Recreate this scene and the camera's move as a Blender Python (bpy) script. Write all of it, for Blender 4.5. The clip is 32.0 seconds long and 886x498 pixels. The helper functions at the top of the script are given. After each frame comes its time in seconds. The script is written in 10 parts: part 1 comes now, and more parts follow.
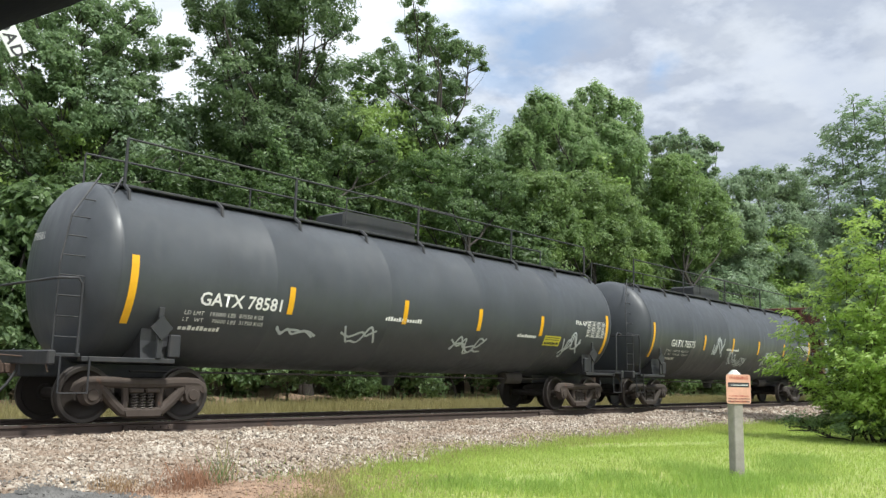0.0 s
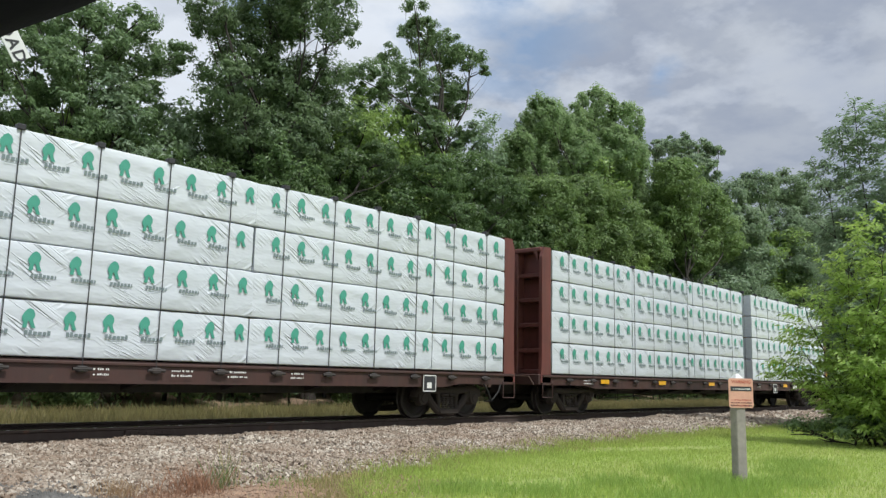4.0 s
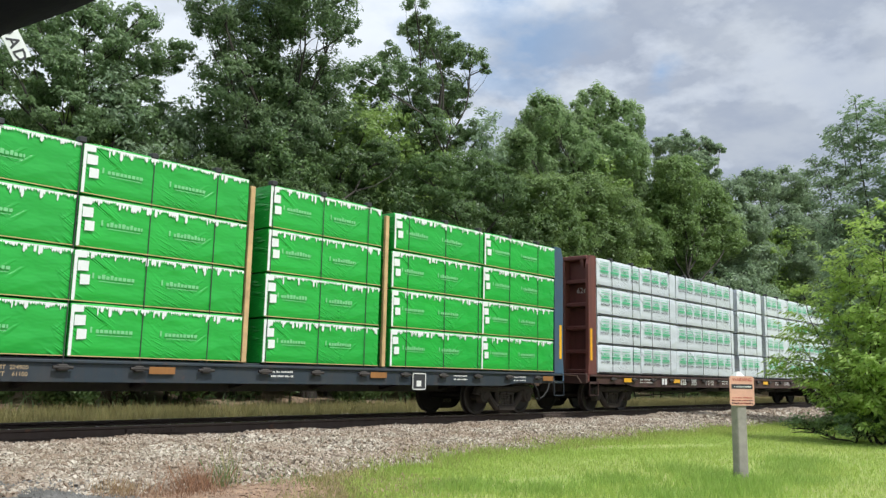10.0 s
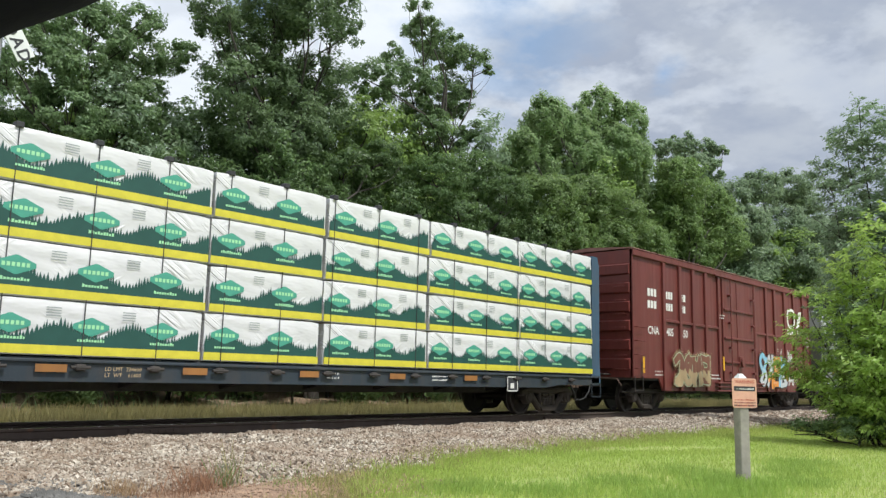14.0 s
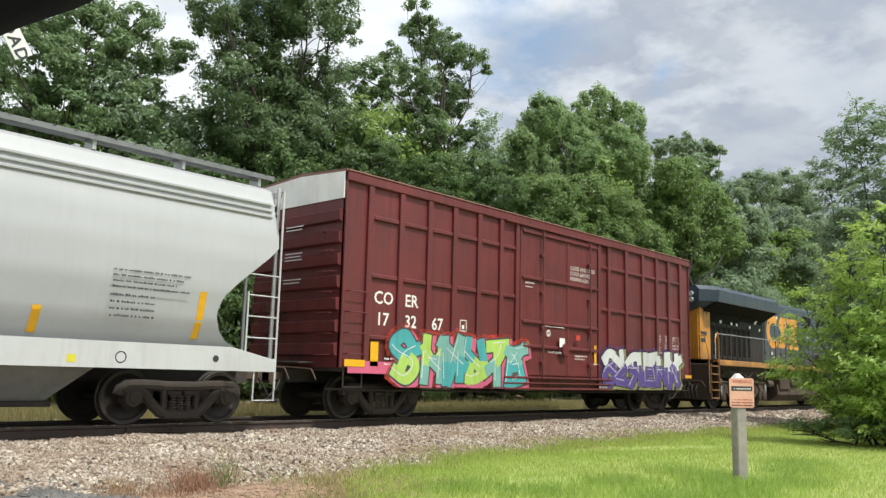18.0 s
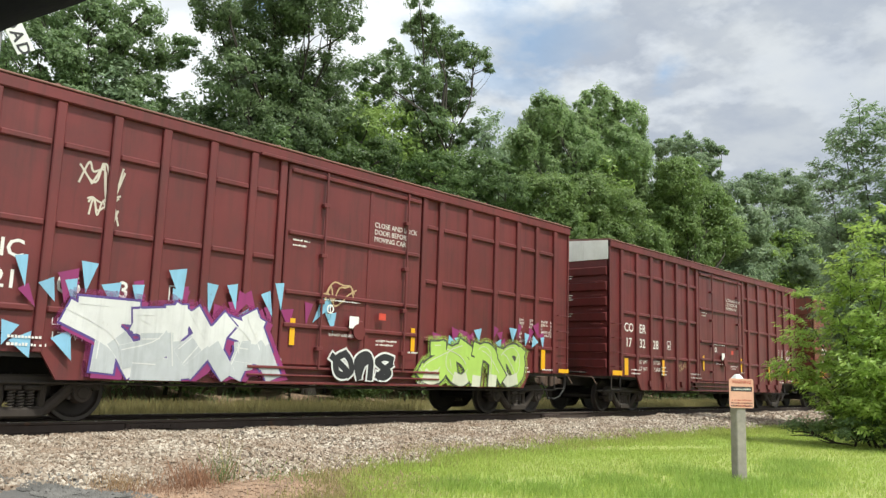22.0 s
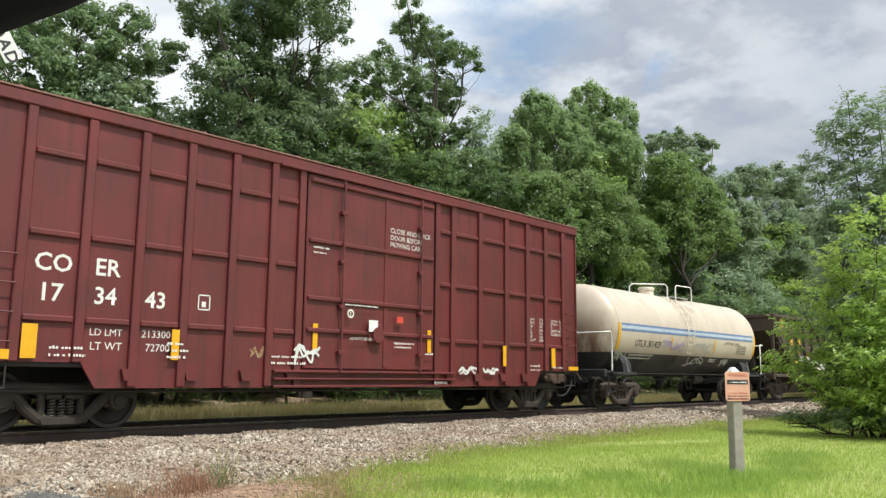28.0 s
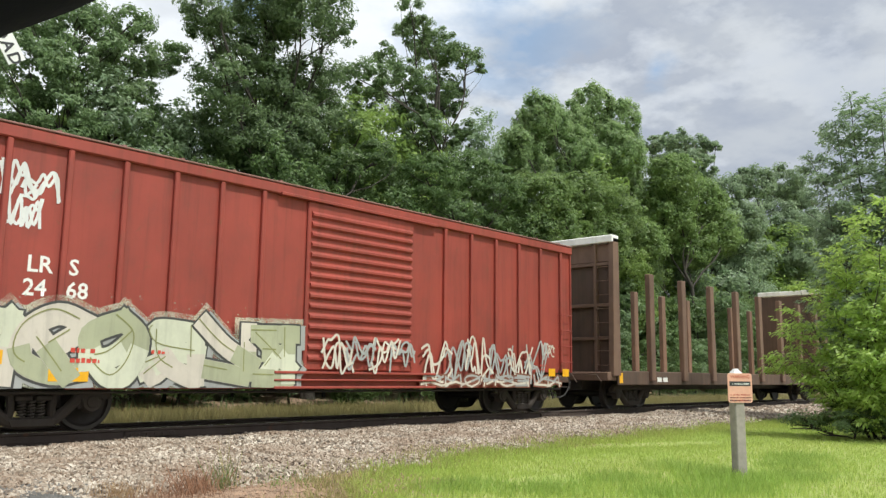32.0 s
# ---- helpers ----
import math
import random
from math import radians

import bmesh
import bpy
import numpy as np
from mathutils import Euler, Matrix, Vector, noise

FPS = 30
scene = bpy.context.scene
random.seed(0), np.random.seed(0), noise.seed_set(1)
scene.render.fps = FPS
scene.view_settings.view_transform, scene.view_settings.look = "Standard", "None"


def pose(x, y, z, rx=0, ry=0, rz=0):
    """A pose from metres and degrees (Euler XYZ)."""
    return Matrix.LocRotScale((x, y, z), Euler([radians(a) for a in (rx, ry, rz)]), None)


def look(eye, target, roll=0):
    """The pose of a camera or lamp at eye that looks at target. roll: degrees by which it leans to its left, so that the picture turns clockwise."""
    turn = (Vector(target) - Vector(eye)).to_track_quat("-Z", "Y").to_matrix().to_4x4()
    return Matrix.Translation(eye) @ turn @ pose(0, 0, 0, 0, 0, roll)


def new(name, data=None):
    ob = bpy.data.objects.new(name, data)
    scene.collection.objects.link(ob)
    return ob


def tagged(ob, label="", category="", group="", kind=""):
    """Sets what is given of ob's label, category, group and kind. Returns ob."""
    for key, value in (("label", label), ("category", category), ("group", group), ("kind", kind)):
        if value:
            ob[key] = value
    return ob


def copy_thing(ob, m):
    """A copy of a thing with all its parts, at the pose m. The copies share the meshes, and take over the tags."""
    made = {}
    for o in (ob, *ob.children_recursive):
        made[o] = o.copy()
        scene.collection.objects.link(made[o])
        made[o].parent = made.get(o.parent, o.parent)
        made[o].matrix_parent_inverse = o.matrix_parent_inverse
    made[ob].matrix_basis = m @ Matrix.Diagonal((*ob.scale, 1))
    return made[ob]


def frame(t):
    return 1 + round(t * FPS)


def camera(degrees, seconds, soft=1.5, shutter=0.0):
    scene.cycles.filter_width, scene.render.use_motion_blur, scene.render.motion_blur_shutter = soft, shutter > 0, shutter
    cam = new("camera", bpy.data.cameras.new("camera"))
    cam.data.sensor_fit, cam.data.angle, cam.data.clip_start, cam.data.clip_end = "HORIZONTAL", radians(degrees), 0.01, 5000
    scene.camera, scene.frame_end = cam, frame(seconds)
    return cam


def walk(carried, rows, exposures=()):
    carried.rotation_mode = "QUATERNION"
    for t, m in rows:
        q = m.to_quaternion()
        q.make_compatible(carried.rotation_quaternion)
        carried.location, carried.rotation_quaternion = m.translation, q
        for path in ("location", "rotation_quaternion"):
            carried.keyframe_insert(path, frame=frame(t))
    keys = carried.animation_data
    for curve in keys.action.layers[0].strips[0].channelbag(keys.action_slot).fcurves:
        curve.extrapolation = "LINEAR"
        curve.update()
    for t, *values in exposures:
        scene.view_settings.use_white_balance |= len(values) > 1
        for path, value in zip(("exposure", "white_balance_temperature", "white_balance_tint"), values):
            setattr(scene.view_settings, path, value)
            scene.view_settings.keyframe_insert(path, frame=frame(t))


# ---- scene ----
import colorsys
import itertools

EYE = Vector((1.335, -13.965, 0.916))
cam = camera(56.84, 32.0, soft=1.4)


def aim(yaw, pitch, roll):
    """Camera pose from its heading (to the left of +y), tilt and lean in degrees."""
    a, b = radians(yaw), radians(pitch)
    way = Vector((-math.sin(a) * math.cos(b), math.cos(a) * math.cos(b), math.sin(b)))
    return look(EYE, EYE + way, roll)


walk(cam, [(t, aim(yaw, pitch, roll)) for t, yaw, pitch, roll in (
    (0, -48.03, 8.68, 1.34), (1, -47.95, 8.84, 1.49), (2, -47.93, 8.91, 1.34),
    (3, -47.91, 8.93, 1.26), (3.5, -47.92, 8.98, 1.25), (5.5, -47.83, 8.90, 1.36),
    (6, -47.89, 8.89, 1.34), (7, -47.85, 8.91, 1.32), (8, -47.82, 8.87, 1.42),
    (9, -47.83, 8.89, 1.36), (10, -47.85, 8.85, 1.18), (11, -47.90, 8.92, 1.28),
    (12, -47.81, 8.91, 1.29), (13, -47.70, 8.88, 1.29), (14, -47.67, 8.92, 1.38),
    (14.5, -47.72, 8.93, 1.40), (16.5, -47.85, 9.01, 1.43), (17, -47.83, 8.95, 1.46),
    (18, -47.82, 8.89, 1.45), (19, -47.88, 9.00, 1.44), (20, -47.77, 8.89, 1.48),
    (21, -47.77, 8.98, 1.55), (21.5, -47.83, 8.92, 1.80), (22, -47.77, 8.76, 1.90),
    (22.5, -47.82, 8.70, 1.66), (23, -47.99, 8.64, 1.15), (23.5, -48.18, 8.51, 0.77),
    (24, -48.18, 8.46, 0.87), (24.5, -48.14, 8.33, 0.99), (25, -48.14, 8.28, 0.90),
    (25.5, -48.17, 8.38, 0.66), (27.5, -48.24, 8.76, 0.51), (28, -48.21, 8.76, 0.59),
    (29, -48.10, 8.70, 0.82), (30, -48.07, 8.70, 0.85), (31, -48.03, 8.77, 0.76),
    (32, -48.05, 8.85, 0.64),
)], [(0, 0.52, 6450, 5), (1, 0.70, 6380, 5), (2, 0.52, 6420, 5), (3, 0.12, 6350, 6), (3.5, 0.0, 6350, 6), (6, 0.18, 6330, 6), (9, 0.24, 6350, 5), (12, 0.22, 6350, 6), (14.5, 0.26, 6420, 5), (17, 0.34, 6550, 4),
    (18, 0.38, 6700, 4), (20, 0.58, 6800, 3), (22, 0.44, 6800, 3), (24, 0.45, 6750, 4), (28, 0.36, 6700, 4), (30, 0.26, 6700, 4), (32, 0.34, 6700, 4)])

# ---- light: bright, thinly clouded summer sky with a hazy high sun ----
SUN_EL, SUN_AZ = radians(60), radians(178)          # azimuth from +y, clockwise from above
sun_way = Vector((math.sin(SUN_AZ) * math.cos(SUN_EL), math.cos(SUN_AZ) * math.cos(SUN_EL), math.sin(SUN_EL)))
sun = new("sun", bpy.data.lights.new("sun", "SUN"))
sun.data.energy, sun.data.angle, sun.data.color = 3.5, radians(4), (0.985, 0.96, 0.93)
sun.matrix_world = look(sun_way * 60, (0, 0, 0))

world = bpy.data.worlds.new("sky")
scene.world = world
world.use_nodes = True
wn, wl = world.node_tree.nodes, world.node_tree.links
wn.clear()
sky = wn.new("ShaderNodeTexSky")
sky.sky_type, sky.sun_disc = "NISHITA", False
sky.sun_elevation, sky.sun_rotation = SUN_EL, SUN_AZ
sky.dust_density, sky.ozone_density = 2.0, 1.0
GAPS = [((0.712, 0.566, 0.418), 0.17), ((0.504, 0.756, 0.418), 0.05), ((0.835, 0.423, 0.353), 0.035), ((-0.5, -0.3, 0.8), 0.5)]      # blue gaps between the clouds
coord = wn.new("ShaderNodeTexCoord")
sep = wn.new("ShaderNodeSeparateXYZ")
wl.new(coord.outputs["Generated"], sep.inputs[0])
flat = wn.new("ShaderNodeVectorMath")
flat.operation = "DIVIDE"
up = wn.new("ShaderNodeMath")
up.operation, up.inputs[1].default_value = "ADD", 0.22
wl.new(sep.outputs["Z"], up.inputs[0])
wl.new(coord.outputs["Generated"], flat.inputs[0])
wl.new(up.outputs[0], flat.inputs[1])


def world_noise(scale, detail, lo, hi, shift):
    """Cloud pattern on a flat layer overhead, spread between two levels."""
    m = wn.new("ShaderNodeMapping")
    m.inputs["Location"].default_value = shift
    n = wn.new("ShaderNodeTexNoise")
    n.inputs["Scale"].default_value, n.inputs["Detail"].default_value, n.inputs["Roughness"].default_value = scale, detail, 0.55
    r = wn.new("ShaderNodeMapRange")
    r.interpolation_type = "SMOOTHSTEP"
    r.inputs["From Min"].default_value, r.inputs["From Max"].default_value = lo, hi
    wl.new(flat.outputs[0], m.inputs[0]), wl.new(m.outputs[0], n.inputs[0]), wl.new(n.outputs[0], r.inputs[0])
    return r.outputs[0]


def world_mix(fac, a, b):
    m = wn.new("ShaderNodeMix")
    m.data_type = "RGBA"
    wl.new(fac, m.inputs[0])
    for s, c in ((m.inputs[6], a), (m.inputs[7], b)):
        if isinstance(c, tuple):
            s.default_value = (*c, 1)
        else:
            wl.new(c, s)
    return m.outputs[2]




def world_math(op, a, b):
    m = wn.new("ShaderNodeMath")
    m.operation, m.use_clamp = op, op in ("ADD", "SUBTRACT")
    for k, x in enumerate((a, b)):
        if isinstance(x, (int, float)):
            m.inputs[k].default_value = x
        else:
            wl.new(x, m.inputs[k])
    return m.outputs[0]


def cloud_gap(way, wide, frayed):
    """A ragged hole in the cloud layer about one direction."""
    d = wn.new("ShaderNodeVectorMath")
    d.operation = "DISTANCE"
    d.inputs[1].default_value = Vector(way).normalized()
    wl.new(coord.outputs["Generated"], d.inputs[0])
    r = wn.new("ShaderNodeMapRange")
    r.interpolation_type = "SMOOTHSTEP"
    for k, x in (("From Min", (0.05 if wide < 0.3 else -0.4) * wide), ("From Max", wide), ("To Min", 1.0), ("To Max", 0.0)):
        r.inputs[k].default_value = x
    wl.new(world_math("ADD", d.outputs["Value"], world_math("MULTIPLY", world_math("SUBTRACT", frayed, 0.35), wide * 0.9)), r.inputs[0])
    return r.outputs[0]


cover = world_noise(1.1, 6, 0.20, 0.36, (5.6, 1.9, 0.0))
fray = world_noise(5.0, 8, 0.25, 0.75, (1.3, 4.2, 0.0))
for way, wide in GAPS:
    cover = world_math("SUBTRACT", cover, cloud_gap(way, wide, fray))
body = world_noise(2.7, 9, 0.38, 0.62, (7.3, 2.2, 0.0))
wisps = world_noise(6.0, 8, 0.35, 0.70, (3.1, 5.2, 0.0))
east = wn.new("ShaderNodeMapRange")
east.interpolation_type = "SMOOTHSTEP"
for k, x in (("From Min", 0.45), ("From Max", 0.98), ("To Min", -0.65), ("To Max", 0.78)):
    east.inputs[k].default_value = x
wl.new(sep.outputs["X"], east.inputs[0])
body = world_math("ADD", body, east.outputs[0])
cloud = world_mix(body, (10.9, 11.3, 12.5), (4.9, 5.4, 6.8))
cloud = world_mix(world_math("MULTIPLY", wisps, 0.35), cloud, (8.8, 9.0, 9.5))
thin = world_mix(world_math("ADD", world_math("MULTIPLY", fray, 0.3), 0.6), sky.outputs[0], (4.3, 6.2, 9.6))
skies = world_mix(cover, thin, cloud)
back = wn.new("ShaderNodeBackground")
back.inputs["Strength"].default_value = 0.072
wo = wn.new("ShaderNodeOutputWorld")
wl.new(skies, back.inputs[0]), wl.new(back.outputs[0], wo.inputs[0])

# ---- mesh and material helpers ----


class Shape:
    """Collects vertices and faces of one mesh."""

    def __init__(self):
        self.v, self.f = [], []

    def add(self, verts, faces):
        n = len(self.v)
        self.v.extend(verts)
        self.f.extend([tuple(i + n for i in q) for q in faces])
        return self

    def box(self, x0, x1, y0, y1, z0, z1, c=0.0):
        """A box; c cuts its edges with a chamfer."""
        x0, x1, y0, y1, z0, z1 = min(x0, x1), max(x0, x1), min(y0, y1), max(y0, y1), min(z0, z1), max(z0, z1)
        if c <= 0:
            vs = [(x, y, z) for x in (x0, x1) for y in (y0, y1) for z in (z0, z1)]
            return self.add(vs, [(0, 1, 3, 2), (4, 6, 7, 5), (0, 4, 5, 1), (2, 3, 7, 6), (0, 2, 6, 4), (1, 5, 7, 3)])
        c = min(c, (x1 - x0) * 0.45, (y1 - y0) * 0.45, (z1 - z0) * 0.45)
        vs, idx = [], {}
        for i, sx in enumerate((x0, x1)):
            for j, sy in enumerate((y0, y1)):
                for k, sz in enumerate((z0, z1)):
                    dx, dy, dz = (c if i == 0 else -c), (c if j == 0 else -c), (c if k == 0 else -c)
                    for a, p in enumerate(((sx, sy + dy, sz + dz), (sx + dx, sy, sz + dz), (sx + dx, sy + dy, sz))):
                        idx[i, j, k, a] = len(vs)
                        vs.append(p)
        g, fs = idx, []
        for i in (0, 1):
            q = [g[i, 0, 0, 0], g[i, 0, 1, 0], g[i, 1, 1, 0], g[i, 1, 0, 0]]
            fs.append(tuple(q if i == 0 else q[::-1]))
            q = [g[0, i, 0, 1], g[1, i, 0, 1], g[1, i, 1, 1], g[0, i, 1, 1]]
            fs.append(tuple(q if i == 0 else q[::-1]))
            q = [g[0, 0, i, 2], g[0, 1, i, 2], g[1, 1, i, 2], g[1, 0, i, 2]]
            fs.append(tuple(q if i == 0 else q[::-1]))
        for i in (0, 1):
            for j in (0, 1):
                fs.append((g[i, j, 0, 0], g[i, j, 1, 0], g[i, j, 1, 1], g[i, j, 0, 1]))
                fs.append((g[i, 0, j, 0], g[i, 1, j, 0], g[i, 1, j, 2], g[i, 0, j, 2]))
                fs.append((g[0, i, j, 1], g[1, i, j, 1], g[1, i, j, 2], g[0, i, j, 2]))
                for k in (0, 1):
                    fs.append((g[i, j, k, 0], g[i, j, k, 1], g[i, j, k, 2]))
        return self.add(vs, fs)

    def rod(self, a, b, r, n=8):
        return self.tube([a, b], r, n)

    def tube(self, pts, r, n=6):
        """A round bar through the points, closed at both ends."""
        pts = [Vector(p) for p in pts]
        vs, fs, up = [], [], None
        for i, p in enumerate(pts):
            t = (pts[min(i + 1, len(pts) - 1)] - pts[max(i - 1, 0)]).normalized()
            ref = Vector((0, 0, 1)) if abs(t.z) < 0.9 else Vector((1, 0, 0))
            u = t.cross(ref).normalized() if up is None else (up - t * up.dot(t)).normalized()
            w, up = t.cross(u), u
            vs += [tuple(p + (u * math.cos(2 * math.pi * k / n) + w * math.sin(2 * math.pi * k / n)) * r) for k in range(n)]
        for i in range(len(pts) - 1):
            for k in range(n):
                fs.append((i * n + k, i * n + (k + 1) % n, (i + 1) * n + (k + 1) % n, (i + 1) * n + k))
        m = (len(pts) - 1) * n
        return self.add(vs, fs + [tuple(range(n))[::-1], tuple(m + k for k in range(n))])

    def prism(self, poly, axis, a, b):
        """A flat outline pushed along an axis from a to b. Outline (p, q) is (x, z) for axis y, (y, z) for x, (x, y) for z."""
        def at(p, q, s):
            return {"y": (p, s, q), "x": (s, p, q), "z": (p, q, s)}[axis]
        n = len(poly)
        vs = [at(p, q, a) for p, q in poly] + [at(p, q, b) for p, q in poly]
        fs = [(i, (i + 1) % n, n + (i + 1) % n, n + i) for i in range(n)]
        return self.add(vs, fs + [tuple(range(n))[::-1], tuple(n + i for i in range(n))])

    def turn(self, prof, axis="x", n=32, centre=(0, 0, 0), cap=True):
        """A turned body: prof lists (along, radius)."""
        vs, fs, (cx, cy, cz) = [], [], centre
        for s, r in prof:
            for k in range(n):
                a = 2 * math.pi * k / n
                p, q = r * math.cos(a), r * math.sin(a)
                vs.append((cx + s, cy + p, cz + q) if axis == "x" else (cx + p, cy + s, cz + q) if axis == "y" else (cx + p, cy + q, cz + s))
        for i in range(len(prof) - 1):
            for k in range(n):
                fs.append((i * n + k, i * n + (k + 1) % n, (i + 1) * n + (k + 1) % n, (i + 1) * n + k))
        if cap:
            m = (len(prof) - 1) * n
            fs += [tuple(range(n))[::-1], tuple(m + k for k in range(n))]
        return self.add(vs, fs)

    def loft(self, rings, cap=True, closed=True):
        n, vs, fs = len(rings[0]), [p for r in rings for p in r], []
        for i in range(len(rings) - 1):
            for k in range(n if closed else n - 1):
                fs.append((i * n + k, i * n + (k + 1) % n, (i + 1) * n + (k + 1) % n, (i + 1) * n + k))
        if cap:
            fs += [tuple(range(n))[::-1], tuple((len(rings) - 1) * n + k for k in range(n))]
        return self.add(vs, fs)

    def mesh(self, name, smooth=0):
        me = bpy.data.meshes.new(name)
        me.from_pydata([tuple(p) for p in self.v], [], self.f)
        b = bmesh.new()
        b.from_mesh(me)
        bmesh.ops.recalc_face_normals(b, faces=b.faces)
        b.to_mesh(me)
        b.free()
        if smooth:
            me.shade_smooth()
            me.set_sharp_from_angle(angle=radians(smooth))
        return me


def grid_mesh(name, verts, quads, smooth=False):
    """A large mesh from number arrays, all faces with the same count of corners."""
    me = bpy.data.meshes.new(name)
    verts, quads = np.asarray(verts, np.float32), np.asarray(quads, np.int32)
    k = quads.shape[1]
    me.vertices.add(len(verts)), me.loops.add(quads.size), me.polygons.add(len(quads))
    me.vertices.foreach_set("co", verts.ravel())
    me.loops.foreach_set("vertex_index", quads.ravel())
    me.polygons.foreach_set("loop_start", np.arange(0, quads.size, k, dtype=np.int32))
    me.polygons.foreach_set("use_smooth", np.full(len(quads), smooth))
    me.update(calc_edges=True)
    return me


def part(name, shape, material, parent, label="", at=None, smooth=0):
    """One mesh object under a thing or under a part."""
    me = shape.mesh(name, smooth) if isinstance(shape, Shape) else shape
    if not me.materials:
        me.materials.append(material)
    ob = new(name, me)
    ob.parent = parent
    if at is not None:
        ob.matrix_basis = at if isinstance(at, Matrix) else Matrix.Translation(at)
    return tagged(ob, label)


def thing(name, label, category, group="", at=(0, 0, 0), kind=""):
    ob = new(name)
    ob.empty_display_size = 0.2
    ob.matrix_basis = at if isinstance(at, Matrix) else Matrix.Translation(at)
    return tagged(ob, label, category, group, kind)


def solid(name, shape, material, label, category="", kind="", smooth=0, at=None, group=""):
    """A top-level thing that is one mesh."""
    ob = part(name, shape, material, None, "", at, smooth)
    return tagged(ob, label, category, group, kind)


class Nodes:
    """Short way to write a node material."""

    def __init__(self, name):
        self.mat = bpy.data.materials.new(name) if isinstance(name, str) else name
        self.mat.use_nodes = True
        self.t = self.mat.node_tree
        self.bsdf = self.t.nodes["Principled BSDF"]
        self.coords = self.node("ShaderNodeTexCoord")

    def node(self, kind):
        return self.t.nodes.new(kind)

    def link(self, a, b):
        self.t.links.new(a, b)

    def put(self, socket, value):
        if isinstance(value, bpy.types.NodeSocket):
            self.link(value, socket)
        elif isinstance(value, tuple) and len(value) == 3 and socket.type == "RGBA":
            socket.default_value = (*value, 1)
        else:
            socket.default_value = value

    def noise(self, scale, detail=4, stretch=(1, 1, 1), rough=0.6, seed=(0, 0, 0), space="Object"):
        m = self.node("ShaderNodeMapping")
        m.inputs["Scale"].default_value, m.inputs["Location"].default_value = stretch, seed
        self.link(self.coords.outputs[space], m.inputs[0])
        n = self.node("ShaderNodeTexNoise")
        n.inputs["Scale"].default_value, n.inputs["Detail"].default_value, n.inputs["Roughness"].default_value = scale, detail, rough
        self.link(m.outputs[0], n.inputs[0])
        return n.outputs[0]

    def spread(self, value, lo, hi, a=0.0, b=1.0):
        r = self.node("ShaderNodeMapRange")
        for k, x in (("From Min", lo), ("From Max", hi), ("To Min", a), ("To Max", b)):
            r.inputs[k].default_value = x
        self.link(value, r.inputs[0])
        return r.outputs[0]

    def mix(self, fac, a, b, blend="MIX"):
        m = self.node("ShaderNodeMix")
        m.data_type, m.blend_type = "RGBA", blend
        self.put(m.inputs[0], fac), self.put(m.inputs[6], a), self.put(m.inputs[7], b)
        return m.outputs[2]

    def math(self, op, a, b):
        m = self.node("ShaderNodeMath")
        m.operation = op
        self.put(m.inputs[0], a), self.put(m.inputs[1], b)
        return m.outputs[0]

    def bump(self, height, strength=0.3, distance=0.02, after=None):
        b = self.node("ShaderNodeBump")
        b.inputs["Strength"].default_value, b.inputs["Distance"].default_value = strength, distance
        self.link(height, b.inputs["Height"])
        if after is not None:
            self.link(after, b.inputs["Normal"])
        self.link(b.outputs[0], self.bsdf.inputs["Normal"])
        return b.outputs[0]

    def done(self, colour, rough=0.6, metal=0.0, spec=None):
        self.put(self.bsdf.inputs["Base Color"], colour)
        self.put(self.bsdf.inputs["Roughness"], rough)
        self.put(self.bsdf.inputs["Metallic"], metal)
        if spec is not None:
            self.put(self.bsdf.inputs["Specular IOR Level"], spec)
        return self.mat

    def rand(self, source="object"):
        if source == "object":
            return self.node("ShaderNodeObjectInfo").outputs["Random"]
        return self.node("ShaderNodeNewGeometry").outputs["Random Per Island"]


def tint(c, k):
    return tuple(min(1.0, x * k) for x in c)


def paint(name, col, dirt=(0.06, 0.045, 0.035), amount=0.5, rough=0.5, rust=0.0, fade=0.15, bump=0.15):
    """Weathered paint: large faded patches, run-down streaks, fine grime and rust spots."""
    n = Nodes(name)
    big = n.noise(0.7, 5, (1, 1, 1))
    streak = n.noise(2.2, 6, (2.6, 2.6, 0.16), 0.65, (3, 1, 0))
    fine = n.noise(38, 3)
    scuff = n.noise(1.7, 7, (1, 1, 0.7), 0.7, (6, 2, 4))
    c = n.mix(n.spread(big, 0.3, 0.7), tint(col, 1 - fade), tint(col, 1 + fade))
    c = n.mix(n.spread(scuff, 0.48, 0.66, 0, amount * 0.55), c, tint(dirt, 1.15))
    c = n.mix(n.spread(streak, 0.50, 0.78, 0, amount), c, dirt)
    c = n.mix(n.spread(fine, 0.55, 0.8, 0, amount * 0.35), c, tint(dirt, 1.4))
    if rust:
        spots = n.noise(5.5, 8, (1, 1, 0.6), 0.7, (9, 4, 2))
        c = n.mix(n.spread(spots, 0.60, 0.68, 0, rust), c, (0.16, 0.065, 0.03))
    n.bump(n.math("ADD", n.math("MULTIPLY", fine, 0.3), n.noise(1.6, 3, (1, 1, 1), 0.5, (5, 5, 5))), bump, 0.02)
    return n.done(c, n.spread(streak, 0.3, 0.8, rough - 0.08, rough + 0.2))


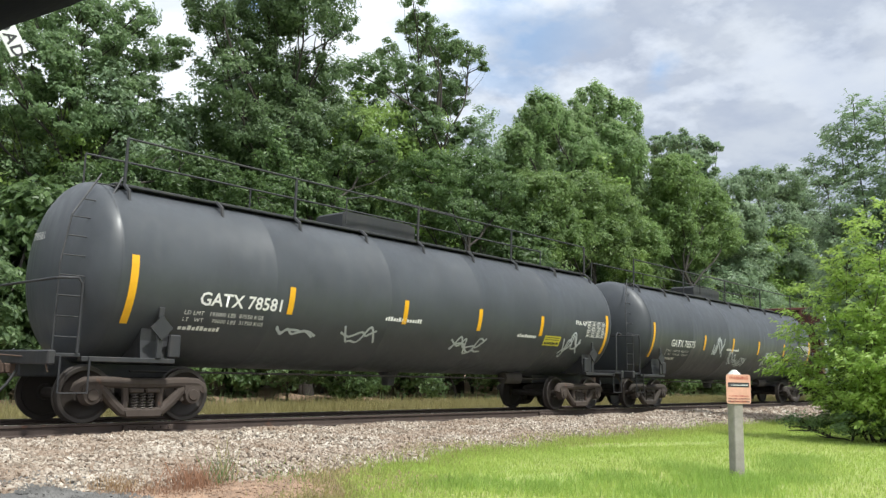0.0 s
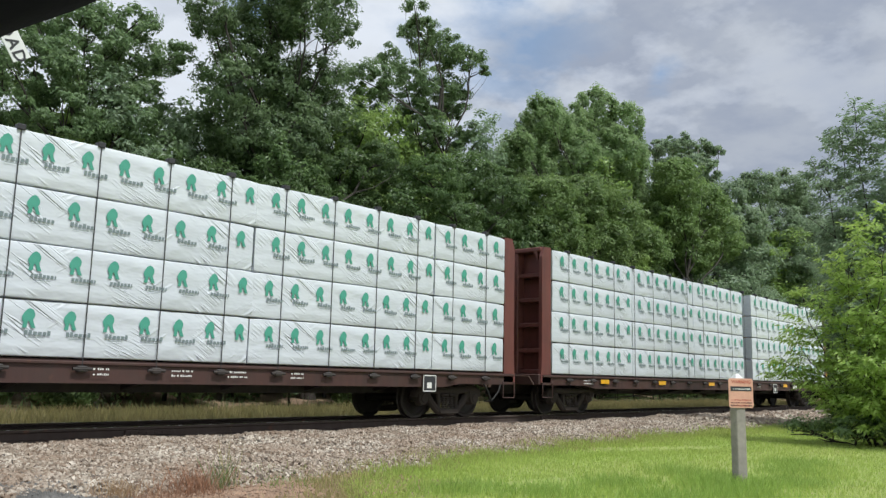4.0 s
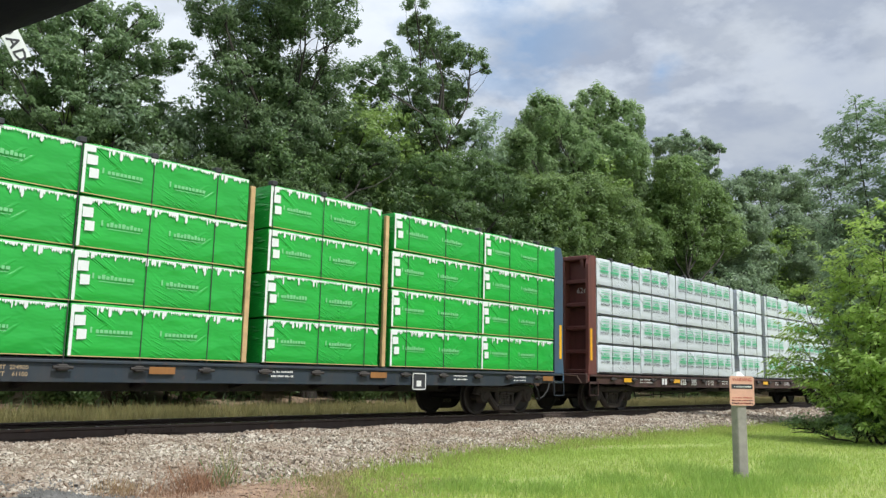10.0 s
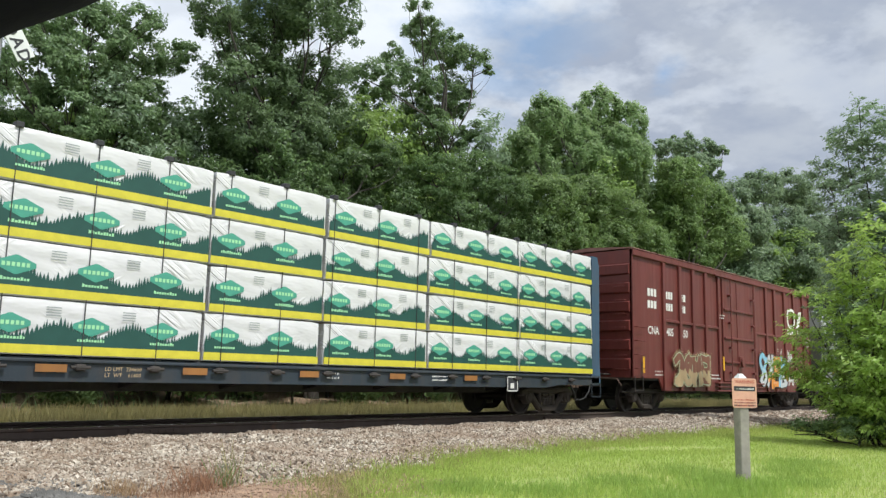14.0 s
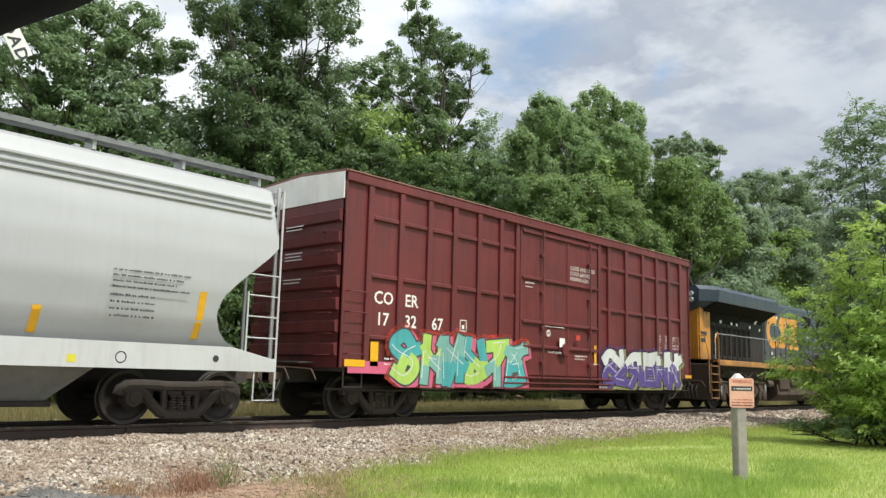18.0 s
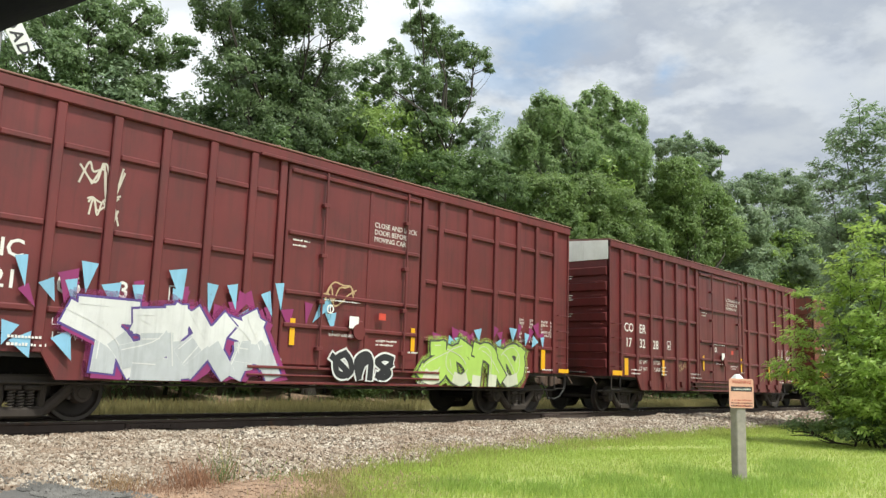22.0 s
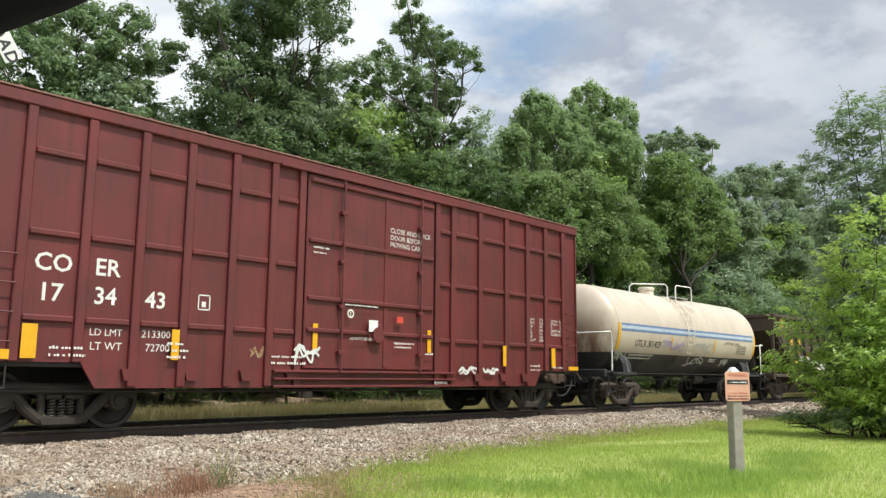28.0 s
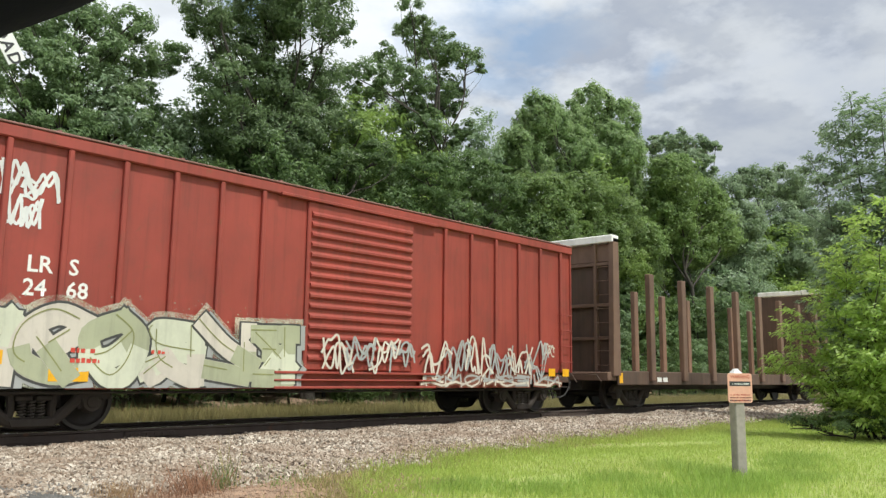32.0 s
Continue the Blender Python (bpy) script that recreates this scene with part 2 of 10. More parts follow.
def simple(name, col, rough=0.6, metal=0.0, vary=0.15, scale=6.0, bump=0.1):
    n = Nodes(name)
    a, b = n.noise(scale, 5), n.noise(scale * 9, 3, seed=(2, 7, 1))
    c = n.mix(n.spread(a, 0.3, 0.7), tint(col, 1 - vary), tint(col, 1 + vary))
    c = n.mix(n.spread(b, 0.5, 0.8, 0, 0.35), c, tint(col, 0.7))
    n.bump(b, bump, 0.01)
    return n.done(c, n.spread(a, 0.3, 0.7, max(0.05, rough - 0.08), min(1, rough + 0.1)), metal)


def wrap_film(name, col, shade, gloss=0.34):
    """Stretched plastic wrap: smooth, with bundles of long slanting pull creases and a little dust."""
    n = Nodes(name)

    def ridges(turn, scale, across, seed, lo):
        m = n.node("ShaderNodeMapping")
        m.vector_type = "TEXTURE"
        m.inputs["Rotation"].default_value = (0, radians(turn), 0)
        m.inputs["Scale"].default_value = (1 / 0.55, 1, 1 / across)
        m.inputs["Location"].default_value = seed
        n.link(n.coords.outputs["Object"], m.inputs[0])
        x = n.node("ShaderNodeTexNoise")
        x.inputs["Scale"].default_value, x.inputs["Detail"].default_value, x.inputs["Roughness"].default_value = scale, 2.5, 0.5
        n.link(m.outputs[0], x.inputs[0])
        where = n.spread(n.noise(0.9, 2, (1, 1, 1.3), 0.5, seed), lo, lo + 0.16)
        return n.math("MULTIPLY", n.spread(x.outputs[0], 0.50, 0.66), where)
    folds = n.math("ADD", ridges(34, 2.0, 7, (1, 2, 3), 0.53), ridges(-38, 1.9, 7, (6, 2, 8), 0.58))
    soft = n.noise(1.7, 3, (0.6, 1, 1.6), 0.5, (3, 9, 1))
    fine = ridges(24, 4.0, 8, (2, 7, 5), 0.58)
    dust = n.noise(1.1, 5)
    c = n.mix(n.spread(dust, 0.35, 0.75, 0, 0.5), col, shade)
    c = n.mix(n.spread(n.rand(), 0, 1, 0, 0.3), c, tint(shade, 0.97))
    height = n.math("ADD", n.math("ADD", folds, n.math("MULTIPLY", soft, 1.6)), n.math("MULTIPLY", fine, 0.35))
    n.bump(height, 0.9, 0.034)
    return n.done(c, gloss)


# steel and running gear
M_FLATRED = paint("brown_oxide_flatcar_paint", (0.150, 0.048, 0.040), (0.06, 0.035, 0.03), 0.55, 0.55, 0.25, 0.15)
M_WHEEL = simple("wheel_steel", (0.040, 0.033, 0.029), 0.55, 0.35)
M_TREAD = simple("bright_tread", (0.35, 0.34, 0.33), 0.3, 0.9)
M_TRUCK = paint("bogie_cast_steel", (0.036, 0.028, 0.023), (0.060, 0.047, 0.038), 0.6, 0.8)
M_TRUCK_RUST = paint("bogie_rusty_steel", (0.062, 0.046, 0.037), (0.034, 0.026, 0.022), 0.6, 0.8, 0.4)
M_SPRING = simple("spring_steel", (0.10, 0.085, 0.075), 0.6, 0.3)
M_UNDER = paint("underframe_black", (0.035, 0.030, 0.028), (0.09, 0.07, 0.06), 0.5, 0.75)
M_HOSE = simple("hose_rubber", (0.025, 0.025, 0.025), 0.7)
M_COUPLER = paint("coupler_rust", (0.10, 0.062, 0.045), (0.05, 0.04, 0.035), 0.6, 0.8, 0.5)
# car bodies
M_OXIDE = paint("oxide_brown_paint", (0.138, 0.0245, 0.026), (0.050, 0.021, 0.021), 0.65, 0.45, 0.1, 0.16)
M_OXIDE_OLD = paint("faded_oxide_paint", (0.192, 0.049, 0.031), (0.073, 0.031, 0.026), 0.6, 0.55, 0.3, 0.14)
M_PLUM = paint("faded_maroon_paint", (0.185, 0.066, 0.064), (0.075, 0.038, 0.035), 0.65, 0.6, 0.5, 0.22)
M_CNRED = paint("red_oxide_paint", (0.150, 0.031, 0.026), (0.07, 0.026, 0.023), 0.45, 0.5, 0.15, 0.12)
M_LRS = paint("orange_red_oxide_paint", (0.285, 0.047, 0.033), (0.115, 0.035, 0.026), 0.55, 0.55, 0.55, 0.16)
M_ROOF = paint("galvanised_brown_roof", (0.22, 0.10, 0.085), (0.10, 0.06, 0.05), 0.6, 0.6, 0.3)
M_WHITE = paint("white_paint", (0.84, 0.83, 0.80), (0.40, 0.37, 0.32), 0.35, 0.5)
M_SILVER = paint("silver_end_paint", (0.50, 0.50, 0.51), (0.2, 0.19, 0.18), 0.4, 0.4)
M_BLACKTANK = paint("black_tank_paint", (0.051, 0.056, 0.064), (0.082, 0.085, 0.090), 0.3, 0.44, 0.0, 0.2, 0.08)
M_BLACK = paint("black_steel_paint", (0.024, 0.025, 0.028), (0.07, 0.06, 0.055), 0.4, 0.55)
M_BCOL = paint("grimy_black_car_paint", (0.024, 0.024, 0.026), (0.055, 0.049, 0.045), 0.6, 0.65, 0.2)
M_BLUE = paint("dusty_blue_car_paint", (0.040, 0.085, 0.145), (0.085, 0.085, 0.085), 0.55, 0.55, 0.15)
M_BLUESILL = paint("dark_blue_sill_paint", (0.022, 0.033, 0.046), (0.06, 0.052, 0.046), 0.6, 0.6, 0.2)
M_OLDSTEEL = paint("weathered_grey_brown_steel", (0.175, 0.104, 0.074), (0.07, 0.045, 0.035), 0.6, 0.7, 0.4)
M_BROWNSILL = paint("dark_brown_sill_paint", (0.062, 0.028, 0.023), (0.036, 0.029, 0.026), 0.6, 0.6, 0.2)
M_HOPPER = paint("light_grey_hopper_paint", (0.425, 0.43, 0.445), (0.33, 0.335, 0.34), 0.3, 0.38, 0.0, 0.04, 0.02)
M_HOPPER_SIDE = paint("white_sill_paint", (0.521, 0.529, 0.529), (0.302, 0.294, 0.269), 0.35, 0.45, 0.05, 0.05)
# darker copy of the hopper grey; shade beneath the body is in the colour
M_HOPPER_SHADE = paint("shaded_grey_slope_paint", (0.27, 0.275, 0.28), (0.16, 0.15, 0.14), 0.5, 0.6, 0.1)
M_GRATE = simple("grey_steel_grating", (0.20, 0.205, 0.21), 0.55, 0.4)
M_SMWBLUE = paint("clean_blue_patch_paint", (0.030, 0.075, 0.17), (0.05, 0.08, 0.13), 0.4, 0.6)
M_FADED = paint("faded_reflector_orange", (0.30, 0.13, 0.035), (0.16, 0.08, 0.04), 0.5, 0.6)
M_GALV = simple("galvanised_steel", (0.42, 0.43, 0.44), 0.45, 0.5)
M_CREAM = paint("cream_tank_paint", (0.74, 0.675, 0.585), (0.40, 0.25, 0.16), 0.36, 0.42, 0.05, 0.06, 0.06)
M_COAL = paint("grimy_black_brown_paint", (0.050, 0.037, 0.028), (0.115, 0.068, 0.042), 0.7, 0.7, 0.45)
M_NAVY = paint("dark_blue_locomotive_paint", (0.025, 0.045, 0.072), (0.09, 0.08, 0.07), 0.45, 0.42, 0.0, 0.12, 0.06)
M_NAVYDIRT = paint("dusty_dark_blue_paint", (0.045, 0.058, 0.075), (0.11, 0.085, 0.06), 0.6, 0.6, 0.0, 0.15)


def road_dust(mat, dust, low, high, most):
    """Brown dust thrown up from the track, thick near the deck and ragged above."""
    t = mat.node_tree
    bsdf = t.nodes["Principled BSDF"]
    n = Nodes(mat)
    g = n.node("ShaderNodeSeparateXYZ")
    n.link(n.coords.outputs["Object"], g.inputs[0])
    level = n.math("ADD", g.outputs[2], n.math("MULTIPLY", n.math("SUBTRACT", n.noise(1.1, 6, (1.6, 1, 0.7), 0.65), 0.5), 1.6))
    old = bsdf.inputs["Base Color"].links[0].from_socket
    n.link(n.mix(n.spread(level, low, high, most, 0), old, dust), bsdf.inputs["Base Color"])
    return mat


M_LOCOGOLD = road_dust(paint("golden_yellow_loco_paint", (0.62, 0.27, 0.035), (0.18, 0.10, 0.045), 0.6, 0.45), (0.20, 0.095, 0.04), 1.5, 2.2, 0.8)
M_LOCOGREY = paint("dusty_grey_running_gear", (0.066, 0.044, 0.030), (0.014, 0.011, 0.009), 0.9, 0.85, 0.2, 0.25)
M_MOTOR = paint("oily_black_brown_casting", (0.016, 0.013, 0.011), (0.03, 0.023, 0.018), 0.6, 0.85)
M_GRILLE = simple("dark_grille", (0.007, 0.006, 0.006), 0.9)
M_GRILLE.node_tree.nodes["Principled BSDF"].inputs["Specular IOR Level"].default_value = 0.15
M_GLASS = simple("dark_cab_glass", (0.012, 0.016, 0.018), 0.08, 0.0, 0.05)
M_YELLOW = simple("reflective_yellow_tape", (0.78, 0.40, 0.015), 0.4, 0, 0.08)
M_LETTER = simple("white_lettering", (0.74, 0.73, 0.70), 0.6, 0, 0.08)
M_LETTER_DK = simple("black_lettering", (0.035, 0.035, 0.04), 0.6, 0, 0.05)
M_LETTER_Y = simple("yellow_lettering", (0.72, 0.40, 0.03), 0.6, 0, 0.12)
M_LETTER_WORN = paint("worn_grey_lettering", (0.30, 0.29, 0.28), (0.10, 0.095, 0.09), 0.6, 0.7)
M_LETTER_TAN = simple("faded_tan_lettering", (0.50, 0.36, 0.20), 0.7, 0, 0.2)
M_REDTAG = simple("red_tag", (0.55, 0.06, 0.04), 0.5)
# lumber loads
M_WRAP = wrap_film("white_wrap", (0.665, 0.70, 0.74), (0.53, 0.57, 0.615))
M_WRAP_WARM = wrap_film("warm_white_wrap", (0.71, 0.70, 0.71), (0.56, 0.555, 0.565))
M_WRAP_GREEN = wrap_film("green_wrap", (0.028, 0.43, 0.050), (0.020, 0.30, 0.045), 0.38)
M_PRINT_GREEN = simple("green_print", (0.075, 0.335, 0.245), 0.5, 0, 0.1)
M_PRINT_LIME = simple("light_green_print", (0.10, 0.50, 0.26), 0.5, 0, 0.1)
M_PRINT_FOREST = simple("forest_green_print", (0.016, 0.075, 0.062), 0.5, 0, 0.1)
M_PRINT_SLATE = simple("slate_print", (0.19, 0.24, 0.245), 0.6, 0, 0.1)
M_PRINT_GREY = simple("grey_print", (0.30, 0.33, 0.33), 0.6, 0, 0.1)
M_PRINT_PALE = simple("pale_green_print", (0.35, 0.68, 0.38), 0.5, 0, 0.05)
M_PRINT_MINT = simple("faint_white_on_green_print", (0.20, 0.56, 0.24), 0.5, 0, 0.05)
M_PRINT_YELLOW = simple("yellow_print", (0.62, 0.55, 0.05), 0.5, 0, 0.1)
M_PRINT_BLACK = simple("black_print", (0.05, 0.055, 0.055), 0.6, 0, 0.1)
M_PAPER = simple("white_label_paper", (0.78, 0.79, 0.78), 0.6, 0, 0.04)
M_WOOD = simple("raw_lumber", (0.55, 0.36, 0.18), 0.75, 0, 0.25, 3)
M_STRAP = simple("dark_strap", (0.03, 0.03, 0.033), 0.6)


def flat_colour(name, col, vary=0.12):
    return paint("spray_" + name, tint(col, 0.92), tint(tuple(0.5 * c + 0.03 for c in col), 0.8), 0.5, 0.55, 0.12, vary, 0.05)


SPRAY = {k: flat_colour(k, c) for k, c in dict(
    white=(0.72, 0.73, 0.72), black=(0.02, 0.02, 0.025), teal=(0.07, 0.38, 0.40), lime=(0.42, 0.62, 0.13), pink=(0.62, 0.12, 0.22),
    red=(0.60, 0.06, 0.04), orange=(0.80, 0.30, 0.05), purple=(0.10, 0.06, 0.26), silver=(0.52, 0.55, 0.57), magenta=(0.28, 0.03, 0.15),
    sky=(0.25, 0.52, 0.72), cream=(0.62, 0.64, 0.50), lilac=(0.50, 0.40, 0.60), tan=(0.50, 0.36, 0.20), olive=(0.26, 0.27, 0.10),
    mint=(0.20, 0.44, 0.40), yellow=(0.80, 0.62, 0.10), rust=(0.22, 0.08, 0.05), sage=(0.40, 0.42, 0.28), bone=(0.62, 0.57, 0.49), charcoal=(0.06, 0.06, 0.058), smoke=(0.36, 0.37, 0.36)).items()}
road_dust(M_NAVY, (0.080, 0.060, 0.042), 1.7, 3.0, 0.65)
road_dust(M_NAVYDIRT, (0.095, 0.068, 0.046), 1.8, 3.4, 0.9)
M_RADIATOR = road_dust(paint("sooty_dark_blue_paint", (0.012, 0.015, 0.019), (0.024, 0.018, 0.014), 0.6, 0.8, 0.0, 0.15), (0.030, 0.020, 0.014), 1.6, 3.4, 0.85)


def overspray(key):
    """The same paint as a thin, speckled mist."""
    m = SPRAY[key].copy()
    m.name = "overspray_" + key
    n = Nodes(m)
    speck = n.math("MULTIPLY", n.spread(n.noise(3, 5), 0.35, 0.7, 0.1, 0.9), n.spread(n.noise(70, 3), 0.35, 0.6, 0.35, 0.95))
    n.link(speck, n.bsdf.inputs["Alpha"])
    return m


MIST = {k: overspray(k) for k in ("tan", "rust", "red", "purple", "magenta", "lime", "silver", "cream")}

# ---- ground, ballast, track, road ----
GZ = -0.35


def ground_z(x, y):
    """Height of the bare ground: a low bed under the track, flat lawn on the near side, a shallow ditch and bank beyond."""
    bed = np.clip((5.9 - np.abs(y)) / 3.6, 0, 1)
    far = np.clip((y - 7.0) / 12.0, 0, 1) * 0.9
    rough = 0.05 * np.sin(x * 0.31 + 1.3 * np.sin(y * 0.37)) * np.clip((np.abs(y) - 6.0) / 6, 0, 1)
    rough = np.where(y < 0, rough * np.clip((x - 9) / 8, 0, 1), rough)
    return GZ - 0.03 + 0.10 * bed + far + rough


def strip(name, xs, ys, zf, mat, label, kind="structure", category="", lift=0.0):
    gx, gy = np.meshgrid(xs, ys, indexing="ij")
    gz = zf(gx, gy) + lift
    v = np.stack([gx, gy, gz], -1).reshape(-1, 3)
    m = len(ys)
    i = np.arange(len(xs) - 1)[:, None] * m + np.arange(m - 1)[None]
    q = np.stack([i, i + m, i + m + 1, i + 1], -1).reshape(-1, 4)
    me = grid_mesh(name, v, q, True)
    me.materials.append(mat)
    return tagged(new(name, me), label, category, "", kind)


def mat_lawn():
    n = Nodes("lawn_soil")
    a, b, c = n.noise(0.45, 5), n.noise(6, 5, seed=(4, 4, 0)), n.noise(60, 3)
    col = n.mix(n.spread(a, 0.35, 0.7), (0.27, 0.37, 0.075), (0.38, 0.42, 0.13))
    col = n.mix(n.spread(b, 0.52, 0.74, 0, 0.75), col, (0.40, 0.31, 0.19))
    col = n.mix(n.spread(c, 0.4, 0.8, 0, 0.35), col, (0.14, 0.19, 0.05))
    g = n.node("ShaderNodeSeparateXYZ")
    n.link(n.coords.outputs["Object"], g.inputs[0])
    near = n.math("MULTIPLY", n.spread(g.outputs[0], 7.5, 10.5, 1, 0), n.spread(g.outputs[1], -9.0, -7.0, 0, 1))
    rim = n.spread(g.outputs[1], -6.1, -4.9, 0, 0.8)
    sand = n.mix(n.spread(b, 0.35, 0.65), (0.35, 0.225, 0.145), (0.20, 0.135, 0.095))
    sand = n.mix(n.spread(c, 0.5, 0.75, 0, 0.6), sand, (0.42, 0.35, 0.27))
    bare = n.math("MAXIMUM", near, rim)
    bare = n.spread(n.math("ADD", bare, n.math("MULTIPLY", n.math("SUBTRACT", b, 0.5), 1.1)), 0.35, 0.75)
    col = n.mix(bare, col, sand)
    n.bump(n.math("ADD", b, c), 0.6, 0.05)
    return n.done(col, 0.9)


def mat_ballast():
    n = Nodes("ballast_bed")
    vor = n.node("ShaderNodeTexVoronoi")
    vor.inputs["Scale"].default_value = 17
    n.link(n.coords.outputs["Object"], vor.inputs["Vector"])
    big = n.noise(0.6, 4)
    hsv = n.node("ShaderNodeSeparateColor")
    n.link(vor.outputs["Color"], hsv.inputs[0])
    col = n.mix(hsv.outputs[0], (0.24, 0.20, 0.165), (0.50, 0.44, 0.37))
    col = n.mix(n.spread(big, 0.45, 0.75, 0, 0.5), col, (0.27, 0.20, 0.15))
    col = n.mix(n.spread(vor.outputs["Distance"], 0.3, 0.75, 0, 0.9), col, (0.07, 0.06, 0.055))
    n.bump(n.spread(vor.outputs["Distance"], 0, 0.8, 1, 0), 0.9, 0.05)
    return n.done(col, 0.9)


def mat_stone():
    n = Nodes("crushed_stone")
    r = n.rand("island")
    ramp = n.node("ShaderNodeValToRGB")
    e = ramp.color_ramp.elements
    e[0].position, e[0].color = 0.0, (0.075, 0.066, 0.058, 1)
    e[1].position, e[1].color = 1.0, (0.60, 0.53, 0.445, 1)
    k = e.new(0.16)
    k.color = (0.23, 0.165, 0.115, 1)
    k = e.new(0.45)
    k.color = (0.31, 0.262, 0.205, 1)
    n.link(r, ramp.inputs[0])
    f = n.noise(90, 4)
    col = n.mix(n.spread(f, 0.45, 0.8, 0, 0.5), ramp.outputs[0], (0.25, 0.22, 0.20))
    n.bump(f, 0.4, 0.006)
    col = n.mix(n.spread(n.noise(0.8, 4), 0.42, 0.66, 0, 0.7), col, (0.235, 0.165, 0.115))
    return n.done(col, 0.85)


def mat_asphalt():
    n = Nodes("worn_asphalt")
    a, b = n.noise(1.2, 5), n.noise(140, 3)
    col = n.mix(n.spread(a, 0.35, 0.7), (0.075, 0.073, 0.071), (0.135, 0.13, 0.124))
    col = n.mix(n.spread(b, 0.5, 0.75, 0, 0.6), col, (0.28, 0.27, 0.25))
    n.bump(b, 0.7, 0.015)
    return n.done(col, 0.85)


M_LAWN, M_BALLAST, M_STONE, M_ASPHALT = mat_lawn(), mat_ballast(), mat_stone(), mat_asphalt()
M_RAIL = paint("rusty_rail_steel", (0.062, 0.044, 0.036), (0.05, 0.035, 0.03), 0.5, 0.75, 0.4)
M_RAILTOP = simple("polished_rail_head", (0.42, 0.41, 0.40), 0.22, 0.9)
M_TIE = paint("creosoted_tie_wood", (0.070, 0.052, 0.042), (0.16, 0.13, 0.11), 0.6, 0.9)

near_x = np.arange(-20, 110, 0.8)
xs = np.concatenate([np.linspace(-900, -21, 20), near_x, np.linspace(111, 1500, 30)])
ys = np.concatenate([np.linspace(-700, -42, 14), np.arange(-40, 40, 0.8), np.linspace(42, 900, 16)])
strip("ground", xs, ys, ground_z, M_LAWN, "mown green lawn with bare sandy patches beside the railway")


def lawn_edge(x):
    """The lawn thins out into sand and stones along this line."""
    return np.interp(x, [6.5, 8.2, 9.0, 10.2, 12.5, 16, 22, 40], [-8.0, -6.5, -5.95, -5.55, -5.2, -4.9, -4.6, -4.6]) + 0.16 * np.sin(x * 1.7) + 0.10 * np.sin(x * 4.1)


def bed_z(x, y):
    a = np.abs(y)
    z = np.interp(a, [0, 1.75, 2.3, 5.2, 5.9], [-0.19, -0.19, -0.22, -0.30, -0.36])
    rim = np.maximum(lawn_edge(x), -5.9)
    z = np.where(y < 0, z - 0.14 * np.clip((rim + 0.45 - y) / 0.6, 0, 1), z)
    return z + 0.018 * np.sin(x * 2.1 + 3 * np.sin(y * 1.7)) + 0.012 * np.sin(x * 5.3 + y * 4.1)


strip("ballast_bed", np.concatenate([np.linspace(-300, -21, 40), np.arange(-20, 100, 0.5), np.linspace(101, 700, 60)]),
      np.arange(-5.9, 5.91, 0.236), bed_z, M_BALLAST, "bed of pale crushed stone under the railway track")


def scatter_stones(name, count, x0, x1, y0, y1, size, seed, label):
    """Loose angular stones: each a cut and twisted block."""
    rg = np.random.default_rng(seed)
    x = x0 + (x1 - x0) * rg.random(count) ** 1.5
    y = rg.uniform(y0, y1, count)
    if y0 < 0:
        rim = np.maximum(lawn_edge(x) + 0.12 + rg.normal(size=count) * 0.15, y0)
        y = rim + (y - y0) * (y1 - rim) / (y1 - y0)
    s = size * rg.uniform(0.6, 1.45, count)
    cube = np.array([[-1, -1, -1], [1, -1, -1], [1, 1, -1], [-1, 1, -1], [-1, -1, 1], [1, -1, 1], [1, 1, 1], [-1, 1, 1]], float) * 0.5
    v = cube[None] * (1 + rg.uniform(-0.45, 0.25, (count, 8, 3))) * np.array([1.25, 1.0, 0.75]) * s[:, None, None]
    q = rg.normal(size=(count, 4))
    q /= np.linalg.norm(q, axis=1)[:, None]
    w, a, b, c = q.T
    R = np.stack([1 - 2 * (b * b + c * c), 2 * (a * b - c * w), 2 * (a * c + b * w), 2 * (a * b + c * w), 1 - 2 * (a * a + c * c), 2 * (b * c - a * w),
                  2 * (a * c - b * w), 2 * (b * c + a * w), 1 - 2 * (a * a + b * b)], -1).reshape(-1, 3, 3)
    v = np.einsum("nij,nkj->nki", R, v)
    v += np.stack([x, y, bed_z(x, y) + s * 0.22], -1)[:, None]
    f = np.array([[0, 3, 2, 1], [4, 5, 6, 7], [0, 1, 5, 4], [1, 2, 6, 5], [2, 3, 7, 6], [3, 0, 4, 7]])
    q = (f[None] + 8 * np.arange(count)[:, None, None]).reshape(-1, 4)
    me = grid_mesh(name, v.reshape(-1, 3), q)
    me.materials.append(M_STONE)
    return tagged(new(name, me), label, "stones", "", "stuff")


scatter_stones("ballast_stones", 62000, 3.0, 30, -5.75, -0.95, 0.038, 5, "loose pale crushed ballast stones beside the rail")
scatter_stones("ballast_stones", 9000, 26, 60, -5.75, -1.1, 0.085, 6, "loose pale crushed ballast stones along the track")
scatter_stones("ballast_stones", 7000, 3.0, 45, 0.9, 4.4, 0.06, 7, "loose pale crushed ballast stones beyond the track")

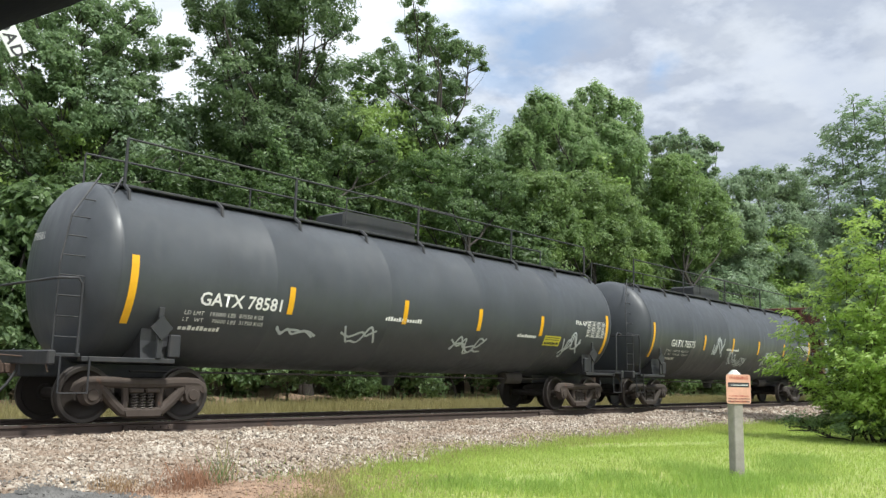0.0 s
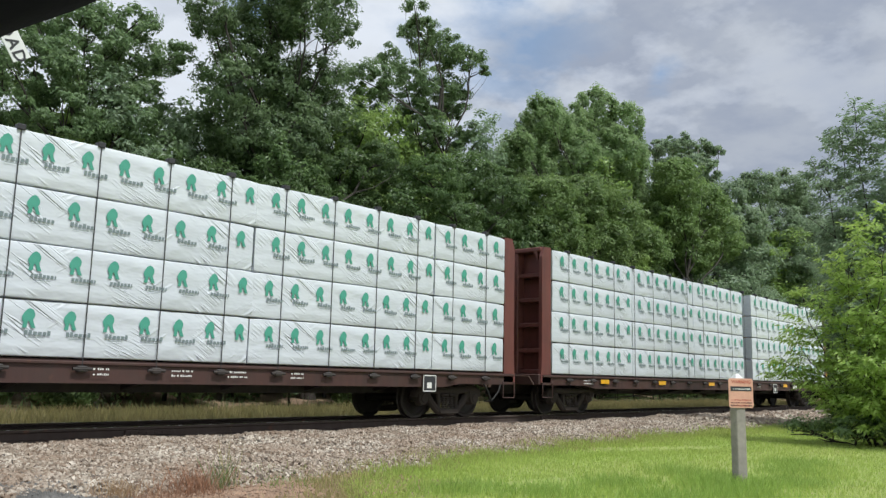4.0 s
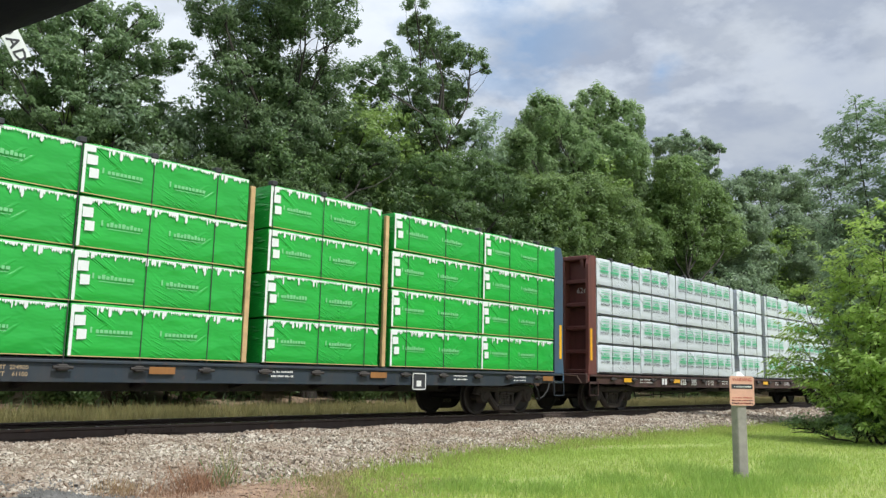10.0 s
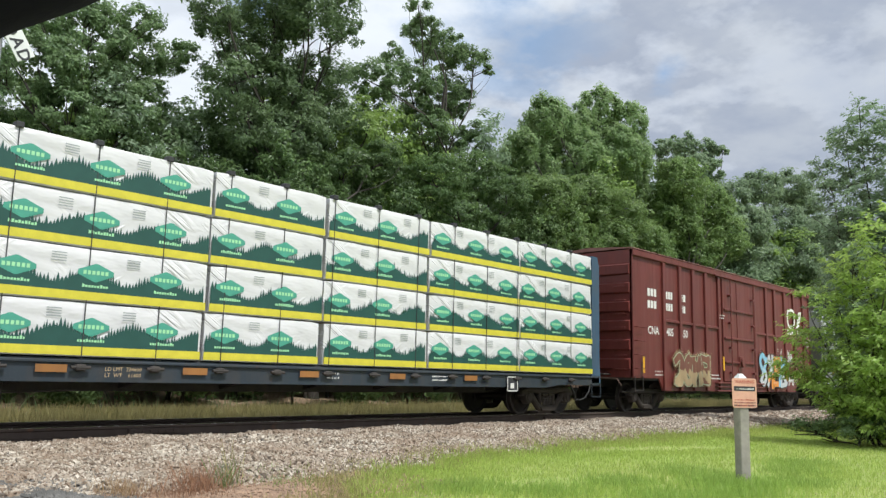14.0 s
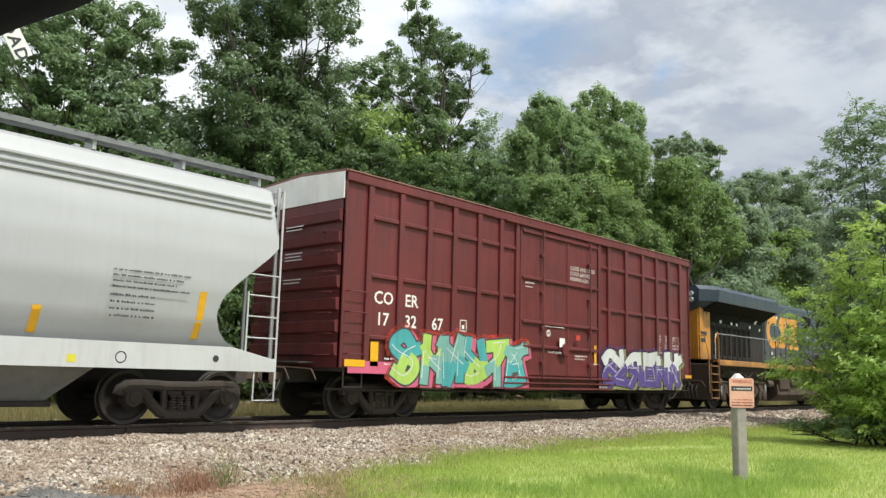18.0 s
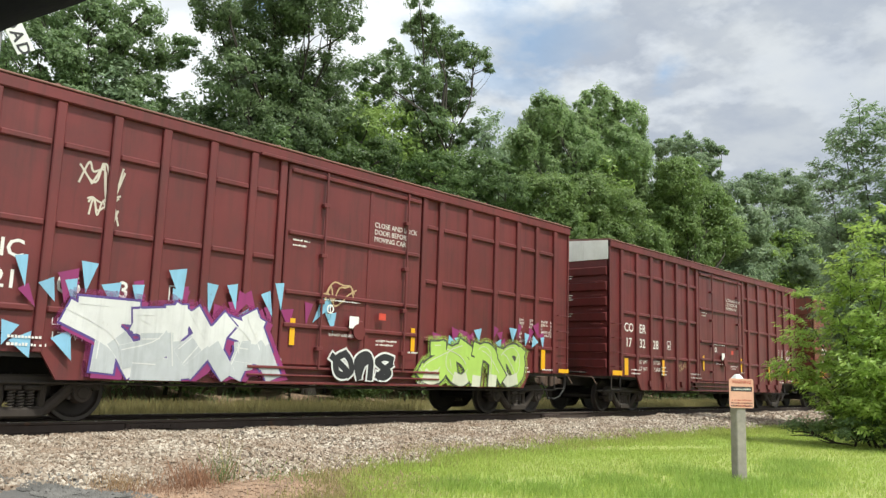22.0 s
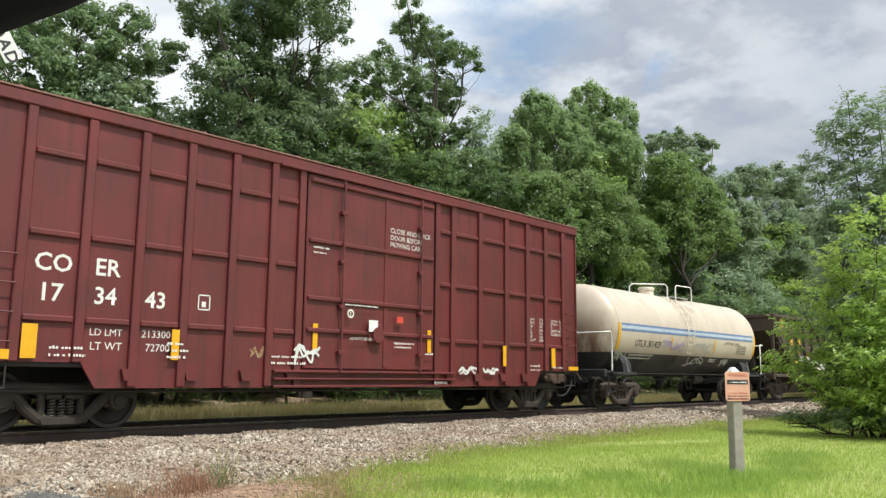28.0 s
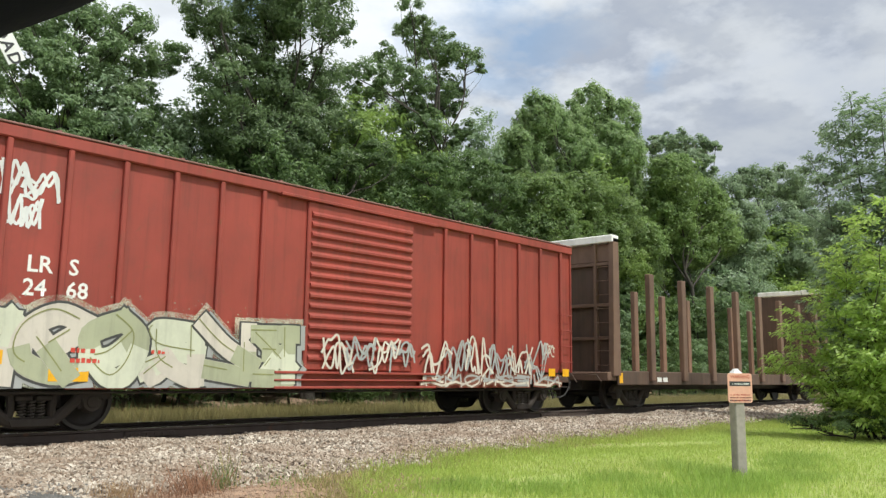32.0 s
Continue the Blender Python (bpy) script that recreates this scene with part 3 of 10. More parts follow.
rgc = np.random.default_rng(15)
cx0, cy0 = 5.3 + 4.0 * rgc.random(2600) ** 1.2, -5.45 - 1.8 * rgc.random(2600)
cs = 0.022 * rgc.uniform(0.4, 1.6, 2600)
octa = np.array([[1, 0, 0], [0, 1, 0], [-1, 0, 0], [0, -1, 0], [0, 0, 0.8], [0, 0, -0.8]], float) * (1 + rgc.uniform(-.3, .3, (2600, 6, 3))) * cs[:, None, None]
octa += np.stack([cx0, cy0, np.maximum(ground_z(cx0, cy0), bed_z(cx0, cy0)) + cs * 0.3], -1)[:, None]
oct_f = np.array([[0, 1, 4], [1, 2, 4], [2, 3, 4], [3, 0, 4], [1, 0, 5], [2, 1, 5], [3, 2, 5], [0, 3, 5]])
crumbs = bpy.data.meshes.new("dirt_crumbs")
crumbs.from_pydata(octa.reshape(-1, 3).tolist(), [], (oct_f[None] + 6 * np.arange(2600)[:, None, None]).reshape(-1, 3).tolist())
crumbs.materials.append(simple("reddish_dirt_crumb", (0.29, 0.195, 0.135), 0.9, 0.0, 0.4, 3.0))
tagged(new("dirt_crumbs", crumbs), "small pebbles in the reddish dirt verge", "stones", "", "stuff")

# rails on tie plates and ties
RAIL = [(-0.07, -0.185), (0.07, -0.185), (0.07, -0.17), (0.012, -0.15), (0.010, -0.055), (0.036, -0.04), (0.036, -0.004), (0.030, 0.0),
        (-0.030, 0.0), (-0.036, -0.004), (-0.036, -0.04), (-0.010, -0.055), (-0.012, -0.15), (-0.07, -0.17)]
track = thing("railway_track", "rusty steel rails with polished heads on dark timber ties", "track", kind="structure")
for side_y in (-0.755, 0.755):
    rail = part("rail", Shape().prism([(p + side_y, q) for p, q in RAIL], "x", -300, 700), M_RAIL, track, "rusty brown steel rail")
    part("rail_head", Shape().box(-300, 700, side_y - 0.027, side_y + 0.027, 0.0, 0.003), M_RAILTOP, rail, "polished running surface")
bar = Shape().box(-0.45, 0.45, -0.03, 0.03, -0.14, -0.05, 0.008)
for k in range(6):
    bar.rod((-0.36 + 0.144 * k, -0.06, -0.095), (-0.36 + 0.144 * k, 0.06, -0.095), 0.014, 6)
bar_me = bar.mesh("joint_bar")
for jx in (8.6, 20.5, 32.4):
    part("joint_bar", bar_me, M_RAIL, track, "bolted rail joint bar", (jx, -0.795, 0))
tie_me = Shape().box(-0.115, 0.115, -1.3, 1.3, -0.36, -0.187, 0.012).mesh("tie")
for k in range(150):
    part("tie", tie_me, M_TIE, track, "", pose(-12 + 0.51 * k, random.uniform(-0.04, 0.04), random.uniform(-0.006, 0.0), 0, 0, random.uniform(-1, 1)))
far_ties = Shape()
for k in range(700):
    far_ties.box(64.6 + 0.51 * k, 64.83 + 0.51 * k, -1.3, 1.3, -0.36, -0.187)
for k in range(300):
    far_ties.box(-12.6 - 0.51 * k, -12.37 - 0.51 * k, -1.3, 1.3, -0.36, -0.187)
tagged(part("far_ties", far_ties, M_TIE, track), kind="stuff")
plate_me = Shape().box(-0.1, 0.1, -0.17, 0.17, -0.187, -0.172, 0.004).mesh("tie_plate")
for k in range(90):
    part("tie_plate", plate_me, M_RAIL, track, "", (-2 + 0.51 * k + 0.2 * 0, -0.755, 0))

# road that meets the track beside the camera
def road_z(x, y):
    return np.interp(y, [-60, -6.0, -1.8, -1.2], [GZ, GZ, -0.06, -0.02]) + 0.02 - 0.012 * (x / 4.0) ** 2


road = strip("road", np.linspace(0, 1, 12), np.concatenate([np.linspace(-60, -8.2, 40), np.arange(-8.1, -3.6, 0.06), np.linspace(-3.55, -1.25, 20)]), lambda u, y: road_z(u * 8 - 4, y), M_ASPHALT,
             "worn grey asphalt road leading to the level crossing")
for vert in road.data.vertices:
    edge = float(np.interp(vert.co.y, [-9.0, -6.2, -4.9, -1.25], [5.9, 5.45, 4.72, 4.6]))
    edge += 0.06 * math.sin(7.1 * vert.co.y) + 0.05 * math.sin(19 * vert.co.y + 1) + 0.03 * math.sin(43 * vert.co.y)
    vert.co.x = -4.2 + vert.co.x * (edge + 4.2)

# loose grey crumbs where the road surface breaks up
n_grit = 3200
gx0 = 4.55 + 0.95 * rgc.random(n_grit)
gy0 = -4.0 - 2.3 * rgc.random(n_grit)
gx0 += np.interp(gy0, [-6.3, -4.0], [0.25, -0.15])
gs = 0.017 * rgc.uniform(0.4, 1.9, n_grit)
grit_v = np.array([[1, 0, 0], [0, 1, 0], [-1, 0, 0], [0, -1, 0], [0, 0, 0.8], [0, 0, -0.8]], float) * (1 + rgc.uniform(-.3, .3, (n_grit, 6, 3))) * gs[:, None, None]
grit_v += np.stack([gx0, gy0, np.maximum(np.maximum(ground_z(gx0, gy0), bed_z(gx0, gy0)), np.where(gx0 < np.interp(gy0, [-6.2, -4.9], [5.45, 4.72]), road_z(4.0, gy0), -9)) + gs * 0.3], -1)[:, None]
grit = bpy.data.meshes.new("road_grit")
grit.from_pydata(grit_v.reshape(-1, 3).tolist(), [], (oct_f[None] + 6 * np.arange(n_grit)[:, None, None]).reshape(-1, 3).tolist())
grit.materials.append(simple("grey_asphalt_crumb", (0.13, 0.125, 0.118), 0.9, 0.0, 0.5, 3.0))
tagged(new("road_grit", grit), "crumbled grey asphalt grit along the road edge", "stones", "", "stuff")

# ---- train: shared running gear and helpers ----
TRAIN = []          # (object, place along the train, fixed pose in the train's space)
WHEELS = []         # (wheelset, place along the train, x in its truck, radius)


def travel(t):
    """Metres that the train has gone after t seconds."""
    k = t / 16
    return 188.19 * k + 0.254 * k ** 2 - 0.093 * k ** 3 + 0.084 * k ** 4


def carry(ob, s, local=None):
    TRAIN.append((ob, s, local or Matrix.Identity(4)))
    return ob


MESH = {}


def once(key, build, smooth=0):
    """Builds a mesh the first time and hands out the same one later."""
    if key not in MESH:
        MESH[key] = build().mesh(key, smooth)
    return MESH[key]


def wheelset_shape(r=0.457):
    s = Shape()
    for d in (-1, 1):
        y = 0.755 * d
        s.turn([(-0.05 * d, 0.09), (-0.05 * d, 0.13), (-0.01 * d, 0.17), (0.012 * d, r - 0.12), (0.05 * d, r - 0.075), (0.065 * d, r - 0.07), (0.07 * d, r - 0.012),
                (0.06 * d, r - 0.002), (-0.035 * d, r), (-0.045 * d, r + 0.024), (-0.065 * d, r + 0.024), (-0.07 * d, r - 0.06), (-0.045 * d, r - 0.08),
                (-0.045 * d, 0.14), (-0.09 * d, 0.13), (-0.09 * d, 0.09)], "y", 36, (0, y, 0))
    return s.rod((0, -1.08, 0), (0, 1.08, 0), 0.085, 14)


def side_frame_shape():
    """Cast side frame: arched chord with thick rounded arms, two three-cornered windows, bearing boxes and a spring seat."""
    s = Shape()
    chord = [(-1.12, 0.50), (-1.10, 0.59), (-0.99, 0.655), (-0.80, 0.665), (-0.52, 0.66), (-0.30, 0.64), (0, 0.64)]
    s.tube([(x, 0, z) for x, z in chord + [(-x, z) for x, z in chord[-2::-1]]], 0.094, 10)
    belly = [(-0.86, 0.61), (-0.70, 0.53), (-0.52, 0.34), (-0.36, 0.20), (-0.24, 0.165), (0, 0.16)]
    s.tube([(x, 0, z) for x, z in belly + [(-x, z) for x, z in belly[-2::-1]]], 0.088, 10)
    for d in (-1, 1):
        s.tube([(d * 0.325, 0, 0.16), (d * 0.30, 0, 0.36), (d * 0.325, 0, 0.64)], 0.062, 8)
        s.prism([(d * 0.88, 0.60), (d * 0.62, 0.62), (d * 0.60, 0.54), (d * 0.70, 0.47)][::d], "y", -0.05, 0.05)
        s.prism([(d * 0.33, 0.15), (d * 0.33, 0.30), (d * 0.40, 0.28), (d * 0.46, 0.28)][::d], "y", -0.05, 0.05)
        s.prism([(d * 0.33, 0.64), (d * 0.52, 0.64), (d * 0.42, 0.575), (d * 0.33, 0.54)][::d], "y", -0.05, 0.05)
        s.turn([(-0.13, 0.02), (-0.13, 0.085), (-0.105, 0.10), (-0.10, 0.145), (0.06, 0.175)], "y", 18, (d * 0.89, 0, 0.457))
        s.prism([(d * 0.73, 0.62), (d * 1.06, 0.62), (d * 1.06, 0.50), (d * 1.00, 0.55), (d * 0.80, 0.55), (d * 0.73, 0.47)][::d], "y", -0.095, 0.095)
        s.tube([(d * 0.72, 0, 0.58), (d * 0.70, 0, 0.46), (d * 0.73, 0, 0.36)], 0.045, 8)
        s.box(d * 0.02, d * 0.27, -0.10, 0.09, 0.49, 0.565, 0.02)
    s.prism([(-0.34, 0.21), (-0.30, 0.115), (0.30, 0.115), (0.34, 0.21)], "y", -0.10, 0.10)
    return s


def spring_shape():
    pts = [(0.055 * math.cos(k * 0.9), 0.055 * math.sin(k * 0.9), 0.21 + 0.27 * k / 42) for k in range(43)]
    return Shape().tube(pts, 0.013, 5)


def bolster_shape():
    s = Shape().prism([(-0.95, 0.48), (0.95, 0.48), (0.95, 0.58), (0.55, 0.68), (-0.55, 0.68), (-0.95, 0.58)], "x", -0.2, 0.2)
    s.turn([(0.66, 0.20), (0.78, 0.20)], "z", 18)
    for d in (-1, 1):
        s.box(d * 0.42, d * 0.50, -0.80, 0.80, 0.35, 0.46, 0.02)        # brake beams
        for e in (-1, 1):
            s.box(d * 0.39, d * 0.46, e * 0.755 - 0.05, e * 0.755 + 0.05, 0.28, 0.58, 0.015)
    return s


def truck(parent, s, x, material, label="cast steel four-wheel bogie"):
    """Two-axle freight bogie: bolster with frames, wheelsets and springs."""
    base = part("truck", once("bolster", bolster_shape), M_UNDER, parent, label, (x, 0, 0))
    for y in (-1.0, 1.0):
        me = once("side_frame_" + material.name, side_frame_shape, 35)
        part("side_frame", me, material, base, "", (0, y, 0))
        for k in (-0.14, 0.0, 0.14):
            part("coil_spring", once("coil", spring_shape, 60), M_SPRING, base, "", (k, y, 0))
    for k in (-0.89, 0.89):
        w = part("wheelset", once("wheelset", wheelset_shape, 40), M_WHEEL, base, "", (k, 0, 0.457))
        WHEELS.append((w, s, k, 0.457))


def coupler(parent, x, d, sill=0.86, hose=True):
    """Knuckle coupler, draft gear, cut lever and air hose at the end x; d points outward."""
    s = Shape().box(x - 0.55 * d, x - 0.02 * d, -0.09, 0.09, sill - 0.09, sill + 0.07, 0.02)
    s.box(x - 0.1 * d, x + 0.18 * d, -0.16, 0.05, sill - 0.13, sill + 0.13, 0.04)
    s.turn([(sill - 0.15, 0.075), (sill + 0.15, 0.075)], "z", 10, (x + 0.2 * d, -0.1, 0))
    part("coupler", s, M_COUPLER, parent, "rusty knuckle coupler")
    lever = Shape().tube([(x - 0.1 * d, 0, sill + 0.2), (x - 0.25 * d, -0.5, sill + 0.18), (x - 0.3 * d, -1.2, sill + 0.15), (x - 0.3 * d, -1.35, sill - 0.05)], 0.014)
    part("cut_lever", lever, M_COUPLER, parent)
    if hose:
        p = [(x - 0.25 * d, -0.3, sill - 0.05), (x - 0.12 * d, -0.34, sill - 0.25), (x + 0.05 * d, -0.3, sill - 0.45), (x + 0.18 * d, -0.22, sill - 0.52), (x + 0.3 * d, -0.2, sill - 0.5)]
        part("air_hose", Shape().tube(p, 0.024, 7), M_HOSE, parent, "", None, 60)


def rungs(parent, pts_a, pts_b, count, r=0.012, name="grab_iron", material=None):
    """Grab irons between two upright lines, each with short standoffs."""
    a0, a1, b0, b1 = Vector(pts_a[0]), Vector(pts_a[1]), Vector(pts_b[0]), Vector(pts_b[1])
    for k in range(count):
        u = k / max(1, count - 1)
        a, b = a0.lerp(a1, u), b0.lerp(b1, u)
        part(name, Shape().rod(a, b, r, 6), material, parent)


TEXT = {}


def text_mesh(text, height, gap=1.0, bold=0.0):
    """Flat letters in the x-z plane, facing -y, baseline at z = 0, starting at x = 0; height is that of capitals."""
    key = (text, round(height, 3), gap, bold)
    if key not in TEXT:
        cu = bpy.data.curves.new("lettering", "FONT")
        cu.body, cu.size, cu.space_character, cu.offset, cu.resolution_u = text, height / 0.69, gap, bold, 2
        cu.fill_mode = "FRONT"
        ob = new("lettering", cu)
        me = bpy.data.meshes.new_from_object(ob)
        bpy.data.objects.remove(ob)
        n = len(me.vertices)
        co = np.empty(n * 3, np.float32)
        me.vertices.foreach_get("co", co)
        co = co.reshape(-1, 3)
        me.vertices.foreach_set("co", np.stack([co[:, 0], 0 * co[:, 0], co[:, 1]], -1).ravel())
        me.update()
        me.materials.clear()
        TEXT[key] = me
    return TEXT[key]


def letter(parent, text, x, z, height, y, material=None, gap=1.0, bold=0.0, label="stencilled lettering"):
    me = text_mesh(text, height, gap, bold).copy()
    me.materials.clear()
    return part("lettering", me, material or M_LETTER, parent, label, (x, y, z))


def bars(parent, rows, y, material=None, name="small_print", seed=1):
    """Print too small to read: rows of (x, z, length, height) broken into word-long bars."""
    rg = random.Random(seed)
    s = Shape()
    for x, z, w, h in rows:
        p = x
        while p < x + w:
            q = min(x + w, p + h * rg.uniform(0.4, 0.75))
            k = h * rg.choice((0.5, 0.62, 0.72))
            s.add([(p, y, z + 0.1 * h), (q, y, z + 0.1 * h), (q, y, z + 0.1 * h + k), (p, y, z + 0.1 * h + k)], [(0, 1, 2, 3)])
            p = q + h * rg.choice((0.22, 0.22, 0.22, 0.8))
    return tagged(part(name, s, material or M_LETTER, parent, "fine print too small to read"), "fine print too small to read", kind="stuff")


def block_word(parent, x, z, w, h, y, n, material=None):
    """A name drawn as n plain blocks of its letters' size."""
    s, k = Shape(), w / n
    for i in range(n):
        a, b = x + k * i, x + k * (i + 0.78)
        s.add([(a, y, z), (b, y, z), (b, y, z + h), (a, y, z + h)], [(0, 1, 2, 3)])
    return part("lettering", s, material or M_LETTER, parent, "name drawn as plain blocks")


def plate(parent, name, x0, x1, z0, z1, y, material, label=""):
    return part(name, Shape().add([(x0, y, z0), (x1, y, z0), (x1, y, z1), (x0, y, z1)], [(0, 1, 2, 3)]), material, parent, label)


def frame_mark(parent, x, z, w, h, y, material=None):
    """An outlined square stencil."""
    s, k = Shape(), 0.022
    for a, b, c, e in ((x, x + w, z, z + k), (x, x + w, z + h - k, z + h), (x, x + k, z, z + h), (x + w - k, x + w, z, z + h)):
        s.add([(a, y, c), (b, y, c), (b, y, e), (a, y, e)], [(0, 1, 2, 3)])
    s.add([(x + w * .3, y, z + h * .2), (x + w * .65, y, z + h * .2), (x + w * .65, y, z + h * .55), (x + w * .3, y, z + h * .55)], [(0, 1, 2, 3)])
    part("plate_mark", s, material or M_LETTER, parent)


def ribbon(shape, pts, width, y, round_end=True):
    """A flat painted stroke through (x, z) points."""
    P = [Vector((p[0], p[1])) for p in pts]
    L, R = [], []
    y -= 0.0007 * (len(shape.v) // 7 % 4)                # crossing strokes lie on one another, not in one plane
    for i, p in enumerate(P):
        t = (P[min(i + 1, len(P) - 1)] - P[max(i - 1, 0)])
        t = t.normalized() if t.length > 1e-6 else Vector((1, 0))
        n = Vector((-t.y, t.x)) * width * 0.5
        e = t * (width * 0.35 if round_end else 0) * (-1 if i == 0 else 1 if i == len(P) - 1 else 0)
        yy = y - 0.0006 * i / max(1, len(P) - 1)
        L.append((p.x + n.x + e.x, yy, p.y + n.y + e.y)), R.append((p.x - n.x + e.x, yy, p.y - n.y + e.y))
    m = len(P)
    shape.add(L + R, [(i, i + 1, m + i + 1, m + i) for i in range(m - 1)])


def bend(pts, k=4):
    """Rounds a line of points (Catmull-Rom)."""
    out, P = [], [pts[0], *pts, pts[-1]]
    for i in range(1, len(P) - 2):
        for j in range(k):
            t = j / k
            out.append(tuple(0.5 * (2 * P[i][c] + (P[i + 1][c] - P[i - 1][c]) * t + (2 * P[i - 1][c] - 5 * P[i][c] + 4 * P[i + 1][c] - P[i + 2][c]) * t * t
                                    + (3 * P[i][c] - P[i - 1][c] - 3 * P[i + 1][c] + P[i + 2][c]) * t ** 3) for c in (0, 1)))
    return out + [tuple(pts[-1])]


# chunky sprayed forms in a unit box, each a few broad strokes
FORMS = {
    "a": [[(.0, 0), (.45, 1)], [(.45, 1), (1, 0)], [(.22, .36), (.8, .36)]],
    "c": [[(.95, .86), (.5, 1), (.08, .75), (.08, .25), (.5, 0), (.95, .14)]],
    "e": [[(.1, .95), (.95, .95)], [(.1, .5), (.8, .5)], [(.1, .05), (.95, .05)], [(.1, 0), (.1, 1)]],
    "h": [[(.1, 0), (.1, 1)], [(.9, 0), (.9, 1)], [(.1, .5), (.9, .5)]],
    "i": [[(.5, 0), (.5, 1)], [(.2, .94), (.8, .94)], [(.2, .06), (.8, .06)]],
    "j": [[(.85, 1), (.85, .25), (.45, 0), (.05, .2)], [(.5, .95), (1, .95)]],
    "k": [[(.1, 0), (.1, 1)], [(.9, 1), (.2, .48)], [(.35, .55), (1, 0)]],
    "l": [[(.12, 1), (.12, .05)], [(.12, .06), (.95, .06)]],
    "n": [[(.1, 0), (.1, 1)], [(.1, 1), (.9, 0)], [(.9, 0), (.9, 1)]],
    "o": [[(.5, 1), (.08, .75), (.08, .25), (.5, 0), (.92, .25), (.92, .75), (.5, 1)]],
    "p": [[(.1, 0), (.1, 1)], [(.1, .95), (.85, .92), (.9, .55), (.1, .48)]],
    "r": [[(.1, 0), (.1, 1)], [(.1, .95), (.85, .92), (.9, .55), (.1, .48)], [(.4, .48), (1, 0)]],
    "s": [[(.95, .82), (.5, 1), (.06, .80), (.25, .58), (.78, .42), (.95, .2), (.5, 0), (.0, .14)]],
    "t": [[(.5, .95), (.5, 0)], [(.0, .94), (1, .94)]],
    "u": [[(.1, 1), (.1, .25), (.5, 0), (.9, .25), (.9, 1)]],
    "x": [[(.05, 0), (.95, 1)], [(.05, 1), (.95, 0)]]}


def graffiti(parent, x0, z0, w, h, y, fills, edge, forms, seed, halo=None, shade=None, marks=None, weight=0.30, split=0.45, label="spray-painted graffiti piece"):
    """Large sprayed piece: overspray behind, dark outline, two-colour fill and thin highlights, each a coat above the last."""
    rg = random.Random(seed)
    coat, n = 0.005, len(forms)
    lw = w / n
    mist, under = Shape(), Shape()
    for i, key in enumerate(forms):
        outline, fill, low, shine = Shape(), Shape(), Shape(), Shape()
        lean, gx, gz = rg.uniform(-.08, .08), x0 + lw * i + rg.uniform(-.03, .03), z0 + rg.uniform(0, .04) * h
        gh, tilt = h * rg.uniform(0.90, 1.0), rg.uniform(-.06, .06)
        width = min(lw, gh * 0.8) * weight * rg.uniform(0.92, 1.08)
        up = y - coat * (1 + 0.5 * (i % 3))
        flip, turned = rg.random() < 0.55, rg.random() < 0.35
        extra = [[(rg.uniform(-.25, .2), rg.uniform(.0, .3)), (rg.uniform(.3, .7), rg.uniform(.3, .7)), (rg.uniform(.8, 1.25), rg.uniform(.7, 1.0))],
                 [(rg.uniform(.6, 1.2), rg.uniform(.0, .2)), (rg.uniform(.2, .9), rg.uniform(.25, .5))]]
        for line in FORMS[key] + extra[:1 + i % 2]:
            line = [(1 - u if flip else u, 1 - v if turned else v) for u, v in line]
            line = bend([(u + rg.uniform(-.10, .10), v + rg.uniform(-.06, .06)) for u, v in line], 5)
            pts = [(gx + lw * (0.07 + 0.86 * u) + lean * gh * v, gz + gh * (0.12 + 0.76 * v + tilt * (u - .5))) for u, v in line]
            ribbon(outline, pts, width + 0.08, up)
            ribbon(mist, pts, width + 0.26, y)
            ribbon(under, [(p + 0.09, q - 0.06) for p, q in pts], width + 0.13, y - coat * 0.75)
            ribbon(fill, pts, width, up - coat * 0.7)
            run = []
            for p in pts + [(0, 99)]:
                if p[1] < gz + gh * split:
                    run.append(p)
                else:
                    if len(run) > 1:
                        ribbon(low, run, width * 0.97, up - coat * 1.1)
                    run = []
            if marks:
                ribbon(shine, [(p - width * .3, q + width * .22) for p, q in pts[len(pts) // 3:]], 0.020, up - coat * 1.7)
        for sh in (outline, fill, low, shine):
            sh.v = [(a, b, max(c, z0)) for a, b, c in sh.v]
        part("graffiti_outline", outline, SPRAY[edge], parent, label)
        part("graffiti_fill", fill, SPRAY[fills[i % len(fills)] if len(fills) > 2 else fills[0]], parent, label)
        if low.v and len(fills) > 1:
            part("graffiti_fill", low, SPRAY[fills[(i + 1) % len(fills)] if len(fills) > 2 else fills[1]], parent, label)
        if shine.v:
            tagged(part("graffiti_highlights", shine, SPRAY[marks], parent, label), kind="stuff")
    for _ in range(n * 26 if halo else 0):
        cx, cz, r = x0 + w * rg.uniform(-.04, 1.04), z0 + h * (rg.choice((rg.uniform(.85, 1.25), rg.uniform(.05, 1.1)))), rg.uniform(.005, .018)
        mist.add([(cx + r * math.cos(1.05 * j), y - 0.0004 * (_ % 9), cz + r * math.sin(1.05 * j)) for j in range(6)], [tuple(range(6))])
    for sh in (mist, under):
        sh.v = [(a, b, max(c, z0)) for a, b, c in sh.v]
    if halo:
        tagged(part("graffiti_overspray", mist, MIST[halo], parent, label), kind="stuff")
    if shade:
        part("graffiti_shadow", under, SPRAY[shade], parent, label)


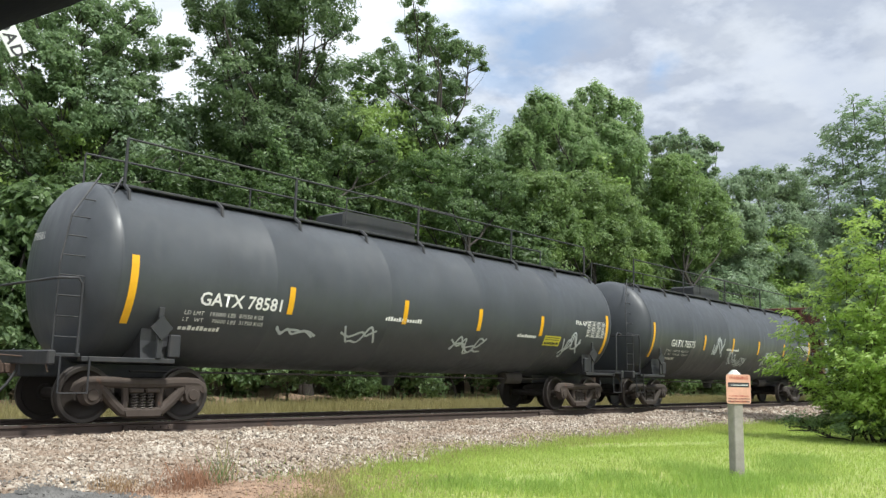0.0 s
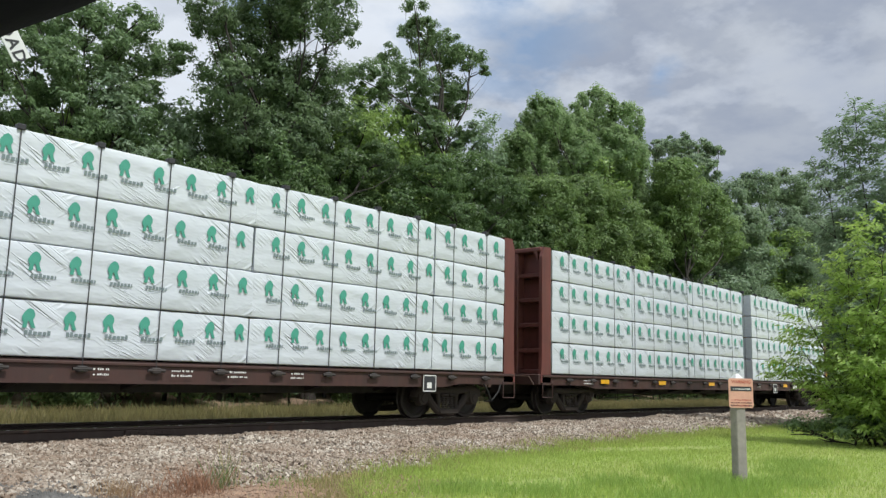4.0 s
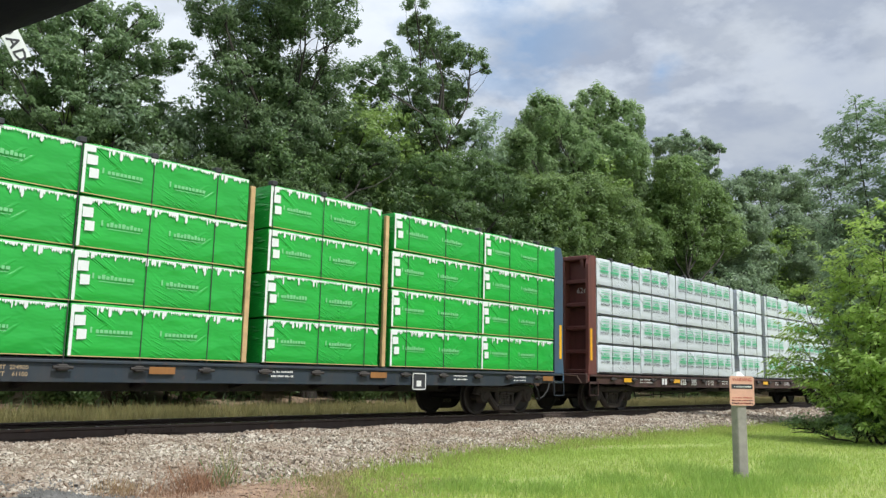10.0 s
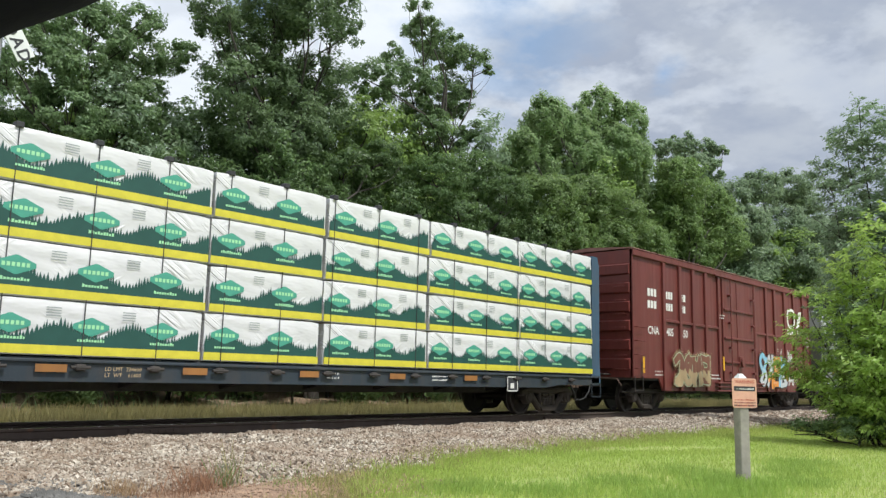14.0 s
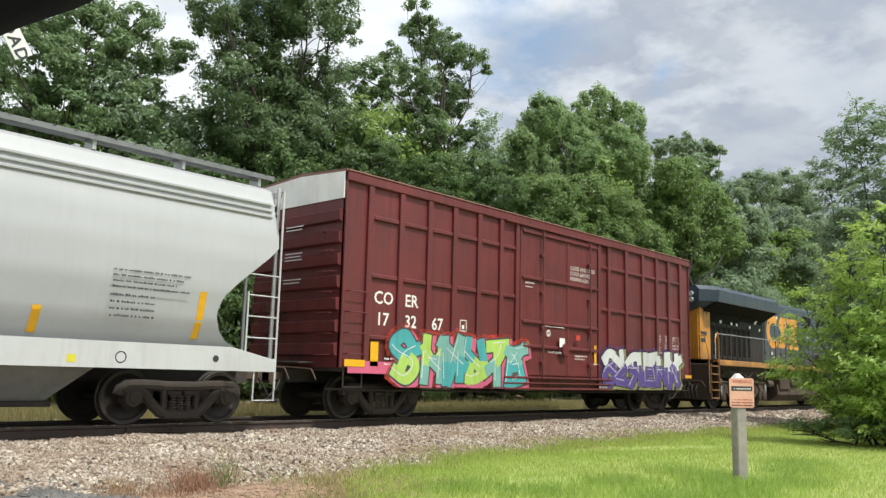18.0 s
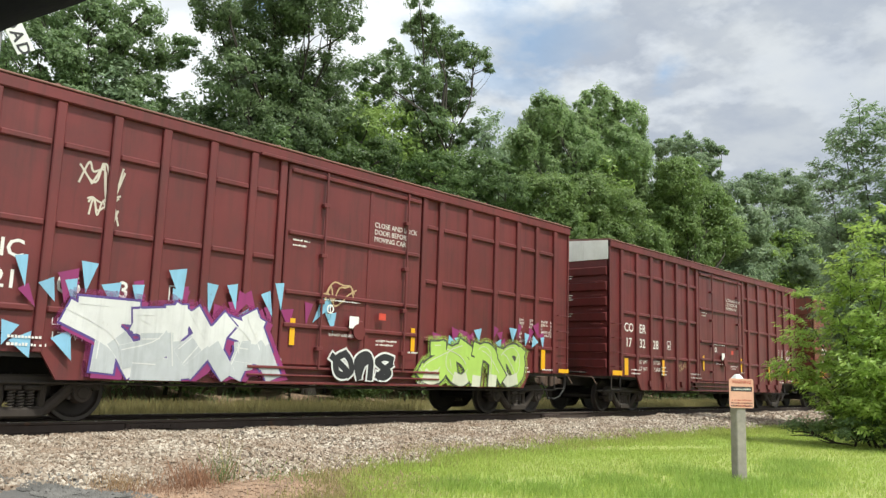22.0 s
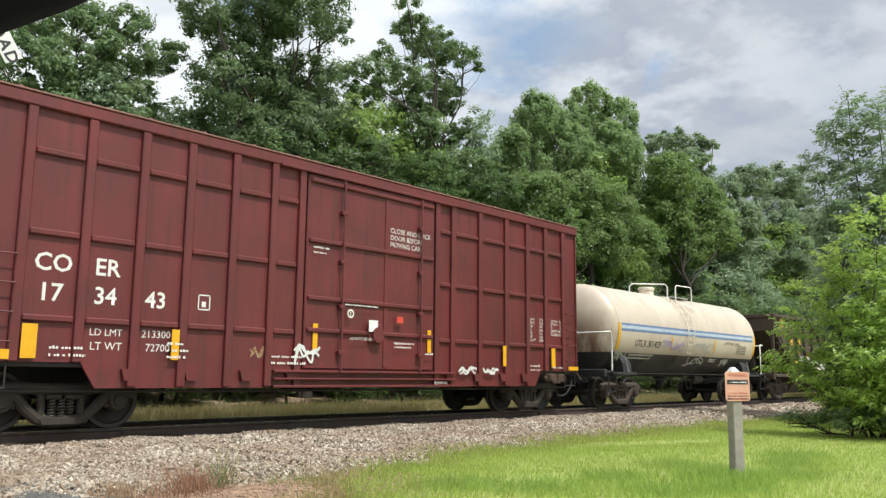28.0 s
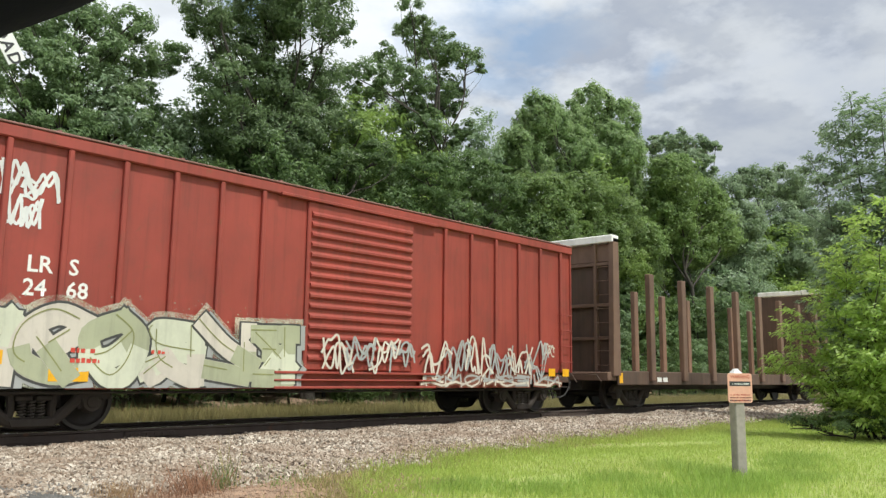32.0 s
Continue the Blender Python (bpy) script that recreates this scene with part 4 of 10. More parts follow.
def tag_scrawl(parent, x, z, w, h, y, colour, seed, thick=0.035):
    """A thin hand-sprayed scribble."""
    rg = random.Random(seed)
    s = Shape()
    for _ in range(3):
        pts = [(x + w * (i / 6 + rg.uniform(-.06, .06)), z + h * rg.uniform(0, 1)) for i in range(7)]
        ribbon(s, bend(pts, 6), thick, y - 0.003)
    tagged(part("graffiti_scrawl", s, SPRAY[colour], parent, "thin sprayed scribble"), "thin sprayed scribble", kind="stuff")


def sunburst(parent, x0, x1, z, h, y, colour, count, seed):
    rg = random.Random(seed)
    for k in range(count):
        s = Shape()
        x, a, L = x0 + (x1 - x0) * (k + rg.random()) / count, rg.uniform(-.7, .7), h * rg.uniform(.5, 1)
        wdt = rg.uniform(.08, .17)
        dx, dz = math.sin(a), math.cos(a)
        zz = z + rg.uniform(-.2, .2)
        yk = y - 0.0005 * (k % 6)
        s.add([(x, yk, zz), (x + dx * L + dz * wdt, yk, zz + dz * L - dx * wdt), (x + dx * L - dz * wdt, yk, zz + dz * L + dx * wdt)], [(0, 1, 2)])
        part("graffiti_ray", s, SPRAY[colour], parent, "sprayed colour ray")

# ---- boxcars ----


def boxcar(s, style, body, label, L=15.55, top=5.05, white_end=None):
    """Fifty-foot boxcar. style gives its posts, ribs and door."""
    car = carry(thing("boxcar", label, "boxcar", "freight cars of the train"), s)
    h, W = L / 2, 1.47
    step = 1.95                                                    # where the side sill drops between the bogies
    lo, hi = 0.66, 1.05
    outline = [(-h, hi), (-h + step - 0.25, hi), (-h + step, lo), (h - step, lo), (h - step + 0.25, hi), (h, hi), (h, top), (-h, top)]
    for d in (-1, 1):
        wall = part("side_wall", Shape().prism(outline, "y", d * (W - 0.05), d * W), body, car, "weathered " + style["word"] + " steel side sheet")
        y0, y1 = d * (W - 0.01), d * (W + 0.075)
        for k, x in enumerate(style["posts"]):
            z0 = lo + 0.02 if -h + step < x < h - step else hi
            part("side_post", Shape().box(x - style["pw"] / 2, x + style["pw"] / 2, y0, y1, z0, top - 0.2, 0.015), body, wall)
        xs = sorted([-h + 0.02, *style["posts"], h - 0.02])
        for z in style["ribs"]:
            for a, b in zip(xs, xs[1:]):
                if style["door"][0] - 0.05 < (a + b) / 2 < style["door"][1] + 0.05 or a < -h + 0.1 or b > h - 0.1:
                    continue
                part("side_rib", Shape().box(a + 0.09, b - 0.09, y0, d * (W + 0.06), z - 0.05, z + 0.05, 0.02), body, wall)
        part("top_chord", Shape().box(-h, h, d * (W - 0.04), d * (W + 0.085), top - 0.2, top, 0.02), body, wall)
        part("roof_edge", Shape().box(-h - 0.02, h + 0.02, d * (W - 0.05), d * (W + 0.10), top, top + 0.035, 0.01), M_ROOF, wall)
        for x in (-h, h):
            part("corner_post", Shape().box(x - 0.04 * (1 if x > 0 else -1), x, d * (W - 0.02), d * (W + 0.05), hi, top, 0.015), body, wall)
        if d < 0:
            for x in style.get("gussets", ()):
                part("sill_gusset", Shape().prism([(x - .14, lo + .3), (x + .14, lo + .3), (x + .09, lo + .12), (x - .09, lo + .12)], "y", -W - 0.07, -W), body, wall)
            for ex, w in ((-h + 0.12, 0.5), (h - 0.62, 0.5)):
                for k in range(4):
                    z = hi + 0.28 + 0.42 * k
                    part("grab_iron", Shape().tube([(ex, -W, z), (ex, -W - 0.13, z), (ex + w, -W - 0.13, z), (ex + w, -W, z)], 0.012), body, wall)
                part("sill_step", Shape().tube([(ex, -W - 0.02, hi + 0.05), (ex, -W - 0.02, hi - 0.38), (ex + w, -W - 0.02, hi - 0.38), (ex + w, -W - 0.02, hi + 0.05)], 0.016), M_UNDER, wall)
    # plug or sliding door on the near side, plain on the far side
    a, b = style["door"]
    door = part("door", Shape().box(a, b, -W - 0.06, -W - 0.005, lo + 0.35, top - 0.22, 0.02), style.get("door_mat", body), car, style["word"] + " steel sliding door")
    for z in style["door_ribs"]:
        part("door_rib", Shape().box(a + 0.05, b - 0.05, -W - 0.12, -W - 0.05, z - 0.045, z + 0.045, 0.02), style.get("door_mat", body), door)
    for x in style["door_bars"]:
        part("lock_bar", Shape().rod((x, -W - 0.15, lo + 0.3), (x, -W - 0.15, top - 0.25), 0.022, 8), style.get("door_mat", body), door)
        for z in (1.3, 2.2, 3.1, 4.1):
            part("bar_guide", Shape().box(x - 0.07, x + 0.07, -W - 0.17, -W - 0.06, z, z + 0.08, 0.01), style.get("door_mat", body), door)
    for x in style.get("door_seams", ()):
        part("door_stile", Shape().box(x - 0.05, x + 0.05, -W - 0.085, -W - 0.05, lo + 0.4, top - 0.3, 0.01), style.get("door_mat", body), door)
    for k in range(style.get("corrugated", 0)):
        z = lo + 0.5 + k * (top - 0.35 - lo - 0.5) / style["corrugated"]
        part("door_corrugation", Shape().prism([(-W - 0.05, z), (-W - 0.11, z + 0.05), (-W - 0.11, z + 0.09), (-W - 0.05, z + 0.15)], "x", a + 0.08, b - 0.08), style.get("door_mat", body), door)
    for z, g in ((lo + 0.3, 0.05), (lo + 0.16, 0.035), (lo + 0.02, 0.05), (top - 0.19, 0.06)):
        part("door_track", Shape().box(a - 0.7, b + 0.7, -W - 0.13, -W + 0.0, z - g / 2, z + g / 2, 0.01), body, car)
    if style.get("wheel_lock", True):
        part("lock_gear", Shape().box((a + b) / 2 - 0.18, (a + b) / 2 + 0.18, -W - 0.13, -W - 0.05, 1.55, 1.95, 0.02).turn([(-W - 0.2, 0.16), (-W - 0.17, 0.16)], "y", 16, ((a + b) / 2 + 0.02, 0, 1.72)), body, door)
    # ends with horizontal corrugations
    for d in (-1, 1):
        end = part("end_wall", Shape().box(d * (h - 0.04), d * h, -W, W, hi, top - 0.02), body, car, "corrugated steel car end")
        n = style["end_ribs"]
        zone = top - (0.62 if white_end else 0.25) - 1.25
        for k in range(n):
            z = 1.25 + zone * k / n
            g = zone / n
            prof = [(0, z + g * 0.06), (0.085, z + g * 0.13), (0.10, z + g * 0.58), (0, z + g * 0.66)]
            part("end_rib", Shape().loft([[(d * (h + p), y, q) for p, q in prof] for y in (-W + 0.05, -W + 0.07, W - 0.07, W - 0.05)]), body, end)
        if white_end:
            part("end_panel", Shape().prism([(-W + 0.02, top - 0.56), (W - 0.02, top - 0.56), (W - 0.02, top - 0.0), (0, top + 0.08), (-W + 0.02, top - 0.0)], "x", d * h, d * (h + 0.03)), white_end, end, "pale painted upper panel of the car end")
        for sy in (-1, 1):
            for k in range(7):
                z = 1.3 + 0.42 * k
                part("end_rung", Shape().tube([(d * h, sy * 1.30, z), (d * (h + 0.16), sy * 1.30, z), (d * (h + 0.16), sy * 0.92, z), (d * h, sy * 0.92, z)], 0.012), body, end)
        part("end_platform", Shape().box(d * (h + 0.02), d * (h + 0.42), -0.75, 0.95, 1.12, 1.16, 0.01), M_UNDER, car, "steel grating end platform")
        coupler(car, d * (h + 0.75), d)
    brake = Shape().turn([(-h - 0.34, 0.25), (-h - 0.34, 0.28), (-h - 0.31, 0.28), (-h - 0.31, 0.25)], "x", 20, (0, 0.55, 2.1), False)
    for k in range(5):
        brake.rod((-h - 0.325, 0.55, 2.1), (-h - 0.325, 0.55 + 0.26 * math.cos(1.257 * k), 2.1 + 0.26 * math.sin(1.257 * k)), 0.012, 5)
    part("brake_wheel", brake.rod((-h, 0.55, 2.1), (-h - 0.33, 0.55, 2.1), 0.03, 8), body, car, "hand brake wheel")
    part("roof", Shape().prism([(-W - 0.04, top + 0.02), (W + 0.04, top + 0.02), (W + 0.02, top + 0.05), (0, top + 0.15), (-W - 0.02, top + 0.05)], "x", -h - 0.02, h + 0.02), M_ROOF, car, "ribbed steel roof")
    rib = once("roof_rib_%.2f" % top, lambda: Shape().prism([(-W, top + 0.055), (0, top + 0.152), (W, top + 0.055), (W, top + 0.085), (0, top + 0.182), (-W, top + 0.085)], "x", -0.03, 0.03))
    for k in range(15):
        part("roof_rib", rib, M_ROOF, car, "", (-h + 0.5 + k * (L - 1) / 14, 0, 0))
    part("floor", Shape().box(-h + 0.03, h - 0.03, -W + 0.05, W - 0.05, 0.98, 1.08), M_UNDER, car)
    part("centre_sill", Shape().box(-h - 0.3, h + 0.3, -0.2, 0.2, 0.74, 1.0), M_UNDER, car)
    for x, w in ((-3.2, 0.7), (-1.5, 0.3), (1.2, 1.1), (3.4, 0.5)):
        part("brake_equipment", Shape().box(x, x + w, -0.9, -0.4, 0.62, 0.9, 0.05), M_UNDER, car)
    part("brake_reservoir", Shape().rod((-0.6, 0.6, 0.72), (0.5, 0.6, 0.72), 0.2, 14), M_UNDER, car)
    part("brake_pipe", Shape().tube([(-h, -1.1, 0.62), (-3, -1.15, 0.60), (3, -1.15, 0.60), (h, -1.1, 0.62)], 0.025), M_UNDER, car)
    for x in (-h + 1.66, h - 1.66):
        truck(car, s, x, M_TRUCK)
    return car


def spaced(a, b, n):
    return [a + (b - a) * k / (n - 1) for k in range(n)]


STYLE_COER = dict(word="oxide brown", posts=[-7.09, -6.16, -5.26, -4.40, -3.50, -2.64, -1.98, 1.95, 2.5, 3.51, 4.55, 5.45, 6.27, 7.1], pw=0.15, ribs=[4.20, 2.97, 1.69],
                  door=(-1.85, 1.82), door_ribs=[4.70, 3.50, 2.37, 1.75], door_bars=[-0.97, 1.32], door_seams=[0.3], end_ribs=7, gussets=[-5.3, -4.2, -3.1, -2.1, 2.4, 3.4, 4.4, 5.3])
STYLE_CNA = dict(word="faded brown", posts=[-5.83, -4.69, -3.70, -2.72, -1.65, 1.65, 2.82, 3.74, 4.86, 5.94, 7.06], pw=0.18, ribs=[2.90],
                 door=(-1.35, 1.49), door_ribs=[3.61, 2.58, 1.71], door_bars=[-0.85, 1.25], door_seams=[-0.1], end_ribs=6, gussets=[])
STYLE_WC = dict(word="faded maroon", posts=spaced(-7.2, -2.2, 8) + spaced(2.2, 7.2, 8), pw=0.10, ribs=[],
                door=(-1.95, 1.95), door_ribs=[4.2, 3.4, 2.6, 1.8], door_bars=[-1.2, 1.2], door_seams=[0], end_ribs=6, gussets=[])
STYLE_LRS = dict(word="orange-red", posts=spaced(-6.99, -2.5, 6) + spaced(2.57, 7.3, 6), pw=0.09, ribs=[],
                 door=(-1.46, 1.51), door_ribs=[], door_bars=[], door_seams=[], corrugated=15, end_ribs=5, wheel_lock=False, gussets=[])
Y = -1.545            # just proud of posts
YP = -1.473           # just proud of the side sheet
YD = -1.535           # just proud of the door


def box_marks(car, seed, reflect, dim_x=5.6, dim_z=2.35):
    """Reflector strips and small stencils shared by the boxcars."""
    for x, z, w in reflect:
        plate(car, "reflector", x, x + w, z, z + 0.5, Y - 0.012, M_YELLOW, "yellow reflective strip")
    for txt, dx, dz in (("EXH\nEXW\nEW\nIL\nIW\nIH\nCU FT", 0, 0), ("17-0\n10-8\n9-7\n50-6\n9-6\n13-1\n6276", 0.42, 0), ("EXH W\nEXW H\nH\nEMPTY CG\nFLOOR H", 0.95, 0), ("9-2\n16-2\n16-9\n5-0\n3-6", 1.36, 0)):
        letter(car, txt, dim_x + dx, dim_z + dz, 0.062, YP, None, 1.0, 0.001, "small white dimension stencil")
    bars(car, [(-6.6, 1.24, 0.5, 0.06), (-6.6, 1.13, 0.55, 0.06), (-4.7, 1.36, 0.3, 0.06), (-4.7, 1.25, 0.4, 0.06), (-4.7, 1.14, 0.35, 0.06), (-2.6, 1.2, 0.7, 0.06),
               (-2.6, 1.08, 0.8, 0.06), (-1.7, 3.35, 0.4, 0.05), (-1.7, 3.25, 0.32, 0.05), (5.5, 1.15, 0.4, 0.06), (5.5, 1.05, 0.45, 0.06), (6.5, 1.12, 0.45, 0.05)], YP - 0.09, None, "small_print", seed + 1)


def coer_details(car, left, mid, right, seed):
    for k, (txt, x, z) in enumerate(left):
        letter(car, txt, x, z, 0.26, YP, None, 1.0, 0.006)
    frame_mark(car, -4.12, 1.98, 0.24, 0.27, YP)
    letter(car, "CLOSE AND LOCK\nDOOR BEFORE\nMOVING CAR", 0.41, 3.94, 0.105, YD)
    letter(car, "DO NOT LUBE DOORS", -0.76, 1.60, 0.05, YD - 0.09)
    letter(car, "RELEASE ROD", 1.79, 0.72, 0.05, Y - 0.06)
    letter(car, "SEAL", 0.54, 1.54, 0.05, YD - 0.09)
    letter(car, "LD LMT", -5.98, 1.47, 0.11, YP)
    letter(car, "LT WT", -5.96, 1.25, 0.12, YP)
    letter(car, mid[0], -5.12, 1.47, 0.12, YP)
    letter(car, mid[1], -5.04, 1.25, 0.12, YP)
    bars(car, [(-0.9, 2.28, 0.9, 0.04), (0.5, 1.55, 0.6, 0.05), (0.5, 1.47, 0.5, 0.05), (1.45, 1.35, 0.3, 0.05)], YD - 0.09, None, "small_print", seed + 5)
    plate(car, "routing_card", -0.25, 0.0, 1.78, 2.02, YD - 0.1, M_PAPER, "white routing card")
    plate(car, "red_placard", 0.55, 0.75, 2.0, 2.14, YD - 0.1, M_REDTAG)
    ring = Shape().turn([(-0.002, 0.06), (-0.002, 0.09)], "y", 20, (-0.75, YD - 0.09, 2.12), False).box(-0.76, -0.74, YD - 0.092, YD - 0.091, 2.06, 2.18)
    part("round_stencil", ring, M_LETTER, car)
    plate(car, "step_mark", -7.7, -7.15, 1.08, 1.22, Y - 0.02, M_YELLOW, "yellow step marking")
    plate(car, "step_mark", 7.25, 7.72, 1.08, 1.18, Y - 0.02, M_YELLOW, "yellow step marking")
    box_marks(car, seed, [(-7.0, 1.10, 0.22), (-4.62, 1.12, 0.14), (-1.65, 1.38, 0.12), (1.6, 1.40, 0.12), (4.35, 1.15, 0.13), (6.45, 1.15, 0.18)])


def end_text(car, text, h=7.775, top=5.05):
    """Small dark number line on the white panel of the end that faces the camera."""
    me = text_mesh(text, 0.13).copy()
    me.materials.clear()
    m = Matrix.Translation((-h - 0.034, 1.15, top - 0.3)) @ Matrix.Rotation(radians(-90), 4, "Z")
    part("lettering", me, M_LETTER_DK, car, "small black lettering on the end panel", m)
    s = Shape()
    for r, (zc, n) in enumerate(((4.0, 2), (3.42, 3), (2.86, 2))):
        for k in range(n):
            s.add([(-h - 0.115, 0.30, zc - 0.07 * k), (-h - 0.115, -0.3 + 0.05 * (k % 2), zc - 0.07 * k), (-h - 0.115, -0.3 + 0.05 * (k % 2), zc - 0.07 * k + 0.026), (-h - 0.115, 0.30, zc - 0.07 * k + 0.026)], [(0, 1, 2, 3)])
    part("small_print", s, M_LETTER, car, "fine print too small to read")


def build_boxcars():
    # brown car with railway name in block letters, big white looping emblem at the other end
    c = boxcar(196.35, STYLE_CNA, M_CNRED, "red-brown boxcar with white block lettering and graffiti", L=15.7, top=4.98)
    for z, x, w, n in ((3.62, -6.85, 0.62, 3), (3.62, -5.63, 0.5, 3), (3.62, -4.6, 0.42, 2), (3.24, -6.85, 0.62, 3), (3.24, -5.63, 0.5, 3), (3.24, -4.6, 0.4, 2)):
        block_word(c, x, z, w, 0.24, YP, n)
    for txt, x in (("CNA", -6.86), ("405", -5.62), ("650", -4.60)):
        letter(c, txt, x, 2.43, 0.24, YP, None, 0.95, 0.006)
    s = Shape()
    ribbon(s, bend([(5.05, 3.75), (5.12, 4.02), (5.4, 4.08), (5.75, 4.05), (5.86, 3.75), (5.75, 3.42), (5.4, 3.36), (5.12, 3.44), (5.05, 3.75)], 4), 0.12, Y - 0.012, False)
    s.add([(6.02, Y - 0.014, 3.36), (6.36, Y - 0.014, 3.36), (6.74, Y - 0.014, 4.08), (6.40, Y - 0.014, 4.08)], [(0, 1, 2, 3)])
    part("painted_emblem", s, M_LETTER, c, "white painted emblem of plain shapes")
    block_word(c, 4.98, 3.05, 0.75, 0.2, Y - 0.012, 3), block_word(c, 6.15, 3.05, 0.68, 0.2, Y - 0.012, 4)
    box_marks(c, 31, [(-7.35, 1.2, 0.12), (-1.5, 1.4, 0.12), (4.62, 1.0, 0.14), (7.5, 1.2, 0.13)], 3.9)
    graffiti(c, -5.3, 0.8, 2.6, 1.15, Y - 0.02, ["rust", "tan"], "sage", "cone", 40, "tan", None, None, 0.34)
    graffiti(c, 1.9, 0.72, 2.65, 1.5, Y - 0.02, ["sky", "silver", "orange"], "black", "skel", 41, "rust", None, "white")
    tag_scrawl(c, 4.8, 1.85, 0.85, 0.6, YP, "white", 42, 0.05), tag_scrawl(c, 4.9, 0.9, 0.8, 0.45, YP, "white", 43, 0.06), tag_scrawl(c, 7.1, 2.6, 0.6, 0.6, Y, "white", 44, 0.02)

    white_end = M_WHITE
    c = boxcar(231.93, STYLE_COER, M_OXIDE, "oxide-brown boxcar with white lettering, teal and purple graffiti", white_end=white_end)
    coer_details(c, [("CO", -6.88, 2.41), ("ER", -5.96, 2.41), ("17", -6.80, 1.96), ("32", -5.95, 1.96), ("67", -5.09, 1.96)], ("213300", "72700"), None, 50)
    end_text(c, "173267")
    graffiti(c, -6.35, 0.68, 4.65, 1.22, Y - 0.02, ["teal", "lime", "mint"], "charcoal", "shnute", 51, "red", "pink", "white", 0.36, 0.5)
    plate(c, "graffiti_patch", -7.6, -6.0, 0.95, 1.2, Y - 0.012, SPRAY["pink"], "sprayed pink patch")
    graffiti(c, 2.0, 0.68, 4.8, 1.2, Y - 0.02, ["white", "purple"], "black", "strehn", 52, "purple", "olive", "white", 0.34, 0.6)

    c = boxcar(271.77, STYLE_COER, M_OXIDE, "oxide-brown boxcar with white lettering and a long graffiti mural", white_end=white_end)
    coer_details(c, [("IC", -6.82, 2.41), ("21", -6.88, 1.96), ("06", -5.96, 1.96), ("3", -5.0, 1.96)], ("213800", "72200"), None, 60)
    end_text(c, "21063")
    graffiti(c, -5.6, 0.68, 3.6, 1.25, Y - 0.02, ["white", "silver"], "purple", "texa", 61, "magenta", "magenta", "white", 0.40, 0.5)
    sunburst(c, -7.2, -0.3, 1.8, 0.62, Y - 0.004, "sky", 17, 62), sunburst(c, -6.9, -1.0, 1.65, 0.6, Y - 0.003, "magenta", 16, 63), sunburst(c, -7.5, -5.6, 1.0, 0.5, Y - 0.005, "sky", 5, 78), sunburst(c, 2.2, 6.9, 1.75, 0.4, Y - 0.004, "magenta", 12, 64), sunburst(c, 2.4, 7.0, 1.6, 0.4, Y - 0.006, "sky", 9, 68)
    graffiti(c, -0.6, 0.74, 1.6, 0.6, YD - 0.1, ["black"], "white", "ous", 65)
    graffiti(c, 1.85, 0.68, 3.75, 1.05, Y - 0.02, ["lime", "cream"], "charcoal", "jouo", 66, "lime", None, "cream", 0.36, 0.2)
    tag_scrawl(c, -5.75, 3.5, 0.65, 0.6, YP, "bone", 67, 0.032), tag_scrawl(c, -5.6, 3.05, 0.5, 0.5, YP, "bone", 77, 0.03), tag_scrawl(c, -0.9, 2.2, 0.8, 0.5, YD - .05, "tan", 69, 0.03)

    c = boxcar(289.5, STYLE_COER, M_OXIDE, "oxide-brown boxcar with white lettering and white end panel", white_end=white_end)
    coer_details(c, [("CO", -6.88, 2.41), ("ER", -5.96, 2.41), ("17", -6.80, 1.96), ("32", -5.95, 1.96), ("28", -5.09, 1.96)], ("213200", "72800"), None, 70)
    end_text(c, "173228")
    tag_scrawl(c, -3.4, 1.3, 0.6, 0.35, YP, "tan", 71, 0.02), tag_scrawl(c, 4.6, 1.1, 0.5, 0.5, YP, "tan", 72, 0.02)

    c = boxcar(307.45, STYLE_CNA, M_OXIDE_OLD, "faded brown boxcar with white lettering and teal graffiti", L=15.7, top=4.98)
    for txt, x in (("CNA", -6.86), ("405", -5.62), ("546", -4.60)):
        letter(c, txt, x, 2.43, 0.26, YP, None, 0.95, 0.006)
    frame_mark(c, -3.5, 2.42, 0.27, 0.3, YP)
    for txt, x, z in (("214200", -6.45, 2.02), ("71800", -6.4, 1.86), ("LMT", -6.86, 2.02), ("WT", -6.82, 1.86)):
        letter(c, txt, x, z, 0.1, YP)
    plate(c, "yellow_panel", -7.0, -6.45, 1.42, 1.62, YP - 0.002, M_YELLOW, "yellow maintenance panel")
    letter(c, "CLOSE AND LOCK\nDOOR BEFORE\nMOVING CAR\nONLY", -0.83, 3.18, 0.10, YD)
    letter(c, "ASD", -0.06, 2.03, 0.11, YD)
    bars(c, [(-1.2, 2.3 - 0.12 * k, 0.8, 0.07) for k in range(4)] + [(0.5, 2.35, 0.9, 0.05), (0.5, 2.22, 0.7, 0.05), (-0.3, 2.02, 0.9, 0.05), (0.5, 1.5, 0.6, 0.04), (0.5, 1.4, 0.5, 0.04)], YD - 0.003, None, "small_print", 81)
    box_marks(c, 82, [(-7.4, 1.15, 0.13), (-4.90, 0.98, 0.14), (-1.77, 1.0, 0.12), (7.3, 1.5, 0.12)], -5.6, 2.15)
    graffiti(c, -4.75, 0.68, 3.1, 1.2, Y - 0.02, ["silver", "mint"], "charcoal", "solk", 83, "tan", None, "white", 0.42)
    graffiti(c, 1.6, 0.68, 5.5, 1.15, Y - 0.02, ["teal", "lilac"], "black", "johstep", 84, "tan", None, None, 0.33)

    c = boxcar(325.4, STYLE_WC, M_PLUM, "weathered maroon boxcar with faded tan lettering and blue graffiti", L=15.7, top=5.0, white_end=M_SILVER)
